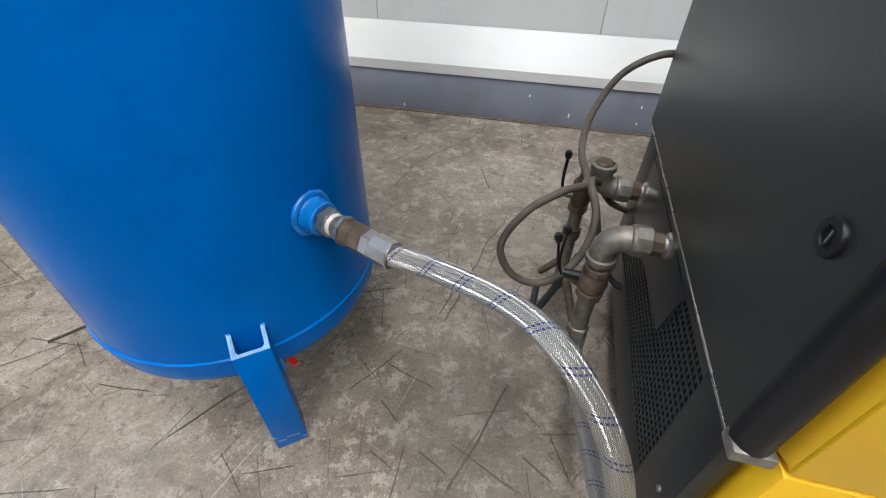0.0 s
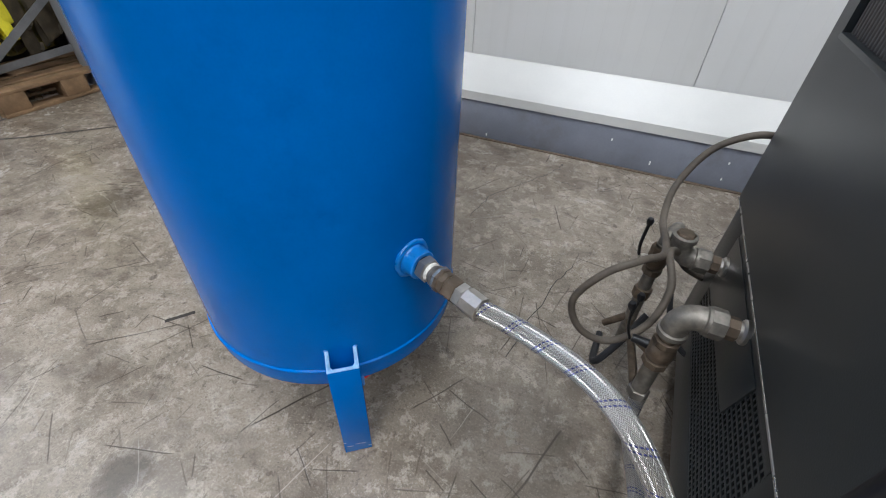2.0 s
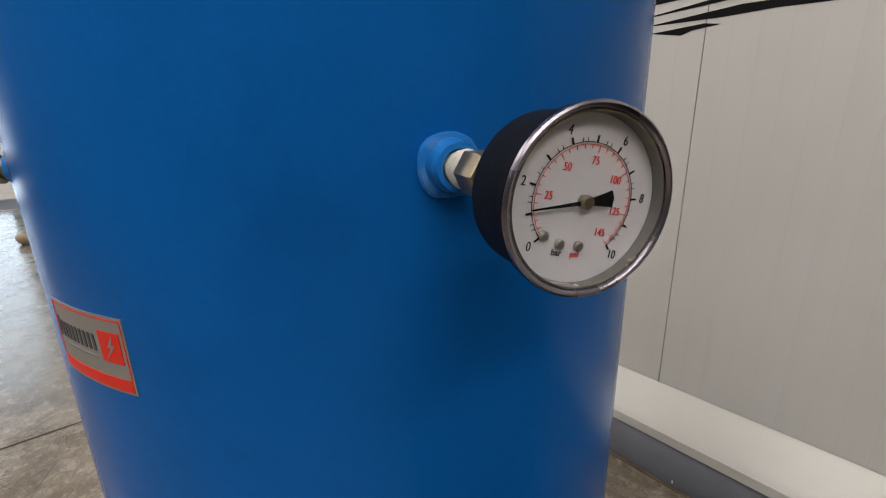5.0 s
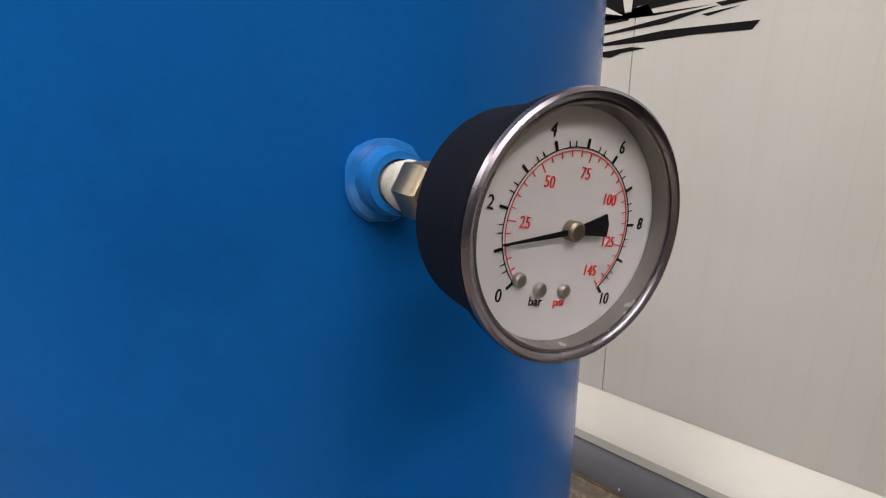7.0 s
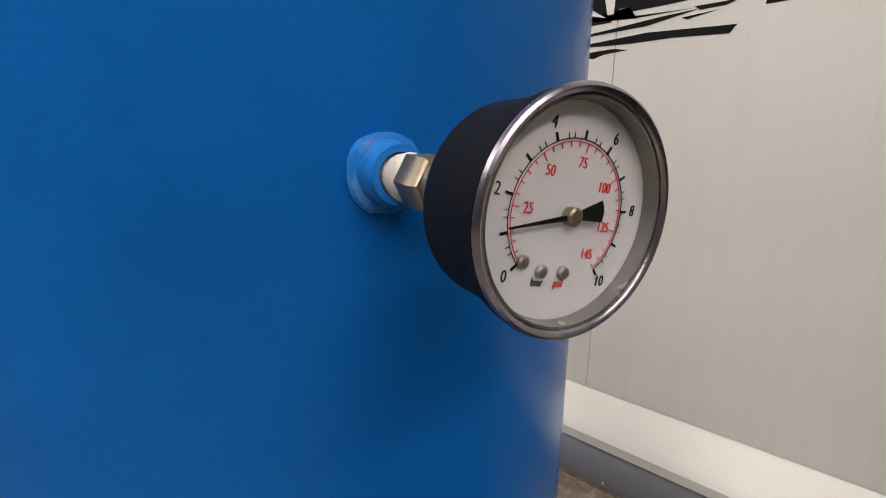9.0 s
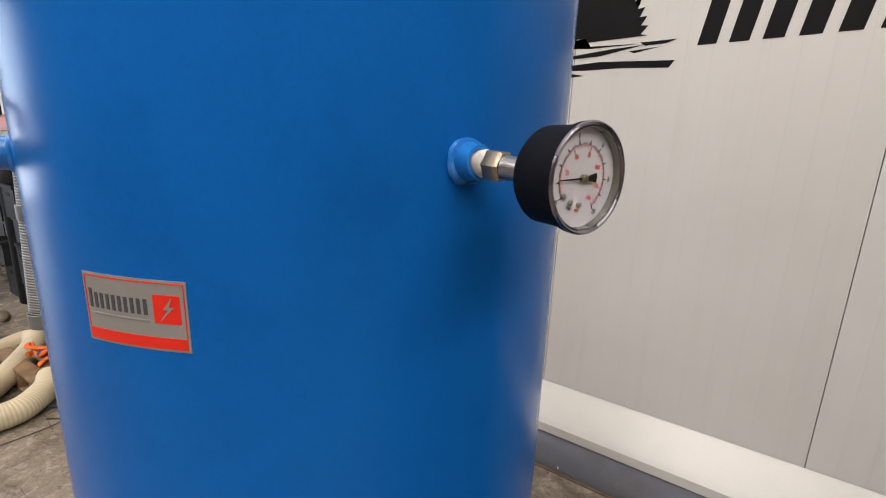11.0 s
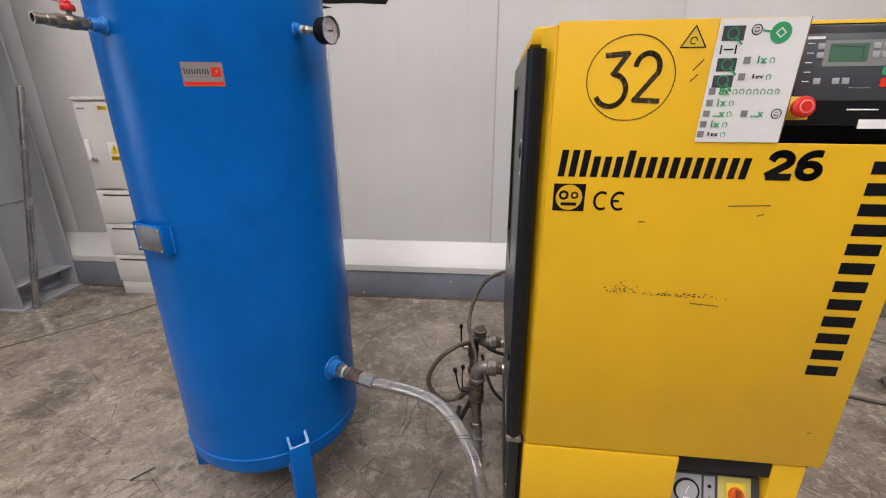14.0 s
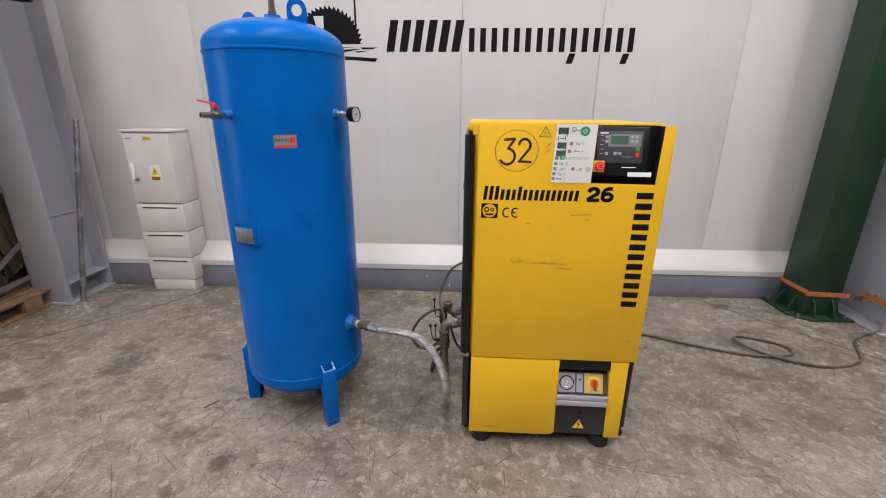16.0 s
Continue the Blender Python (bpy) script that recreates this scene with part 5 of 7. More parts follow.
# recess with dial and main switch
# back of the switch recess painted near-black for its shade
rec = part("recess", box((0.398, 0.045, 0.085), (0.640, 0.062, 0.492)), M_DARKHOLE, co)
pan = part("switch_panel", box((0, 0, 0), (0.228, 0.014, 0.100), 0.003), M_PANEL, rec, "dark grey sloped switch panel", m=pose(0.402, 0.000, 0.318, -22, 0, 0))
part("dial_plate", box((0.003, -0.0015, 0.006), (0.080, 0.0, 0.094), 0.0005), M_PANELGREY, pan, "light grey dial plate")
dg = part("dial", lathe([(0.033, 0), (0.033, 0.006), (0.029, 0.008), (0.028, 0.005), (0, 0.005)], pose(0.040, -0.001, 0.050, 90, 0, 0), 32), M_MATTBLACK, pan, "small round temperature dial")
part("dial_face", lathe([(0.029, 0.0062), (0, 0.0066)], pose(0.040, -0.001, 0.050, 90, 0, 0), 32, caps=False), M_PANELGREY, dg)
part("dial_needle", box((0, -0.0012, -0.002), (0.0016, 0, 0.020)), M_WHITE, dg, m=pose(0.036, -0.0078, 0.046, 0, 25, 0))
part("dial_mark", bars([(0.030, 0.030, 0.048, 0.034)], -0.0085), M_WHITE, dg)
part("indicator", box((0.086, -0.0015, 0.008), (0.114, 0.0, 0.092)), M_PANELGREY, pan)
part("indicator_lamp", lathe([(0.005, 0), (0.004, 0.004), (0, 0.005)], pose(0.100, -0.001, 0.065, 90, 0, 0), 12), M_BLACK, pan)
part("indicator_mark", bars([(0.098, 0.034, 0.102, 0.040)], -0.0022), M_GREYPRINT, pan)
sw = part("switch_plate", box((0.121, -0.003, 0.004), (0.205, 0.0, 0.096), 0.001), surface("pale_yellow_plate", (0.55, 0.46, 0.14), 0.45, var=0.08), pan, "pale yellow switch plate")
part("switch_frame", box((0.140, -0.007, 0.022), (0.188, -0.003, 0.082), 0.002), M_YELPLATE, sw, "golden yellow switch base")
part("rotary_handle", lathe([(0.020, 0), (0.018, 0.010), (0.0, 0.012)], pose(0.164, -0.006, 0.052, 90, 0, 0), 24), M_ORANGE, sw, "red-brown rotary switch")
part("rotary_grip", box((0.1590, -0.032, 0.022), (0.1690, -0.012, 0.070), 0.003), surface("red_brown_grip", (0.28, 0.05, 0.015), 0.35), sw)
part("ledge", box((0.399, -0.004, 0.284), (0.634, 0.05, 0.306), 0.003), M_PANELGREY, rec, "light grey upper ledge")
part("ledge", box((0.399, -0.008, 0.254), (0.634, 0.05, 0.280), 0.003), M_PANELGREY, rec, "light grey lower ledge")
cov = part("lower_cover", box((0.392, 0.010, 0.084), (0.640, 0.045, 0.252), 0.003), M_GREY, rec, "anthracite lower cover")
part("lock", lathe([(0.010, 0), (0.010, 0.003), (0.006, 0.004), (0, 0.004)], pose(0.515, 0.010, 0.208, 90, 0, 0), 20), M_BLACK, cov)
bm = bmesh.new()
bm.faces.new([bm.verts.new((x, 0.0086, z)) for x, z in ((0.488, 0.118), (0.545, 0.118), (0.5165, 0.168))])
part("warning_triangle", bm, M_YELPLATE, cov, "yellow warning triangle")
part("flash_mark", strip(bmesh.new(), [(0.520, 0.155), (0.510, 0.142), (0.522, 0.140), (0.513, 0.125)], 0.004, 0.0078), M_BLKPRINT, cov)
part("recess_top", box((0.398, 0.008, 0.440), (0.632, 0.046, 0.492), 0.004), M_BLACK, rec)

# hand-written number and its ring
def arc(cx, cz, rx, rz, a0, a1, n=20, wob=0.0, seed=0):
    rn = random.Random(seed)
    return [(cx + rx * math.cos(radians(a0 + (a1 - a0) * i / n)) + rn.uniform(-wob, wob), cz + rz * math.sin(radians(a0 + (a1 - a0) * i / n)) + rn.uniform(-wob, wob)) for i in range(n + 1)]


D = -0.0007
bm = strip(bmesh.new(), arc(0.148, 1.416, 0.083, 0.079, -200, 165, 40, 0.0006, 2), 0.0017, D)
part("pen_ring", bm, M_MARKER, door, "thin hand-drawn ring")
three = [(0.100, 1.458), (0.139, 1.461), (0.115, 1.425)] + arc(0.113, 1.394, 0.029, 0.030, 80, -150, 18)
part("figure_three", strip(bmesh.new(), three, 0.0098, D), M_MARKER, door, "hand-written black 3")
two = arc(0.178, 1.436, 0.022, 0.025, 170, -25, 14) + [(0.160, 1.376), (0.205, 1.374)]
part("figure_two", strip(bmesh.new(), two, 0.0098, D), M_MARKER, door, "hand-written black 2")

# printed words: maker's and model names stay plain bars
for i in range(17):
    x = 0.024 + i * 0.0226
    part("name_bar", bars([(x, 1.2215, x + 0.0140, 1.2215 + (0.056 if i in (0, 1, 2, 6) else 0.043))], D, slant=0.12), M_BLKPRINT, door)
part("figure_two", strip(bmesh.new(), arc(0.4600, 1.2610, 0.0170, 0.0125, 165, -42, 14) + [(0.4400, 1.2310)], 0.0150, D), M_BLKPRINT, door, "bold black 2")
part("figure_two", strip(bmesh.new(), [(0.4415, 1.2275), (0.4790, 1.2275)], 0.0140, D - 0.0001), M_BLKPRINT, door)
part("figure_six", strip(strip(bmesh.new(), arc(0.5140, 1.2405, 0.0175, 0.0130, 0, 360, 24), 0.0145, D), arc(0.5235, 1.2520, 0.0270, 0.0225, 190, 80, 10), 0.0140, D - 0.0001), M_BLKPRINT, door, "bold black 6")
# maker's name down the right edge, as blocks
for i in range(12):
    zz = 0.768 + i * 0.0425
    part("name_bar", bars([(0.627, zz, 0.692, zz + 0.0255)], D), M_BLKPRINT, door)
# square mark with ring, and the conformity mark
sq = part("square_mark", bars([(0.019, 1.146, 0.086, 1.206)], D), M_BLKPRINT, door, "black square mark")
part("mark_disc", lathe([(0.028, 0), (0.028, 0.0003), (0, 0.0003)], pose(0.0525, D, 1.176, 90, 0, 0), 32), M_YELLOW, sq)
for cx, r in ((0.041, 0.011), (0.064, 0.0085)):
    part("mark_wheel", lathe([(r * 0.5, 0.0003), (r * 0.5, 0.0007), (r, 0.0007), (r, 0.0003)], pose(cx, D, 1.181, 90, 0, 0), 8, caps=False), M_BLKPRINT, sq)
part("mark_word", bars([(0.036, 1.158, 0.069, 1.165)], D - 0.0007), M_BLKPRINT, sq)
part("conformity_mark", strip(bmesh.new(), arc(0.122, 1.170, 0.015, 0.0185, 62, 298, 16), 0.0052, D), M_BLKPRINT, door)
part("conformity_mark", strip(bmesh.new(), arc(0.158, 1.170, 0.015, 0.0185, 62, 298, 16), 0.0052, D), M_BLKPRINT, door)
part("conformity_mark", bars([(0.145, 1.1675, 0.158, 1.1725)], D), M_BLKPRINT, door)
tri = [(0.232, 1.470), (0.277, 1.470), (0.2545, 1.507), (0.232, 1.470)]
bm = bmesh.new()
bm.faces.new([bm.verts.new((x_, D + 0.0004, z_)) for x_, z_ in tri[:3]])
wt = part("warning_triangle", bm, M_YELPLATE, door, "yellow warning triangle")
part("triangle_rim", strip(bmesh.new(), tri, 0.0020, D), M_BLKPRINT, wt)
part("triangle_swirl", strip(bmesh.new(), arc(0.2545, 1.4815, 0.006, 0.006, 0, 300, 12), 0.0018, D), M_BLKPRINT, wt)
# glue remnants
rnd = random.Random(8)
bm = bmesh.new()
for i in range(150):
    u_ = rnd.choice((rnd.gauss(0.190, 0.018), rnd.gauss(0.285, 0.03), rnd.gauss(0.315, 0.05)))
    z_ = 0.954 + (abs(rnd.gauss(0, 0.014)) if u_ < 0.225 else abs(rnd.gauss(0, 0.005))) - 0.02 * (u_ - 0.17)
    s = rnd.uniform(0.0008, 0.0032)
    bm.faces.new([bm.verts.new((u_ + s * rnd.uniform(0.6, 1.4) * math.cos(k * 1.2566), D + 0.0003, z_ + s * 0.6 * rnd.uniform(0.5, 1.3) * math.sin(k * 1.2566))) for k in range(5)])
tagged(part("glue_remnants", bm, surface("dark_glue_remnant", (0.16, 0.10, 0.03), 0.8, var=0.4, scale=80), door, "dark glue specks"), kind="stuff")
for (x0, z0), (x1, z1) in (((0.38, 1.165), (0.46, 1.168)), ((0.44, 1.145), (0.452, 1.149)), ((0.205, 1.125), (0.217, 1.126)), ((0.262, 1.43), (0.278, 1.448)), ((0.26, 1.41), (0.272, 1.422)), ((0.675, 0.60), (0.682, 0.602)), ((0.345, 0.936), (0.405, 0.932)), ((0.07, 0.11), (0.13, 0.112))):
    part("scuff", strip(bmesh.new(), [(x0, z0), (x1, z1)], 0.0022, D), bpy.data.materials["dark_glue_remnant"], door)

# instruction sheet
sh = thing("instruction_sheet", "laminated white sheet of operating steps taped to the compressor", "instruction sheet", CM)
part("tape_edge", plate([(0.4435, 1.295), (0.4450, 1.295), (0.4495, 1.518), (0.4480, 1.518)], -0.0021, -0.0010), M_WOOD, sh, "brown taped edge")
part("sheet", plate([(0.288, 1.296), (0.443, 1.296), (0.4475, 1.517), (0.295, 1.517)], -0.0022, -0.0010), M_WHITE, sh)
SD = -0.0030
for x0, z0, x1, z1 in ((0.302, 1.480, 0.340, 1.505), (0.302, 1.427, 0.336, 1.450), (0.300, 1.398, 0.336, 1.420)):
    p = part("picture", bars([(x0, z0, x1, z1)], SD), M_PANEL, sh, "small dark picture")
    part("picture_ring", strip(bmesh.new(), arc(x0 + 0.018, z0 + 0.012, 0.0095, 0.0095, 0, 360, 16), 0.002, SD - 0.0006), M_GREENPRINT, p)
    part("pointer", strip(bmesh.new(), [(x0 + 0.024, z0 + 0.006), (x0 + 0.036, z0 - 0.006)], 0.003, SD - 0.0006), M_GREENPRINT, p)
part("green_dot", lathe([(0.018, 0), (0.018, 0.0006), (0, 0.0006)], pose(0.402, SD + 0.0006, 1.492, 90, 0, 0), 28), M_GREENPRINT, sh, "green round picture")
part("green_dot_mark", strip(bmesh.new(), [(0.394, 1.492), (0.402, 1.500), (0.410, 1.492), (0.402, 1.484), (0.394, 1.492)], 0.002, SD - 0.0006), M_WHITE, sh)
part("link_line", strip(bmesh.new(), [(0.372, 1.496), (0.386, 1.494)], 0.003, SD), M_GREENPRINT, sh)
for cx, cz in ((0.360, 1.498), (0.427, 1.350)):
    part("smiling_face", strip(bmesh.new(), arc(cx, cz, 0.0085, 0.0085, 0, 360, 18), 0.0014, SD), M_BLKPRINT, sh)
    part("smiling_face", strip(strip(bmesh.new(), arc(cx, cz, 0.004, 0.004, 200, 340, 6), 0.0012, SD), [(cx - 0.003, cz + 0.003), (cx + 0.003, cz + 0.003)], 0.0012, SD), M_BLKPRINT, sh)
part("gap_mark", strip(strip(strip(bmesh.new(), [(0.304, 1.458), (0.304, 1.472)], 0.0025, SD), [(0.330, 1.458), (0.330, 1.472)], 0.0025, SD), [(0.310, 1.465), (0.325, 1.465)], 0.0025, SD), M_BLKPRINT, sh)
for z, kx, word, wx in ((1.446, 0.354, "1x", 0.378), (1.417, 0.350, "5 sec", 0.378), (1.391, 0.303, "8x", 0.324), (1.370, 0.302, "1x", 0.322), (1.350, 0.300, "...x", 0.322), (1.330, 0.298, "1x", 0.318), (1.311, 0.296, "5 sec", 0.318)):
    part("key_picture", box((kx - 0.006, SD, z - 0.006), (kx + 0.006, SD + 0.0006, z + 0.006)), M_GREYPRINT, sh)
    letters("step_word", word, 0.0185 if "sec" not in word else 0.0095, M_GREENPRINT if "sec" not in word else M_BLKPRINT, sh, pose(wx, SD - 0.0004, z, 90, 0, 0), thick=0.0002, bold=0.0004)
    n = 7 if word == "8x" else 1
    for i in range(n):
        part("finger_picture", strip(bmesh.new(), arc(wx + 0.020 + 0.0125 * i, z - 0.001, 0.004, 0.005, -60, 240, 8), 0.0011, SD), M_GREENPRINT, sh)
letters("step_word", "...x", 0.0185, M_GREENPRINT, sh, pose(0.392, SD - 0.0004, 1.350, 90, 0, 0), thick=0.0002, bold=0.0004)
part("key_picture", box((0.363, SD, 1.344), (0.375, SD + 0.0006, 1.356)), M_GREYPRINT, sh)

# ---- pipework at the compressor's side ----


def outlet(name, label, v, z, turn):
    """Union and elbow from the side plate; turn -1 goes down, +1 up."""
    t = thing(name, label, "pipework", CM @ pose(LX, v, z))
    part("socket", lathe([(0.024, 0.0), (0.024, 0.012), (0.019, 0.016), (0.019, 0.022)], pose(0.004, 0, 0, 0, -90, 0), 20), M_NICKEL, t)
    part("bushing", lathe([(0.017, 0.016), (0.0225, 0.018), (0.0225, 0.036), (0.017, 0.038)], pose(0, 0, 0, 0, -90, 0), 8), M_RUST, t, "rusty bushing")
    part("union_nut", lathe([(0.022, 0.036), (0.0300, 0.039), (0.0300, 0.064), (0.022, 0.067)], pose(0, 0, 0, 0, -90, 0), 8), M_GALV, t)
    path = [(-0.062, 0, 0), (-0.072, 0, 0)] + [(-0.075 - 0.033 * math.sin(radians(a)), 0, turn * (0.033 - 0.033 * math.cos(radians(a)))) for a in range(15, 91, 15)] + [(-0.108, 0, turn * 0.048)]
    part("elbow", sweep(path, 0.0245, 20), M_GALV, t, "weathered galvanised elbow")
    part("elbow_rim", lathe([(0.0245, -0.007), (0.0288, -0.005), (0.0288, 0.006), (0.0245, 0.008)], pose(-0.108, 0, turn * 0.052), 24), M_GALV, t)
    part("elbow_rim", lathe([(0.0245, 0), (0.0282, 0.002), (0.0282, 0.010), (0.0245, 0.012)], pose(-0.060, 0, 0, 0, -90, 0), 24), M_GALV, t)
    return t


def lever(t, p0, p1, label="black lever"):
    a, b = Vector(p0), Vector(p1)
    lv = part("lever", sweep(spline([a, a.lerp(b, 0.35) + Vector((-0.004, 0, 0)), b], 6), 0.0050, 10, 0.6), M_BLACK, t, label)
    d = (b - a).normalized()
    part("lever_knob", lathe([(0, -0.012), (0.0068, -0.006), (0.0088, 0.004), (0.0062, 0.011), (0, 0.013)], axis_matrix(b, d), 14), M_BLACK, lv)


near = outlet("outlet_pipework", "galvanised elbow with a rusty brass ball valve and black lever", 0.400, 0.448, -1)
part("pipe", rod((-0.108, 0, -0.05), (-0.108, 0, -0.085), 0.0195, 0.0195, 18), M_RUST, near)
part("valve_hex", lathe([(0.023, 0), (0.0262, 0.002), (0.0262, 0.016), (0.023, 0.018)], pose(-0.108, 0, -0.090), 8), M_RUST, near)
part("valve_body", lathe([(0.022, 0), (0.027, 0.008), (0.0285, 0.022), (0.026, 0.034), (0.022, 0.042)], pose(-0.108, 0, -0.134), 22), M_RUST, near, "rusty brass ball valve")
part("valve_hex", lathe([(0.023, 0), (0.0268, 0.002), (0.0268, 0.018), (0.023, 0.020)], pose(-0.108, 0, -0.155), 8), M_RUST, near)
part("pipe", rod((-0.108, 0, -0.15), (-0.108, 0, -0.25), 0.0180, 0.0180, 18), M_GALV, near)
part("hose_nut", lathe([(0.0205, 0), (0.0235, 0.002), (0.0235, 0.024), (0.0205, 0.026)], pose(-0.108, 0, -0.272), 6), M_GALV, near)
part("stem", rod((-0.130, 0.004, -0.112), (-0.166, 0.008, -0.112), 0.011, 0.009, 12), M_BLACK, near)
lever(near, (-0.170, 0.010, -0.118), (-0.190, 0.008, -0.030))
part("stem", rod((-0.120, 0.020, -0.150), (-0.164, 0.096, -0.186), 0.009, 0.008, 12), M_RUST, near)
lever(near, (-0.166, 0.098, -0.180), (-0.168, 0.096, -0.076))
farr = outlet("outlet_pipework", "galvanised elbow turned up with a plugged end", 0.671, 0.388, 1)
part("plug", lathe([(0.0215, 0.05), (0.0215, 0.062), (0.019, 0.065), (0, 0.065)], pose(-0.108, 0, 0), 8), M_RUST, farr)
iv = thing("isolating_valve", "rusty brass stop valve on an upright pipe, black levers up", "valve", CM @ pose(-0.180, 0.702, -0.032))
part("riser", rod((0, 0, 0.05), (0, 0, 0.418), 0.0165, 0.0165, 18), M_GALV, iv)
part("valve_body", lathe([(0.0195, 0.345), (0.024, 0.352), (0.0255, 0.370), (0.024, 0.386), (0.0195, 0.394)], None, 20), M_RUST, iv)
part("valve_hex", lathe([(0.0205, 0.392), (0.024, 0.394), (0.024, 0.410), (0.0205, 0.412)], None, 8), M_RUST, iv)
part("valve_hex", lathe([(0.0205, 0.322), (0.024, 0.324), (0.024, 0.340), (0.0205, 0.342)], None, 8), M_RUST, iv)
part("union", lathe([(0.019, 0.235), (0.0235, 0.237), (0.0235, 0.268), (0.019, 0.27)], None, 8), M_RUST, iv)
part("cap_bend", sweep(spline([(0, 0, 0.41), (0.004, 0.012, 0.432), (0.02, 0.05, 0.436), (0.03, 0.09, 0.42)], 6), 0.0150, 14), M_GALV, iv)
part("stem", rod((-0.018, -0.006, 0.370), (-0.042, -0.012, 0.372), 0.009, 0.008, 12), M_NICKEL, iv)
lever(iv, (-0.046, -0.014, 0.378), (-0.052, -0.030, 0.487))
part("branch", rod((0, 0, 0.16), (-0.06, 0.0, 0.09), 0.011, 0.010, 12), M_RUST, iv)
part("branch", rod((0, 0, 0.14), (0.030, -0.29, 0.19), 0.011, 0.011, 12), M_RUST, iv)
# cable with its coil
def loc(u_, v_, z_):
    return CM @ Vector((u_, v_, z_))


CB = [loc(0.0, 0.87, 0.635), loc(-0.07, 0.87, 0.63), loc(-0.145, 0.86, 0.58), loc(-0.192, 0.82, 0.49), loc(-0.202, 0.72, 0.445), loc(-0.188, 0.59, 0.44), loc(-0.235, 0.51, 0.460), loc(-0.300, 0.47, 0.425), loc(-0.343, 0.46, 0.335), loc(-0.310, 0.45, 0.265), loc(-0.240, 0.46, 0.247), loc(-0.178, 0.48, 0.315), loc(-0.160, 0.52, 0.400), loc(-0.180, 0.58, 0.445), loc(-0.15, 0.66, 0.40), loc(-0.10, 0.75, 0.30), loc(-0.02, 0.80, 0.24)]
solid("cable", sweep(spline(CB, 10), 0.0085, 12), M_CABLE, "dusty grey-brown rubber cable with a hanging coil", "cable")
solid("cable", sweep(spline([loc(-0.15, 0.66, 0.18), loc(-0.20, 0.60, 0.09), loc(-0.24, 0.58, 0.02), loc(-0.24, 0.70, 0.012)], 8), 0.010, 10), M_CABLEBLK, "black rubber tube below the valves", "tube")
solid("cable", sweep(spline([loc(-0.14, 0.66, 0.33), loc(-0.10, 0.62, 0.21), loc(-0.05, 0.60, 0.15), loc(0.0, 0.60, 0.14)], 8), 0.007, 10), M_CABLEBLK, "thin black tube into the compressor's side", "tube")
# mains cable on the floor beyond the compressor
MC = [(1.15, 1.15, 0.03), (1.45, 1.55, 0.012), (1.724, 1.53, 0.011), (2.10, 1.36, 0.011), (2.40, 1.27, 0.011), (2.639, 1.30, 0.012), (2.66, 1.42, 0.012), (2.45, 1.53, 0.012), (2.36, 1.45, 0.022), (2.45, 1.28, 0.024), (2.75, 1.16, 0.011), (3.05, 1.25, 0.011), (3.25, 1.52, 0.011), (3.62, 1.66, 0.011), (4.6, 1.60, 0.011)]
solid("cable", sweep(spline(MC, 10), 0.010, 10), M_CABLE, "grey-brown mains cable curled on the concrete floor", "cable")

# ---- lettering on the wall, as plain shapes ----
sg = thing("wall_lettering", "black maker's mark and lettering as plain bars on the white wall", "wall sign", kind="structure")
WYf = WY - 0.0012


def wall_bar(rects, slant=0.0, y=WYf):
    for q in rects:
        part("letter_bar", bars([q], y, slant=slant), M_BLKPRINT, sg)


B0, B1 = 2.003, 2.232
for x in (-0.229, -0.125, -0.022, 0.082, 0.186, 0.290):
    wall_bar([(x, B0, x + 0.064, B1)], 0.17)
for i in range(15):
    x = 0.43 + i * 0.0885
    wall_bar([(x, B0, x + 0.044, 2.175)])
for x in (1.20, 1.62):
    wall_bar([(x, B0 - 0.085, x + 0.05, B0 - 0.01)], 0.3)
# toothed disc and shards of the mark
bm = bmesh.new()
cx, cz, R0, teeth = -0.69, 2.06, 0.275, 46
rim = []
for i in range(teeth):
    a = 2 * math.pi * i / teeth
    if math.sin(a) < -0.12:
        continue
    rim += [(cx + R0 * math.cos(a), cz + R0 * math.sin(a)), (cx + (R0 - 0.027) * math.cos(a + 0.03), cz + (R0 - 0.027) * math.sin(a + 0.03))]
rim.sort(key=lambda p: math.atan2(p[1] - cz, p[0] - cx))
poly = [(cx + R0 * 0.9, 2.03)] + [p for p in rim if p[1] > 2.03] + [(cx - R0 * 0.9, 2.03)]
hole = [(cx + 0.05, 2.03), (cx + 0.02, 2.075), (cx - 0.02, 2.075), (cx - 0.05, 2.03)]
bm.faces.new([bm.verts.new((x, WYf, z)) for x, z in poly + hole[::-1]])
part("toothed_disc", bm, M_BLKPRINT, sg, "black toothed half disc")
for pl in ([(-0.80, 2.26), (-0.755, 2.06), (-0.73, 2.06), (-0.72, 2.26)], [(-0.93, 2.16), (-0.76, 2.05), (-0.93, 2.10)]):
    bm = bmesh.new()
    bm.faces.new([bm.verts.new((x, WYf - 0.0012, z)) for x, z in pl])
    part("white_wedge", bm, M_WALL, sg, "white wedge in the disc")
for pl in ([(-1.0, 1.985), (-0.55, 2.02), (-0.42, 2.025), (-0.60, 1.995)], [(-0.95, 1.955), (-0.60, 1.972), (-0.30, 1.955), (-0.32, 1.928), (-0.50, 1.940), (-0.66, 1.940)], [(-0.92, 1.925), (-0.72, 1.930), (-0.66, 1.918), (-0.76, 1.912), (-0.80, 1.90)], [(-0.44, 2.035), (-0.30, 2.035), (-0.34, 2.022), (-0.42, 2.020)], [(-0.48, 2.005), (-0.36, 2.012), (-0.46, 1.995)]):
    bm = bmesh.new()
    bm.faces.new([bm.verts.new((x, WYf, z)) for x, z in pl])
    part("shard", bm, M_BLKPRINT, sg, "black shard")
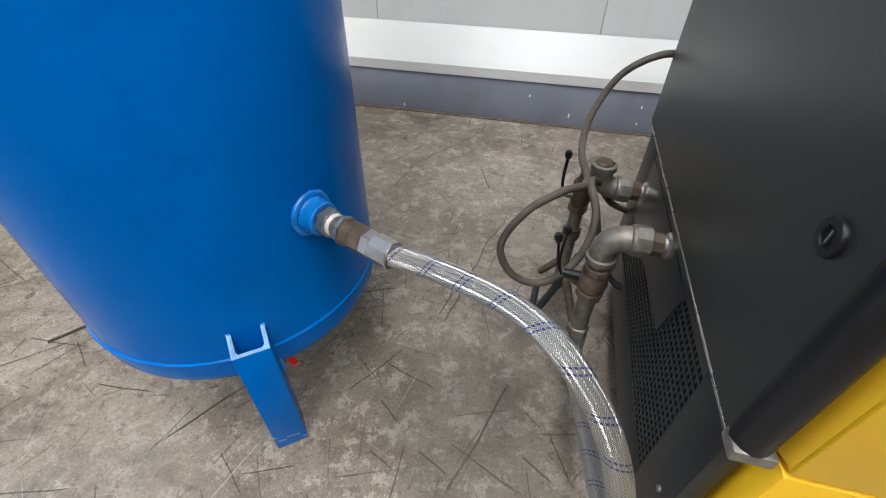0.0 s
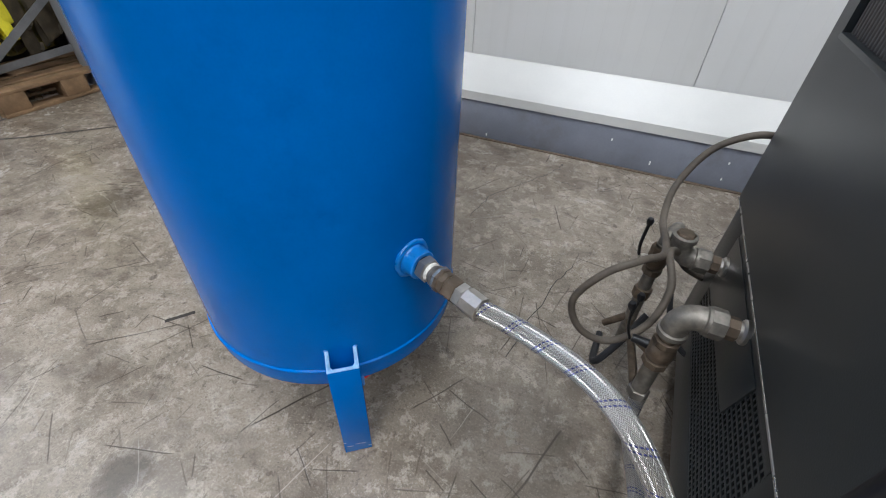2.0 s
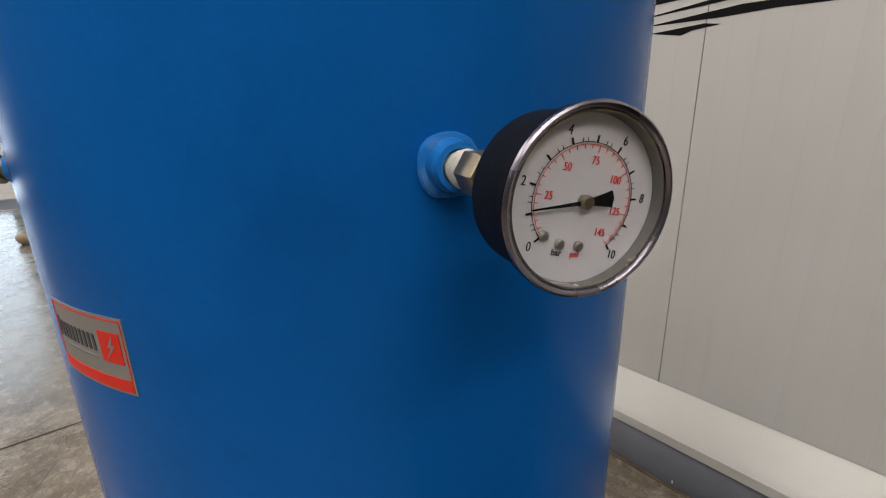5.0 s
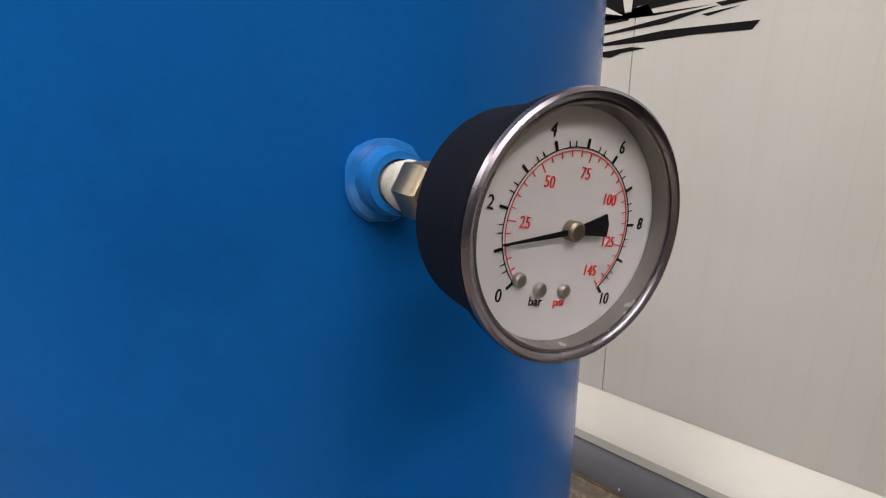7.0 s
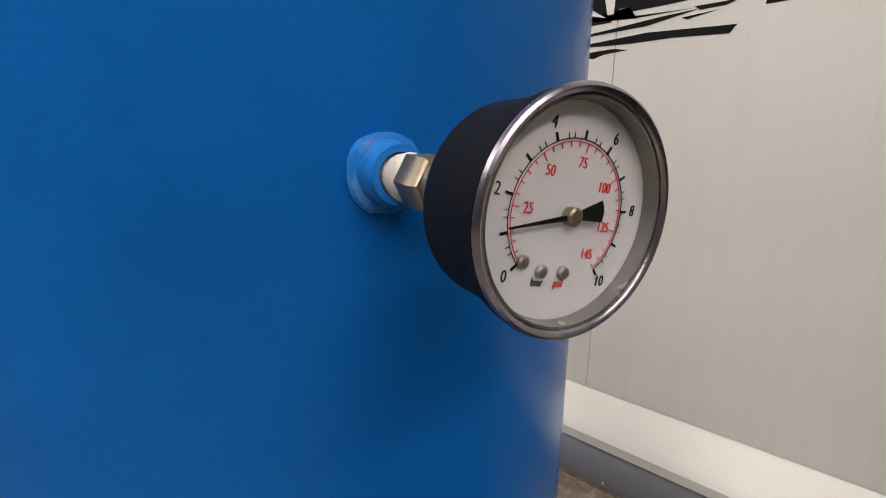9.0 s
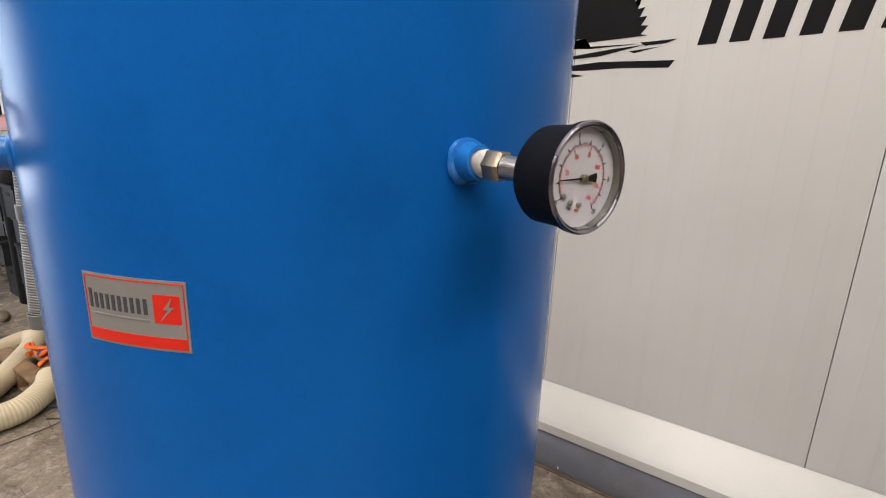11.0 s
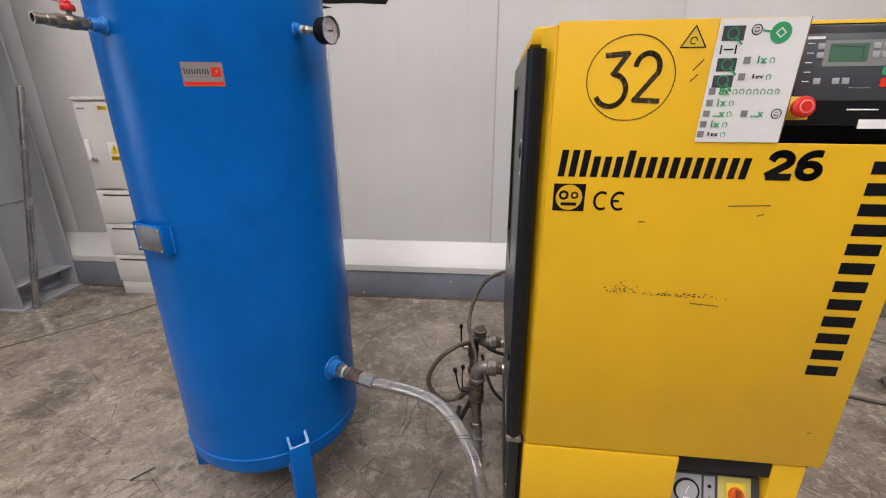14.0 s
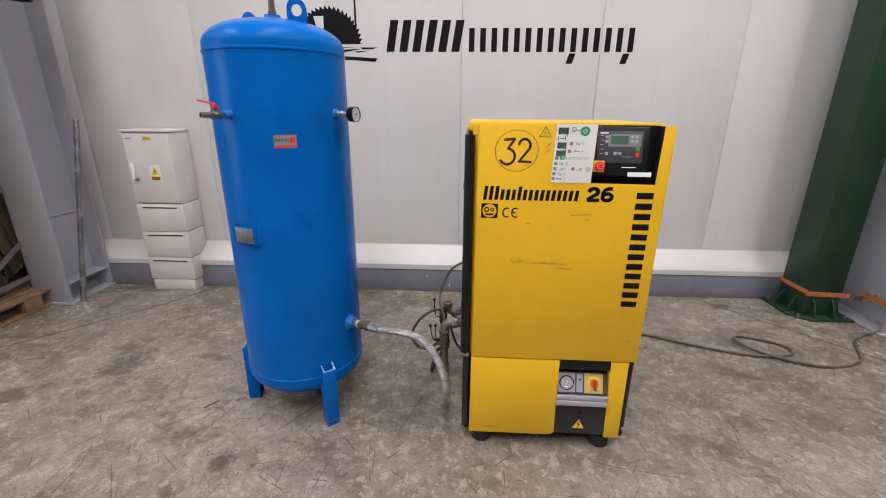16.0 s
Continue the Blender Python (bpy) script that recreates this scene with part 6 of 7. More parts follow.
part("letter_bar", bars([(-0.475, 2.18, -0.460, 2.60)], WYf), M_BLKPRINT, sg)

# ---- rack, slings, ducts and clutter along the wall ----


def rack_post(parent, x, y, h=3.05):
    bm = bmesh.new()
    quad_box(bm, (x - 0.035, y - 0.003, 0), (x + 0.035, y, h))
    quad_box(bm, (x + 0.032, y, 0), (x + 0.035, y + 0.055, h))
    quad_box(bm, (x - 0.035, y, 0), (x - 0.032, y + 0.055, h))
    p = part("post", bm, M_RACK, parent, "galvanised perforated post")
    # holes are small dark patches, their shade painted on the post
    bm = bmesh.new()
    for i in range(int(h / 0.05)):
        for s in (-0.016, 0.016):
            quad_box(bm, (x + s - 0.006, y - 0.0042, 0.05 + i * 0.05), (x + s + 0.006, y - 0.0032, 0.064 + i * 0.05))
        quad_box(bm, (x + 0.0352, y + 0.02, 0.05 + i * 0.05), (x + 0.0362, y + 0.034, 0.064 + i * 0.05))
    tagged(part("post_holes", bm, M_DARKHOLE, p), kind="stuff")
    part("foot_plate", box((x - 0.05, y - 0.02, 0), (x + 0.05, y + 0.08, 0.005)), M_RACK, p)


rack = thing("pallet_rack", "galvanised pallet rack with orange-red beams, loaded with machine parts", "storage rack")
RY0, RY1 = 1.17, 2.16
for x in (-3.13, -6.25, -9.6):
    rack_post(rack, x, RY0)
    rack_post(rack, x, RY1)
for z in (1.60, 2.42):
    for y in (RY0 - 0.008, RY1):
        for x0, x1 in ((-6.22, -3.16), (-9.57, -6.28)):
            part("beam", box((x0, y, z), (x1, y + 0.045, z + 0.095), 0.005), M_BEAM, rack, "orange-red beam")
    for x0, x1 in ((-6.22, -3.16), (-9.57, -6.28)):
        part("shelf_board", box((x0, RY0 + 0.04, z + 0.096), (x1, RY1, z + 0.118), 0.002), M_WOOD, rack, "grey-brown shelf board")
for (y0, z0), (y1, z1) in (((1.2, 1.36), (2.14, 1.86)), ((1.2, 1.24), (2.14, 0.78)), ((1.2, 0.14), (2.14, 0.74)), ((1.2, 0.20), (2.14, 0.26)), ((1.2, 2.55), (2.14, 2.0)), ((1.2, 1.40), (2.14, 1.42))):
    d = Vector((0, y1 - y0, z1 - z0))
    part("brace", box((-0.020, -0.003, 0), (0.020, 0.003, d.length)), M_RACK, rack, m=axis_matrix((-3.13, y0, z0), d, (1, 0, 0)) @ pose(0, 0, 0, 0, 0, 0))


def sling(y, x, z1, z0, w, material, label, seed, folds=4):
    """A flat webbing sling hung in folds."""
    rn = random.Random(seed)
    t = thing("lifting_sling", label, "sling", group="slings hung on the rack")
    for k in range(folds):
        yy, xx = y + rn.uniform(-0.5, 0.5) * w * 0.55, x + rn.uniform(-0.05, 0.05)
        pts = []
        lo = z0 + rn.uniform(0, 0.14)
        for i in range(9):
            f = i / 8
            pts.append((xx + 0.015 * math.sin(5 * f + k), yy + 0.10 * f * (1 if seed % 2 else 0.6) + 0.014 * math.sin(7 * f + 2 * k), z1 - (z1 - lo) * f))
        pts.append((xx - 0.05, yy + 0.10, lo + 0.03))
        part("strap", sweep(spline(pts, 4), w * rn.uniform(0.26, 0.42), 8, 0.14, up=(1, 0.25, 0)), material, t)
    return t


for i, (y, x) in enumerate(((1.36, -3.22), (1.40, -3.28), (1.43, -3.20))):
    sling(y, x, 1.47 - 0.02 * i, 0.30, 0.10, M_YSLING, "bright yellow webbing lifting sling hung in folds", 11 + 2 * i, 5)
M_OLIVE = surface("olive_brown_webbing", (0.14, 0.115, 0.03), 0.8, var=0.35, scale=12, grain=200, bumpy=0.6, dirt=(0.05, 0.04, 0.02), dirt_amt=0.6, dirt_scale=6)
for i, (y, x, mt) in enumerate(((1.27, -3.35, M_OLIVE), (1.52, -3.30, M_OLIVE), (1.58, -3.24, M_DSLING), (1.66, -3.32, M_OLIVE), (1.72, -3.22, M_DSLING), (1.80, -3.28, M_DSLING), (1.88, -3.24, M_DSLING), (1.97, -3.30, M_DSLING), (2.05, -3.24, M_DSLING))):
    sling(y, x, 1.50, 0.16 + 0.03 * (i % 3), 0.13, mt, "dirty brown webbing lifting sling hung in folds", 30 + i, 4)
sk = thing("shackle", "steel bow shackle hanging from the rack", "shackle", pose(-3.12, 1.93, 1.36))
part("bow", sweep(spline([(0, -0.03, -0.04), (0, -0.035, 0.0), (0, 0, 0.045), (0, 0.035, 0.0), (0, 0.03, -0.04)], 6), 0.010, 10), M_POLE, sk)
part("pin", rod((0, -0.05, -0.04), (0, 0.05, -0.04), 0.009, 0.009, 10), M_POLE, sk)


def duct(x, y, z0, z1, r, label, bands=(), lean=(0, 0), material=M_DUCT):
    t = thing("flexible_duct", label, "duct", group="silver extraction ducts")
    pts = [(x + lean[0] * f + 0.012 * math.sin(6 * f), y + lean[1] * f, z0 + (z1 - z0) * f) for f in [i / 24 for i in range(25)]]
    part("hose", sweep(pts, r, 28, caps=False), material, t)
    for zb in (z0 + 0.04,) + tuple(bands):
        f = (zb - z0) / (z1 - z0)
        part("clamp_band", lathe([(r + 0.004, -0.045), (r + 0.007, -0.043), (r + 0.007, 0.043), (r + 0.004, 0.045)], pose(x + lean[0] * f + 0.012 * math.sin(6 * f), y + lean[1] * f, zb), 28, caps=False), M_RACK, t, "galvanised clamp band")
    # duct mouth lined near-black for the shade inside
    part("mouth", lathe([(r + 0.003, -0.002), (r - 0.012, 0.0), (r - 0.014, 0.06), (0, 0.062)], pose(x, y, z0), 28, caps=False), M_DARKHOLE, t)
    return t


duct(-3.35, 1.04, 0.45, 3.05, 0.105, "silver flexible extraction duct with clamp bands, hanging at the rack", (1.14,), (0.0, 0.12))
duct(-6.30, 0.98, 0.47, 3.05, 0.185, "wide silver flexible extraction duct hanging at the rack", (), (-0.15, 0.10), M_DUCTWIDE)
duct(-3.28, 1.60, 1.80, 3.05, 0.105, "silver flexible extraction duct hanging in the rack", (), (-0.05, -0.04))
duct(-2.577, 1.474, 2.124, 6.6, 0.077, "silver flexible duct hanging from the roof by the grey column", (), (0.0, 0.0))
duct(-2.515, 1.702, 2.232, 6.6, 0.075, "silver flexible duct hanging from the roof before the grey column", (), (0.0, 0.0))
dd = thing("flexible_duct", "narrow silver flexible duct lying slantwise on the rack", "duct", group="silver extraction ducts")
part("hose", sweep(spline([(-3.30, 1.18, 2.16), (-3.22, 1.32, 1.92), (-3.16, 1.52, 1.63)], 10), 0.06, 20), M_DUCT, dd)
# near-black lining paints the shaded inside of the slanted duct
part("mouth", lathe([(0.06, 0), (0.052, 0.003), (0.05, -0.05), (0, -0.052)], axis_matrix((-3.16, 1.52, 1.63), (0.06, 0.2, -0.29)), 20, caps=False), M_DARKHOLE, dd)

# pallet with slings, hoses on the floor


def pallet(x, y, rz, label):
    p = thing("pallet", label, "pallet", pose(x, y, 0, 0, 0, rz))
    for i in range(5):
        part("top_board", box((-0.40, -0.30 + i * 0.13, 0.115), (0.40, -0.30 + i * 0.13 + 0.095, 0.135), 0.003), M_WOOD, p)
    for yy in (-0.30, -0.04, 0.22):
        for xx in (-0.40, -0.07, 0.26):
            part("block", box((xx, yy, 0.02), (xx + 0.14, yy + 0.095, 0.115), 0.003), M_WOOD, p)
        part("bottom_board", box((-0.40, yy, 0.0), (0.40, yy + 0.095, 0.02), 0.002), M_WOOD, p)
    return p


pallet(-3.62, 1.16, 4, "raw wooden pallet under the hanging ducts")
pallet(-3.30, 1.66, 88, "raw wooden pallet under the rack")
rnd = random.Random(3)
for k, mt in enumerate((M_ORANGEROPE, M_ORANGEROPE, M_NAVY, M_ORANGEROPE)):
    pts = [(-3.55 + rnd.uniform(-0.14, 0.18), 1.05 + rnd.uniform(-0.12, 0.14), 0.155 + 0.02 * k + rnd.uniform(0, 0.05)) for _ in range(9)]
    solid("round_sling", sweep(spline(pts, 6), 0.016, 8, 0.6), mt, "orange and blue round sling in a heap on the pallet", "sling", group="slings on the pallet")
for k, (dy, mt) in enumerate(((0.0, M_OLIVE), (0.05, M_DSLING), (-0.04, M_CABLEBLK), (0.09, M_CABLEBLK))):
    pts = [(-3.30 + 0.02 * k, 1.05 + dy, 0.62), (-3.26, 1.06 + dy, 0.42), (-3.24, 1.10 + dy, 0.22), (-3.27, 1.16 + dy, 0.16), (-3.32, 1.12 + dy, 0.24), (-3.34, 1.08 + dy, 0.45)]
    solid("webbing_loop", sweep(spline(pts, 6), 0.015, 8, 0.25), mt, "olive and black webbing loop hanging from the duct", "sling", group="slings on the pallet")


def floor_hose(pts, r, material, label):
    t = thing("ribbed_hose", label, "hose")
    path = spline(pts, 14)
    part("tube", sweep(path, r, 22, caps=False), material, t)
    for a, b in ((path[0], path[1]), (path[-1], path[-2])):
        part("end_ring", lathe([(r * 1.02, -0.01), (r * 1.05, 0), (r * 0.85, 0.0), (r * 0.82, 0.07), (0, 0.07)], axis_matrix(a, b - a), 22, caps=False), M_WOOD, t, "brown hose end")
    return t


floor_hose([(-3.46, 0.36, 0.075), (-3.62, 0.48, 0.075), (-3.86, 0.68, 0.078), (-4.12, 0.90, 0.08), (-4.20, 1.05, 0.085), (-4.02, 1.06, 0.11), (-3.70, 0.88, 0.085), (-3.38, 0.66, 0.075), (-3.14, 0.62, 0.075), (-3.10, 0.78, 0.078), (-3.24, 0.93, 0.085), (-3.36, 0.99, 0.11)], 0.072, M_TAN, "cream ribbed plastic hose looped on the concrete floor")
for k, pts in enumerate(([(-5.15, 0.62, 0.02), (-4.9, 0.80, 0.03), (-5.0, 1.05, 0.03), (-5.3, 1.1, 0.02), (-5.2, 0.85, 0.04), (-4.7, 0.9, 0.03), (-4.5, 1.05, 0.02)], [(-4.9, 0.72, 0.02), (-4.6, 0.95, 0.03), (-4.45, 1.1, 0.02)], [(-3.32, 0.30, 0.01), (-3.55, 0.42, 0.012), (-3.75, 0.60, 0.012)])):
    solid("webbing_strap", sweep(spline(pts, 8), 0.022, 8, 0.25), M_DSLING if k < 2 else M_STRAP, "dark worn webbing strap lying on the floor", "strap")
for k in range(4):
    rn = random.Random(60 + k)
    pts = [(-6.2 - 0.35 * i + rn.uniform(-0.15, 0.15), 0.75 + rn.uniform(-0.28, 0.28), 0.012 + 0.01 * k) for i in range(6)]
    solid("cable", sweep(spline(pts, 8), 0.010, 8), M_CABLEBLK if k % 2 == 0 else M_CABLE, "dark extension cable tangled on the floor", "cable")
solid("cable", sweep(spline([(-3.10, 1.26, 0.34), (-3.06, 1.24, 0.18), (-3.02, 1.12, 0.03), (-3.12, 0.96, 0.012), (-3.4, 0.72, 0.012), (-3.75, 0.52, 0.012)], 10), 0.009, 10), M_CABLEBLUE, "blue-grey cable running along the floor", "cable")
solid("cable", sweep(spline([(-3.09, 1.22, 1.33), (-3.07, 1.14, 1.2), (-3.07, 1.12, 0.9), (-3.07, 1.15, 0.76)], 8), 0.011, 10), M_CABLEBLK, "black cable to the red plug", "cable")
solid("cable", sweep(spline([(-3.09, 1.24, 1.34), (-3.06, 1.34, 1.22), (-3.06, 1.30, 1.0), (-3.07, 1.28, 0.82)], 8), 0.011, 10), M_CABLEBLK, "black cable to the red plug", "cable")
solid("cable", sweep(spline([(-3.08, 1.24, 1.33), (-3.04, 1.40, 1.15), (-3.04, 1.44, 0.90), (-3.05, 1.30, 0.84), (-3.05, 1.18, 0.92), (-3.06, 1.16, 1.2)], 8), 0.008, 10), M_CABLEBLK, "black cable looped at the rack post", "cable")
solid("cable", sweep(spline([(-3.07, 1.28, 0.70), (-3.06, 1.30, 0.55), (-3.07, 1.32, 0.44)], 8), 0.010, 10), M_CABLEBLUE, "blue-grey cable below the red plug", "cable")
jb = thing("junction_box", "grey plastic junction box on the rack post", "junction box", pose(-3.09, 1.19, 1.36))
part("box", box((-0.02, -0.04, -0.05), (0.02, 0.04, 0.05), 0.006), M_PANELGREY, jb)


def plug(x, y, z, rx, label):
    p = thing("power_plug", label, "plug", pose(x, y, z, rx, 0, 0), group="plugs at the rack post")
    part("gland", lathe([(0.016, 0.05), (0.020, 0.035), (0.022, 0.01), (0.028, 0.0)], None, 16), M_WHITE, p)
    part("sleeve", lathe([(0.028, 0.0), (0.033, -0.01), (0.033, -0.045), (0.036, -0.05)], None, 20), M_PANELGREY, p, "grey sleeve")
    part("collar", lathe([(0.036, -0.05), (0.037, -0.052), (0.037, -0.095), (0.030, -0.095), (0.030, -0.06), (0, -0.06)], None, 20), M_RED, p, "red collar")
    return p


plug(-3.06, 1.14, 0.74, 6, "red and white three-phase plug hanging on its cable")
plug(-3.06, 1.28, 0.80, -4, "red and white three-phase plug hanging on its cable")
plug(-3.09, 1.08, 0.76, 3, "red and white three-phase plug hanging on its cable")
cs = thing("power_socket", "white three-phase socket box with a red flap", "socket", pose(-3.07, 1.33, 0.36, 14, 0, 0))
part("housing", box((-0.03, -0.05, -0.045), (0.03, 0.05, 0.065), 0.012), M_WHITE, cs)
part("flap", lathe([(0.034, 0), (0.036, -0.03), (0.02, -0.035), (0, -0.036)], pose(0, 0, -0.045), 18), M_RED, cs, "red flap")


def motor(x, y, z, s, rz, material, label):
    t = thing("electric_motor", label, "motor", pose(x, y, z, 0, 0, rz), group="machine parts on the rack")
    prof = []
    for i in range(10):
        prof += [(0.105 * s, (0.02 + i * 0.022) * s), (0.105 * s, (0.032 + i * 0.022) * s), (0.095 * s, (0.034 + i * 0.022) * s), (0.095 * s, (0.040 + i * 0.022) * s)]
    part("finned_body", lathe([(0.06 * s, 0)] + prof + [(0.08 * s, 0.27 * s), (0.0, 0.28 * s)], pose(0, 0, 0.12 * s, 0, 90, 0), 20), material, t)
    part("shaft", rod((0, 0, 0.12 * s), (-0.07 * s, 0, 0.12 * s), 0.014 * s, 0.014 * s, 12), M_POLE, t)
    part("mount", box((0.03 * s, -0.09 * s, 0), (0.23 * s, 0.09 * s, 0.03 * s), 0.004), material, t)
    part("terminal_box", box((0.09 * s, -0.05 * s, 0.21 * s), (0.19 * s, 0.05 * s, 0.27 * s), 0.006), material, t)
    return t


def canister(x, y, z, s, material, label):
    t = thing("canister", label, "canister", pose(x, y, z, 0, 0, (x * 97) % 360), group="machine parts on the rack")
    part("body", lathe([(0.07 * s, 0), (0.08 * s, 0.01 * s), (0.08 * s, 0.18 * s), (0.05 * s, 0.22 * s), (0.025 * s, 0.23 * s), (0.025 * s, 0.25 * s)], None, 18), material, t)
    part("cap", lathe([(0.03 * s, 0.25 * s), (0.03 * s, 0.28 * s), (0, 0.285 * s)], None, 14), M_BLACK, t)
    part("grip", sweep(spline([(0.05 * s, 0, 0.215 * s), (0.085 * s, 0, 0.24 * s), (0.09 * s, 0, 0.15 * s), (0.07 * s, 0, 0.11 * s)], 5), 0.010 * s, 8), material, t)
    return t


rnd = random.Random(21)
SH = 1.718
for i in range(2, 26):
    x, y = -3.35 - i * 0.235 + rnd.uniform(-0.05, 0.05), rnd.choice((1.38, 1.62, 1.9)) + rnd.uniform(-0.06, 0.06)
    if abs(x + 6.45) < 0.15:
        continue
    q = rnd.random()
    if q < 0.5:
        motor(x, y, SH, rnd.uniform(0.85, 1.35), rnd.uniform(0, 360), rnd.choice((M_MISC, M_NAVY, M_MISC, M_PANELGREY)), "dusty electric motor lying on the rack shelf")
    else:
        canister(x, y, SH, rnd.uniform(1.0, 1.6), rnd.choice((M_WHITE, M_FOILBAG, M_MISC)), "grubby plastic canister on the rack shelf")
for i in range(16):
    x, y = -3.4 - i * 0.36 + rnd.uniform(-0.05, 0.05), rnd.choice((1.4, 1.8)) + rnd.uniform(-0.05, 0.05)
    motor(x, y, 2.538, rnd.uniform(0.9, 1.4), rnd.uniform(0, 360), rnd.choice((M_MISC, M_NAVY, M_BIN)), "dusty electric motor lying on the rack shelf")


def crate(x, y, z, w, d, h, rz, material, label):
    t = thing("crate", label, "crate", pose(x, y, z, 0, 0, rz), group="crates under the rack")
    e = 0.012
    bm = bmesh.new()
    quad_box(bm, (-w / 2, -d / 2, 0), (w / 2, d / 2, e))
    for lo, hi in (((-w / 2, -d / 2, e), (w / 2, -d / 2 + e, h)), ((-w / 2, d / 2 - e, e), (w / 2, d / 2, h)), ((-w / 2, -d / 2 + e, e), (-w / 2 + e, d / 2 - e, h)), ((w / 2 - e, -d / 2 + e, e), (w / 2, d / 2 - e, h))):
        quad_box(bm, lo, hi)
    part("shell", bm, material, t)
    part("rim", box((-w / 2 - 0.008, -d / 2 - 0.008, h - 0.03), (w / 2 + 0.008, -d / 2, h), 0.003), material, t)
    part("rim", box((w / 2, -d / 2, h - 0.03), (w / 2 + 0.008, d / 2, h), 0.003), material, t)
    # grip slot is a dark patch with its shade painted
    part("grip_slot", box((-0.05, -d / 2 - 0.002, h * 0.68), (0.05, -d / 2, h * 0.78)), M_DARKHOLE, t)
    part("content", box((-w / 2 + e, -d / 2 + e, e), (w / 2 - e, d / 2 - e, h * 0.85), 0.02), M_MISC, t)
    return t


for i in range(9):
    z = 0.0
    x = -3.85 - i * 0.62
    for k in range(rnd.choice((3, 4))):
        h = rnd.uniform(0.30, 0.42)
        crate(x + rnd.uniform(-0.03, 0.03), 1.72 + rnd.uniform(-0.05, 0.05), z, 0.52, 0.5, h, rnd.uniform(-4, 4), rnd.choice((M_CRATE, M_CRATE, M_MISC)), "black plastic crate of scrap parts stacked under the rack")
        z += h
for x, y, mt in ((-4.75, 1.42, M_CRATE), (-5.5, 1.36, M_CRATE)):
    t = thing("gas_bottle", "tall dark cylinder standing under the rack shelf", "cylinder", pose(x, y, 0), group="cylinders under the rack")
    part("bottle", lathe([(0.09, 0), (0.10, 0.02), (0.10, 1.15), (0.07, 1.27), (0.03, 1.31), (0.03, 1.36)], None, 20), mt, t)
    part("cap", lathe([(0.035, 1.33), (0.04, 1.36), (0.035, 1.44), (0, 1.45)], None, 14), M_CRATE, t)
for x, z, n in ((-4.05, 0.0, 4), (-4.45, 0.0, 3), (-5.10, 0.0, 4), (-5.85, 0.0, 2)):
    for k in range(n):
        h = 0.24 + 0.05 * ((k * 7 + n) % 3)
        crate(x + 0.03 * math.sin(5 * k + x), 1.44 + 0.03 * math.cos(3 * k + x), z, 0.36, 0.34, h, 6 * math.sin(9 * k + x), M_MISC if (k + n) % 3 == 0 else M_CRATE, "black plastic crate of scrap parts stacked under the rack")
        z += h
    canister(x, 1.42, z, 1.3, M_MISC if n == 4 else M_PANELGREY, "grubby plastic canister on a stack of crates")
for (y0, z0), (y1, z1) in (((1.2, 1.24), (2.14, 0.78)), ((1.2, 0.20), (2.14, 0.74)), ((1.2, 1.40), (2.14, 1.42))):
    d = Vector((0, y1 - y0, z1 - z0))
    part("brace", box((-0.020, -0.003, 0), (0.020, 0.003, d.length)), M_RACK, rack, m=axis_matrix((-6.25, y0, z0), d, (1, 0, 0)))

# extraction hood hoses, bin and box near the gate
hd = thing("hose_header", "white sheet hood holding tan ribbed hoses", "hood")
part("hood", plate([(-0.32, 0.0), (0.32, 0.0), (0.38, 0.25), (-0.38, 0.25)], -0.25, 0.25, 0.01), M_FOILBAG, hd, m=pose(-9.5, 0.78, 2.98, 0, 0, 80))
part("stay", rod((-9.5, 0.95, 3.1), (-9.5, 1.30, 3.0), 0.02, 0.02, 10), M_RACK, hd)
for k, (y, x0) in enumerate(((0.52, -9.3), (0.72, -9.45), (0.88, -9.6), (1.02, -9.4))):
    floor_hose([(x0, y, 3.0), (x0 + 0.04, y + 0.02, 2.2), (x0 + 0.02, y + 0.05, 1.3), (x0 + 0.02, y + 0.02, 0.55), (x0 + 0.25, y - 0.12, 0.16), (x0 + 0.7, y - 0.45 - 0.1 * k, 0.09 + 0.05 * (k % 2)), (x0 + 0.45, y - 0.85, 0.09), (x0 + 0.05, y - 0.75, 0.10), (x0 + 0.1, y - 0.35, 0.12)], 0.085, M_TANFAR, "dusty tan ribbed hose hanging to a coil on the floor")
wb = thing("wheeled_bin", "dark green plastic wheeled bin by the gate", "bin", pose(-10.75, 0.22, 0))
part("tub", lathe([(0.24, 0.06), (0.33, 0.80), (0.34, 0.82)], pose(0, 0, 0, 0, 0, 45), 4), M_BIN, wb)
part("lid", box((-0.28, -0.28, 0.82), (0.28, 0.28, 0.87), 0.015), M_BIN, wb)
for s in (-0.2, 0.2):
    part("wheel", lathe([(0.09, -0.025), (0.10, -0.02), (0.10, 0.02), (0.09, 0.025)], pose(-0.2, s, 0.10, 90, 0, 0), 18), M_RUBBER, wb)
cb = thing("cardboard_box", "tall brown cardboard box with film rolls on top", "box", pose(-11.6, -0.02, 0, 0, 0, 8))
part("carton", box((-0.35, -0.35, 0), (0.35, 0.35, 1.15), 0.01), M_CARD, cb)
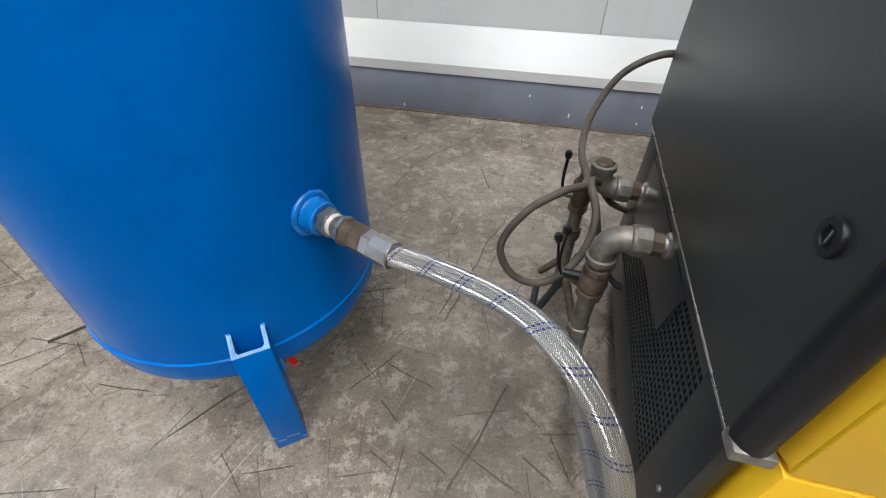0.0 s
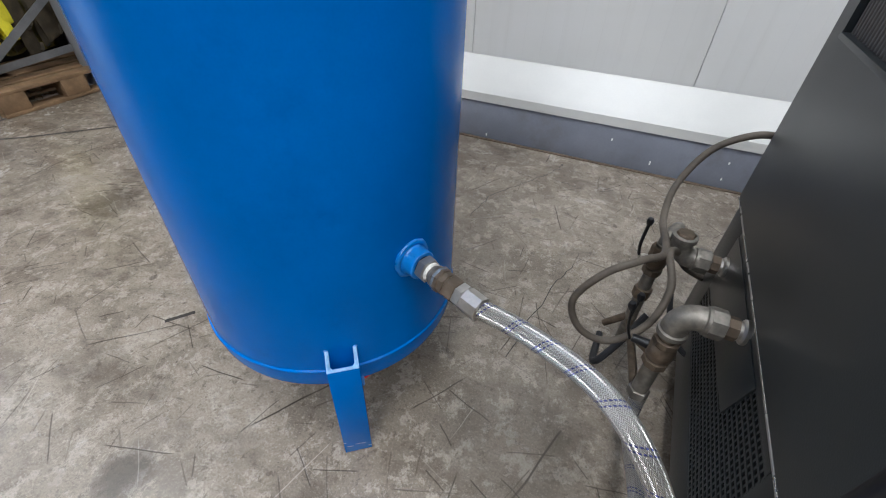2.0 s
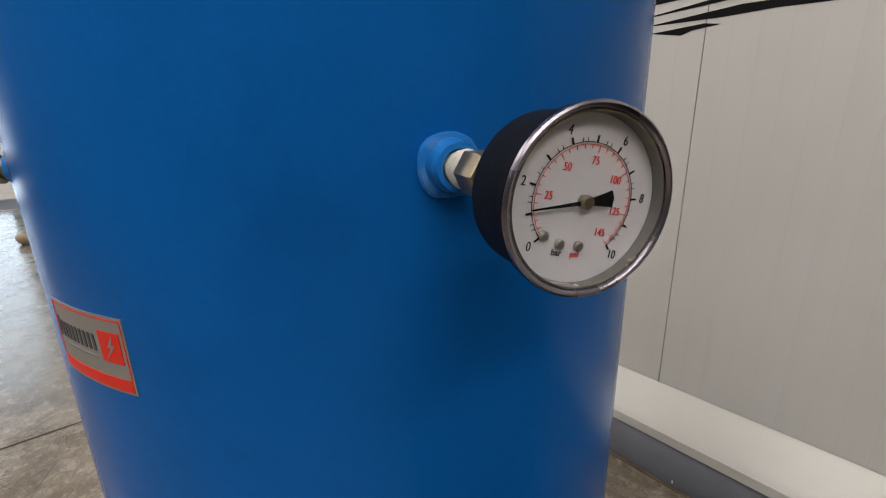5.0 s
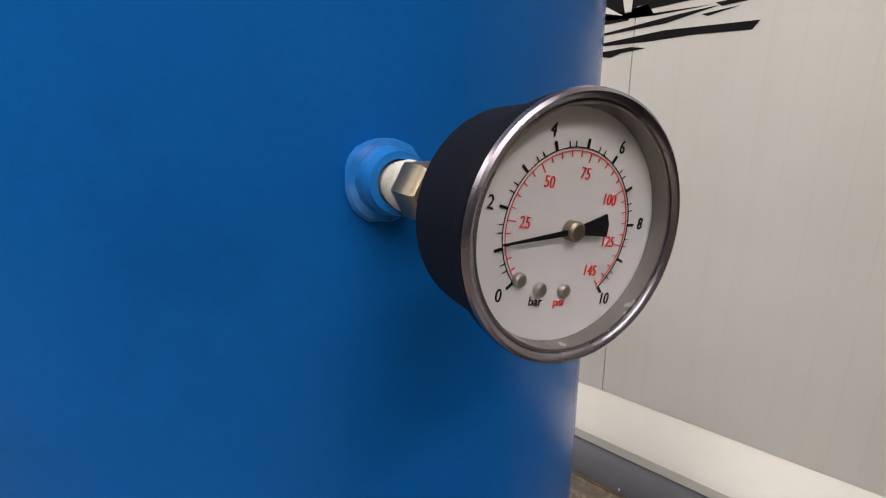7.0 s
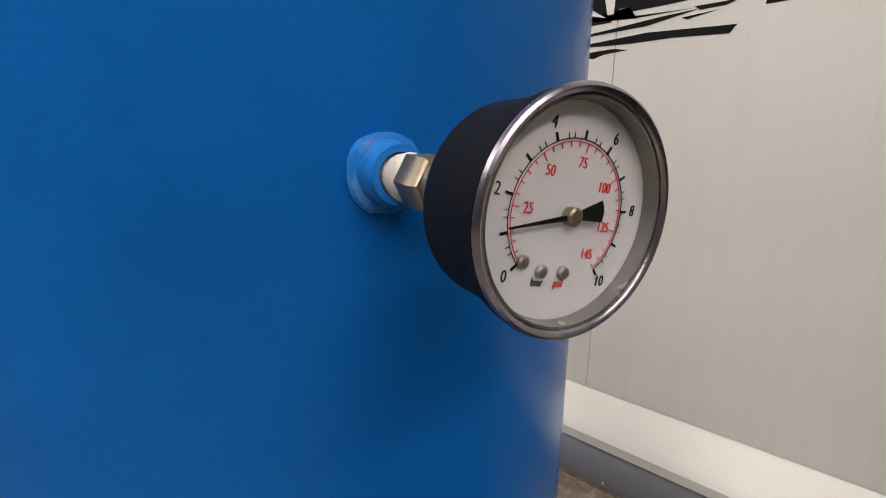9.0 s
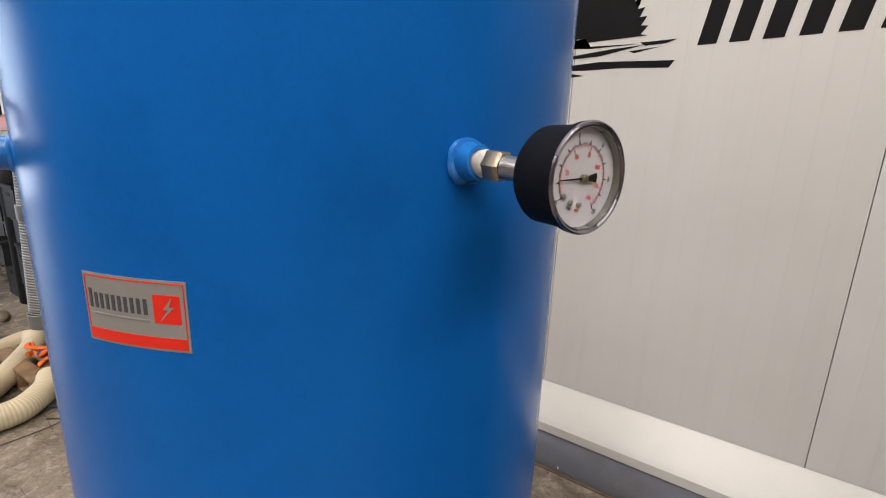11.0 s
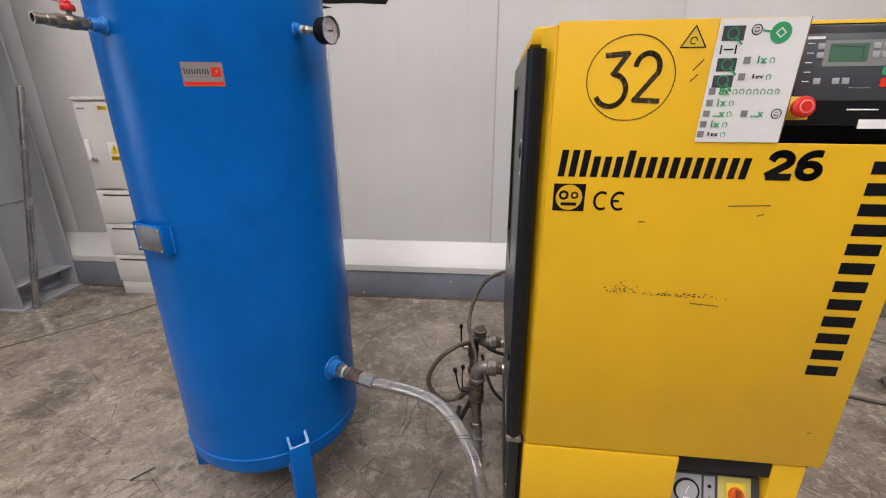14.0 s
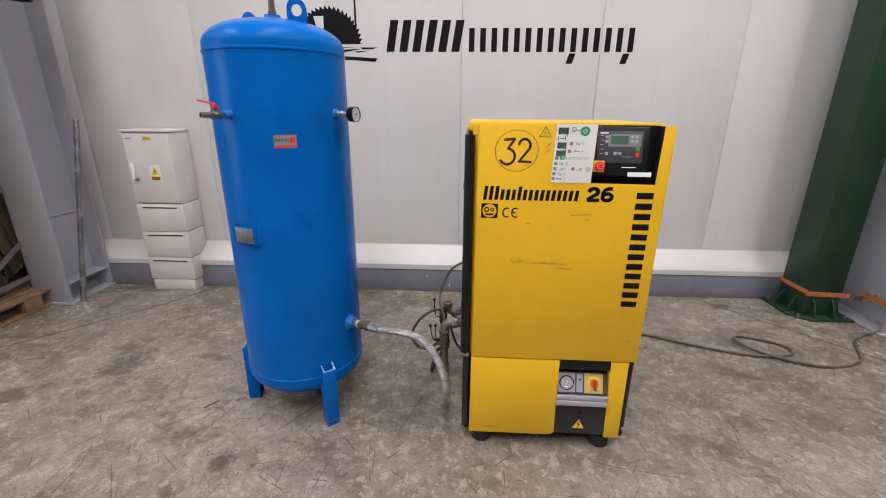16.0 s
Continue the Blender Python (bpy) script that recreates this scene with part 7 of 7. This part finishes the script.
part("flap", box((-0.35, -0.50, 1.10), (0.35, -0.35, 1.108)), M_CARD, cb)
solid("film_roll", lathe([(0.0, -0.55), (0.14, -0.55), (0.17, -0.50), (0.18, 0.0), (0.17, 0.5), (0.14, 0.55), (0, 0.55)], pose(-11.6, 0.0, 1.33, 90, 0, 70), 22), M_FOILBAG, "crumpled roll of clear plastic film on the box", "film roll")

# trees beyond the gate
def tree(x, y, h, seed):
    rn = random.Random(seed)
    t = thing("tree", "leafy green deciduous tree outside the open gate", "tree", pose(x, y, -0.02), group="trees beyond the gate")
    part("trunk", sweep(spline([(0, 0, 0), (0.1, 0.05, h * 0.3), (-0.05, 0.1, h * 0.6), (0.05, 0, h * 0.9)], 6), lambda f: 0.22 * (1 - 0.8 * f), 10), M_BARK, t)
    bm = bmesh.new()
    for c in range(70):
        a, rr = rn.uniform(0, 6.28), h * 0.30 * math.sqrt(rn.random())
        cz = h * rn.uniform(0.30, 1.0)
        rr *= 1.25 - cz / h * 0.7
        cx_, cy_ = rr * math.cos(a), rr * math.sin(a)
        for k in range(42):
            p = Vector((cx_ + rn.gauss(0, h * 0.06), cy_ + rn.gauss(0, h * 0.06), cz + rn.gauss(0, h * 0.045)))
            e1 = Vector((rn.gauss(0, 1), rn.gauss(0, 1), rn.gauss(0, 1))).normalized() * rn.uniform(0.12, 0.26)
            e2 = e1.orthogonal().normalized() * rn.uniform(0.07, 0.14)
            bm.faces.new([bm.verts.new(p + q) for q in (e1, e2, -e1, -e2)])
    tagged(part("crown", bm, M_FOLIAGE, t, "loose leafy crown"), kind="stuff")
    for k in range(5):
        a = k * 1.3
        part("limb", sweep(spline([(0, 0, h * (0.3 + 0.09 * k)), (0.5 * math.cos(a), 0.5 * math.sin(a), h * (0.42 + 0.09 * k)), (1.1 * math.cos(a), 1.1 * math.sin(a), h * (0.5 + 0.09 * k))], 4), lambda f: 0.08 * (1 - 0.8 * f), 6), M_BARK, t)


for i in range(7):
    tree(-27 - 2.0 * (i % 3), -9.5 + 2.2 * i, 7.5 + 1.2 * (i % 4), 100 + i)
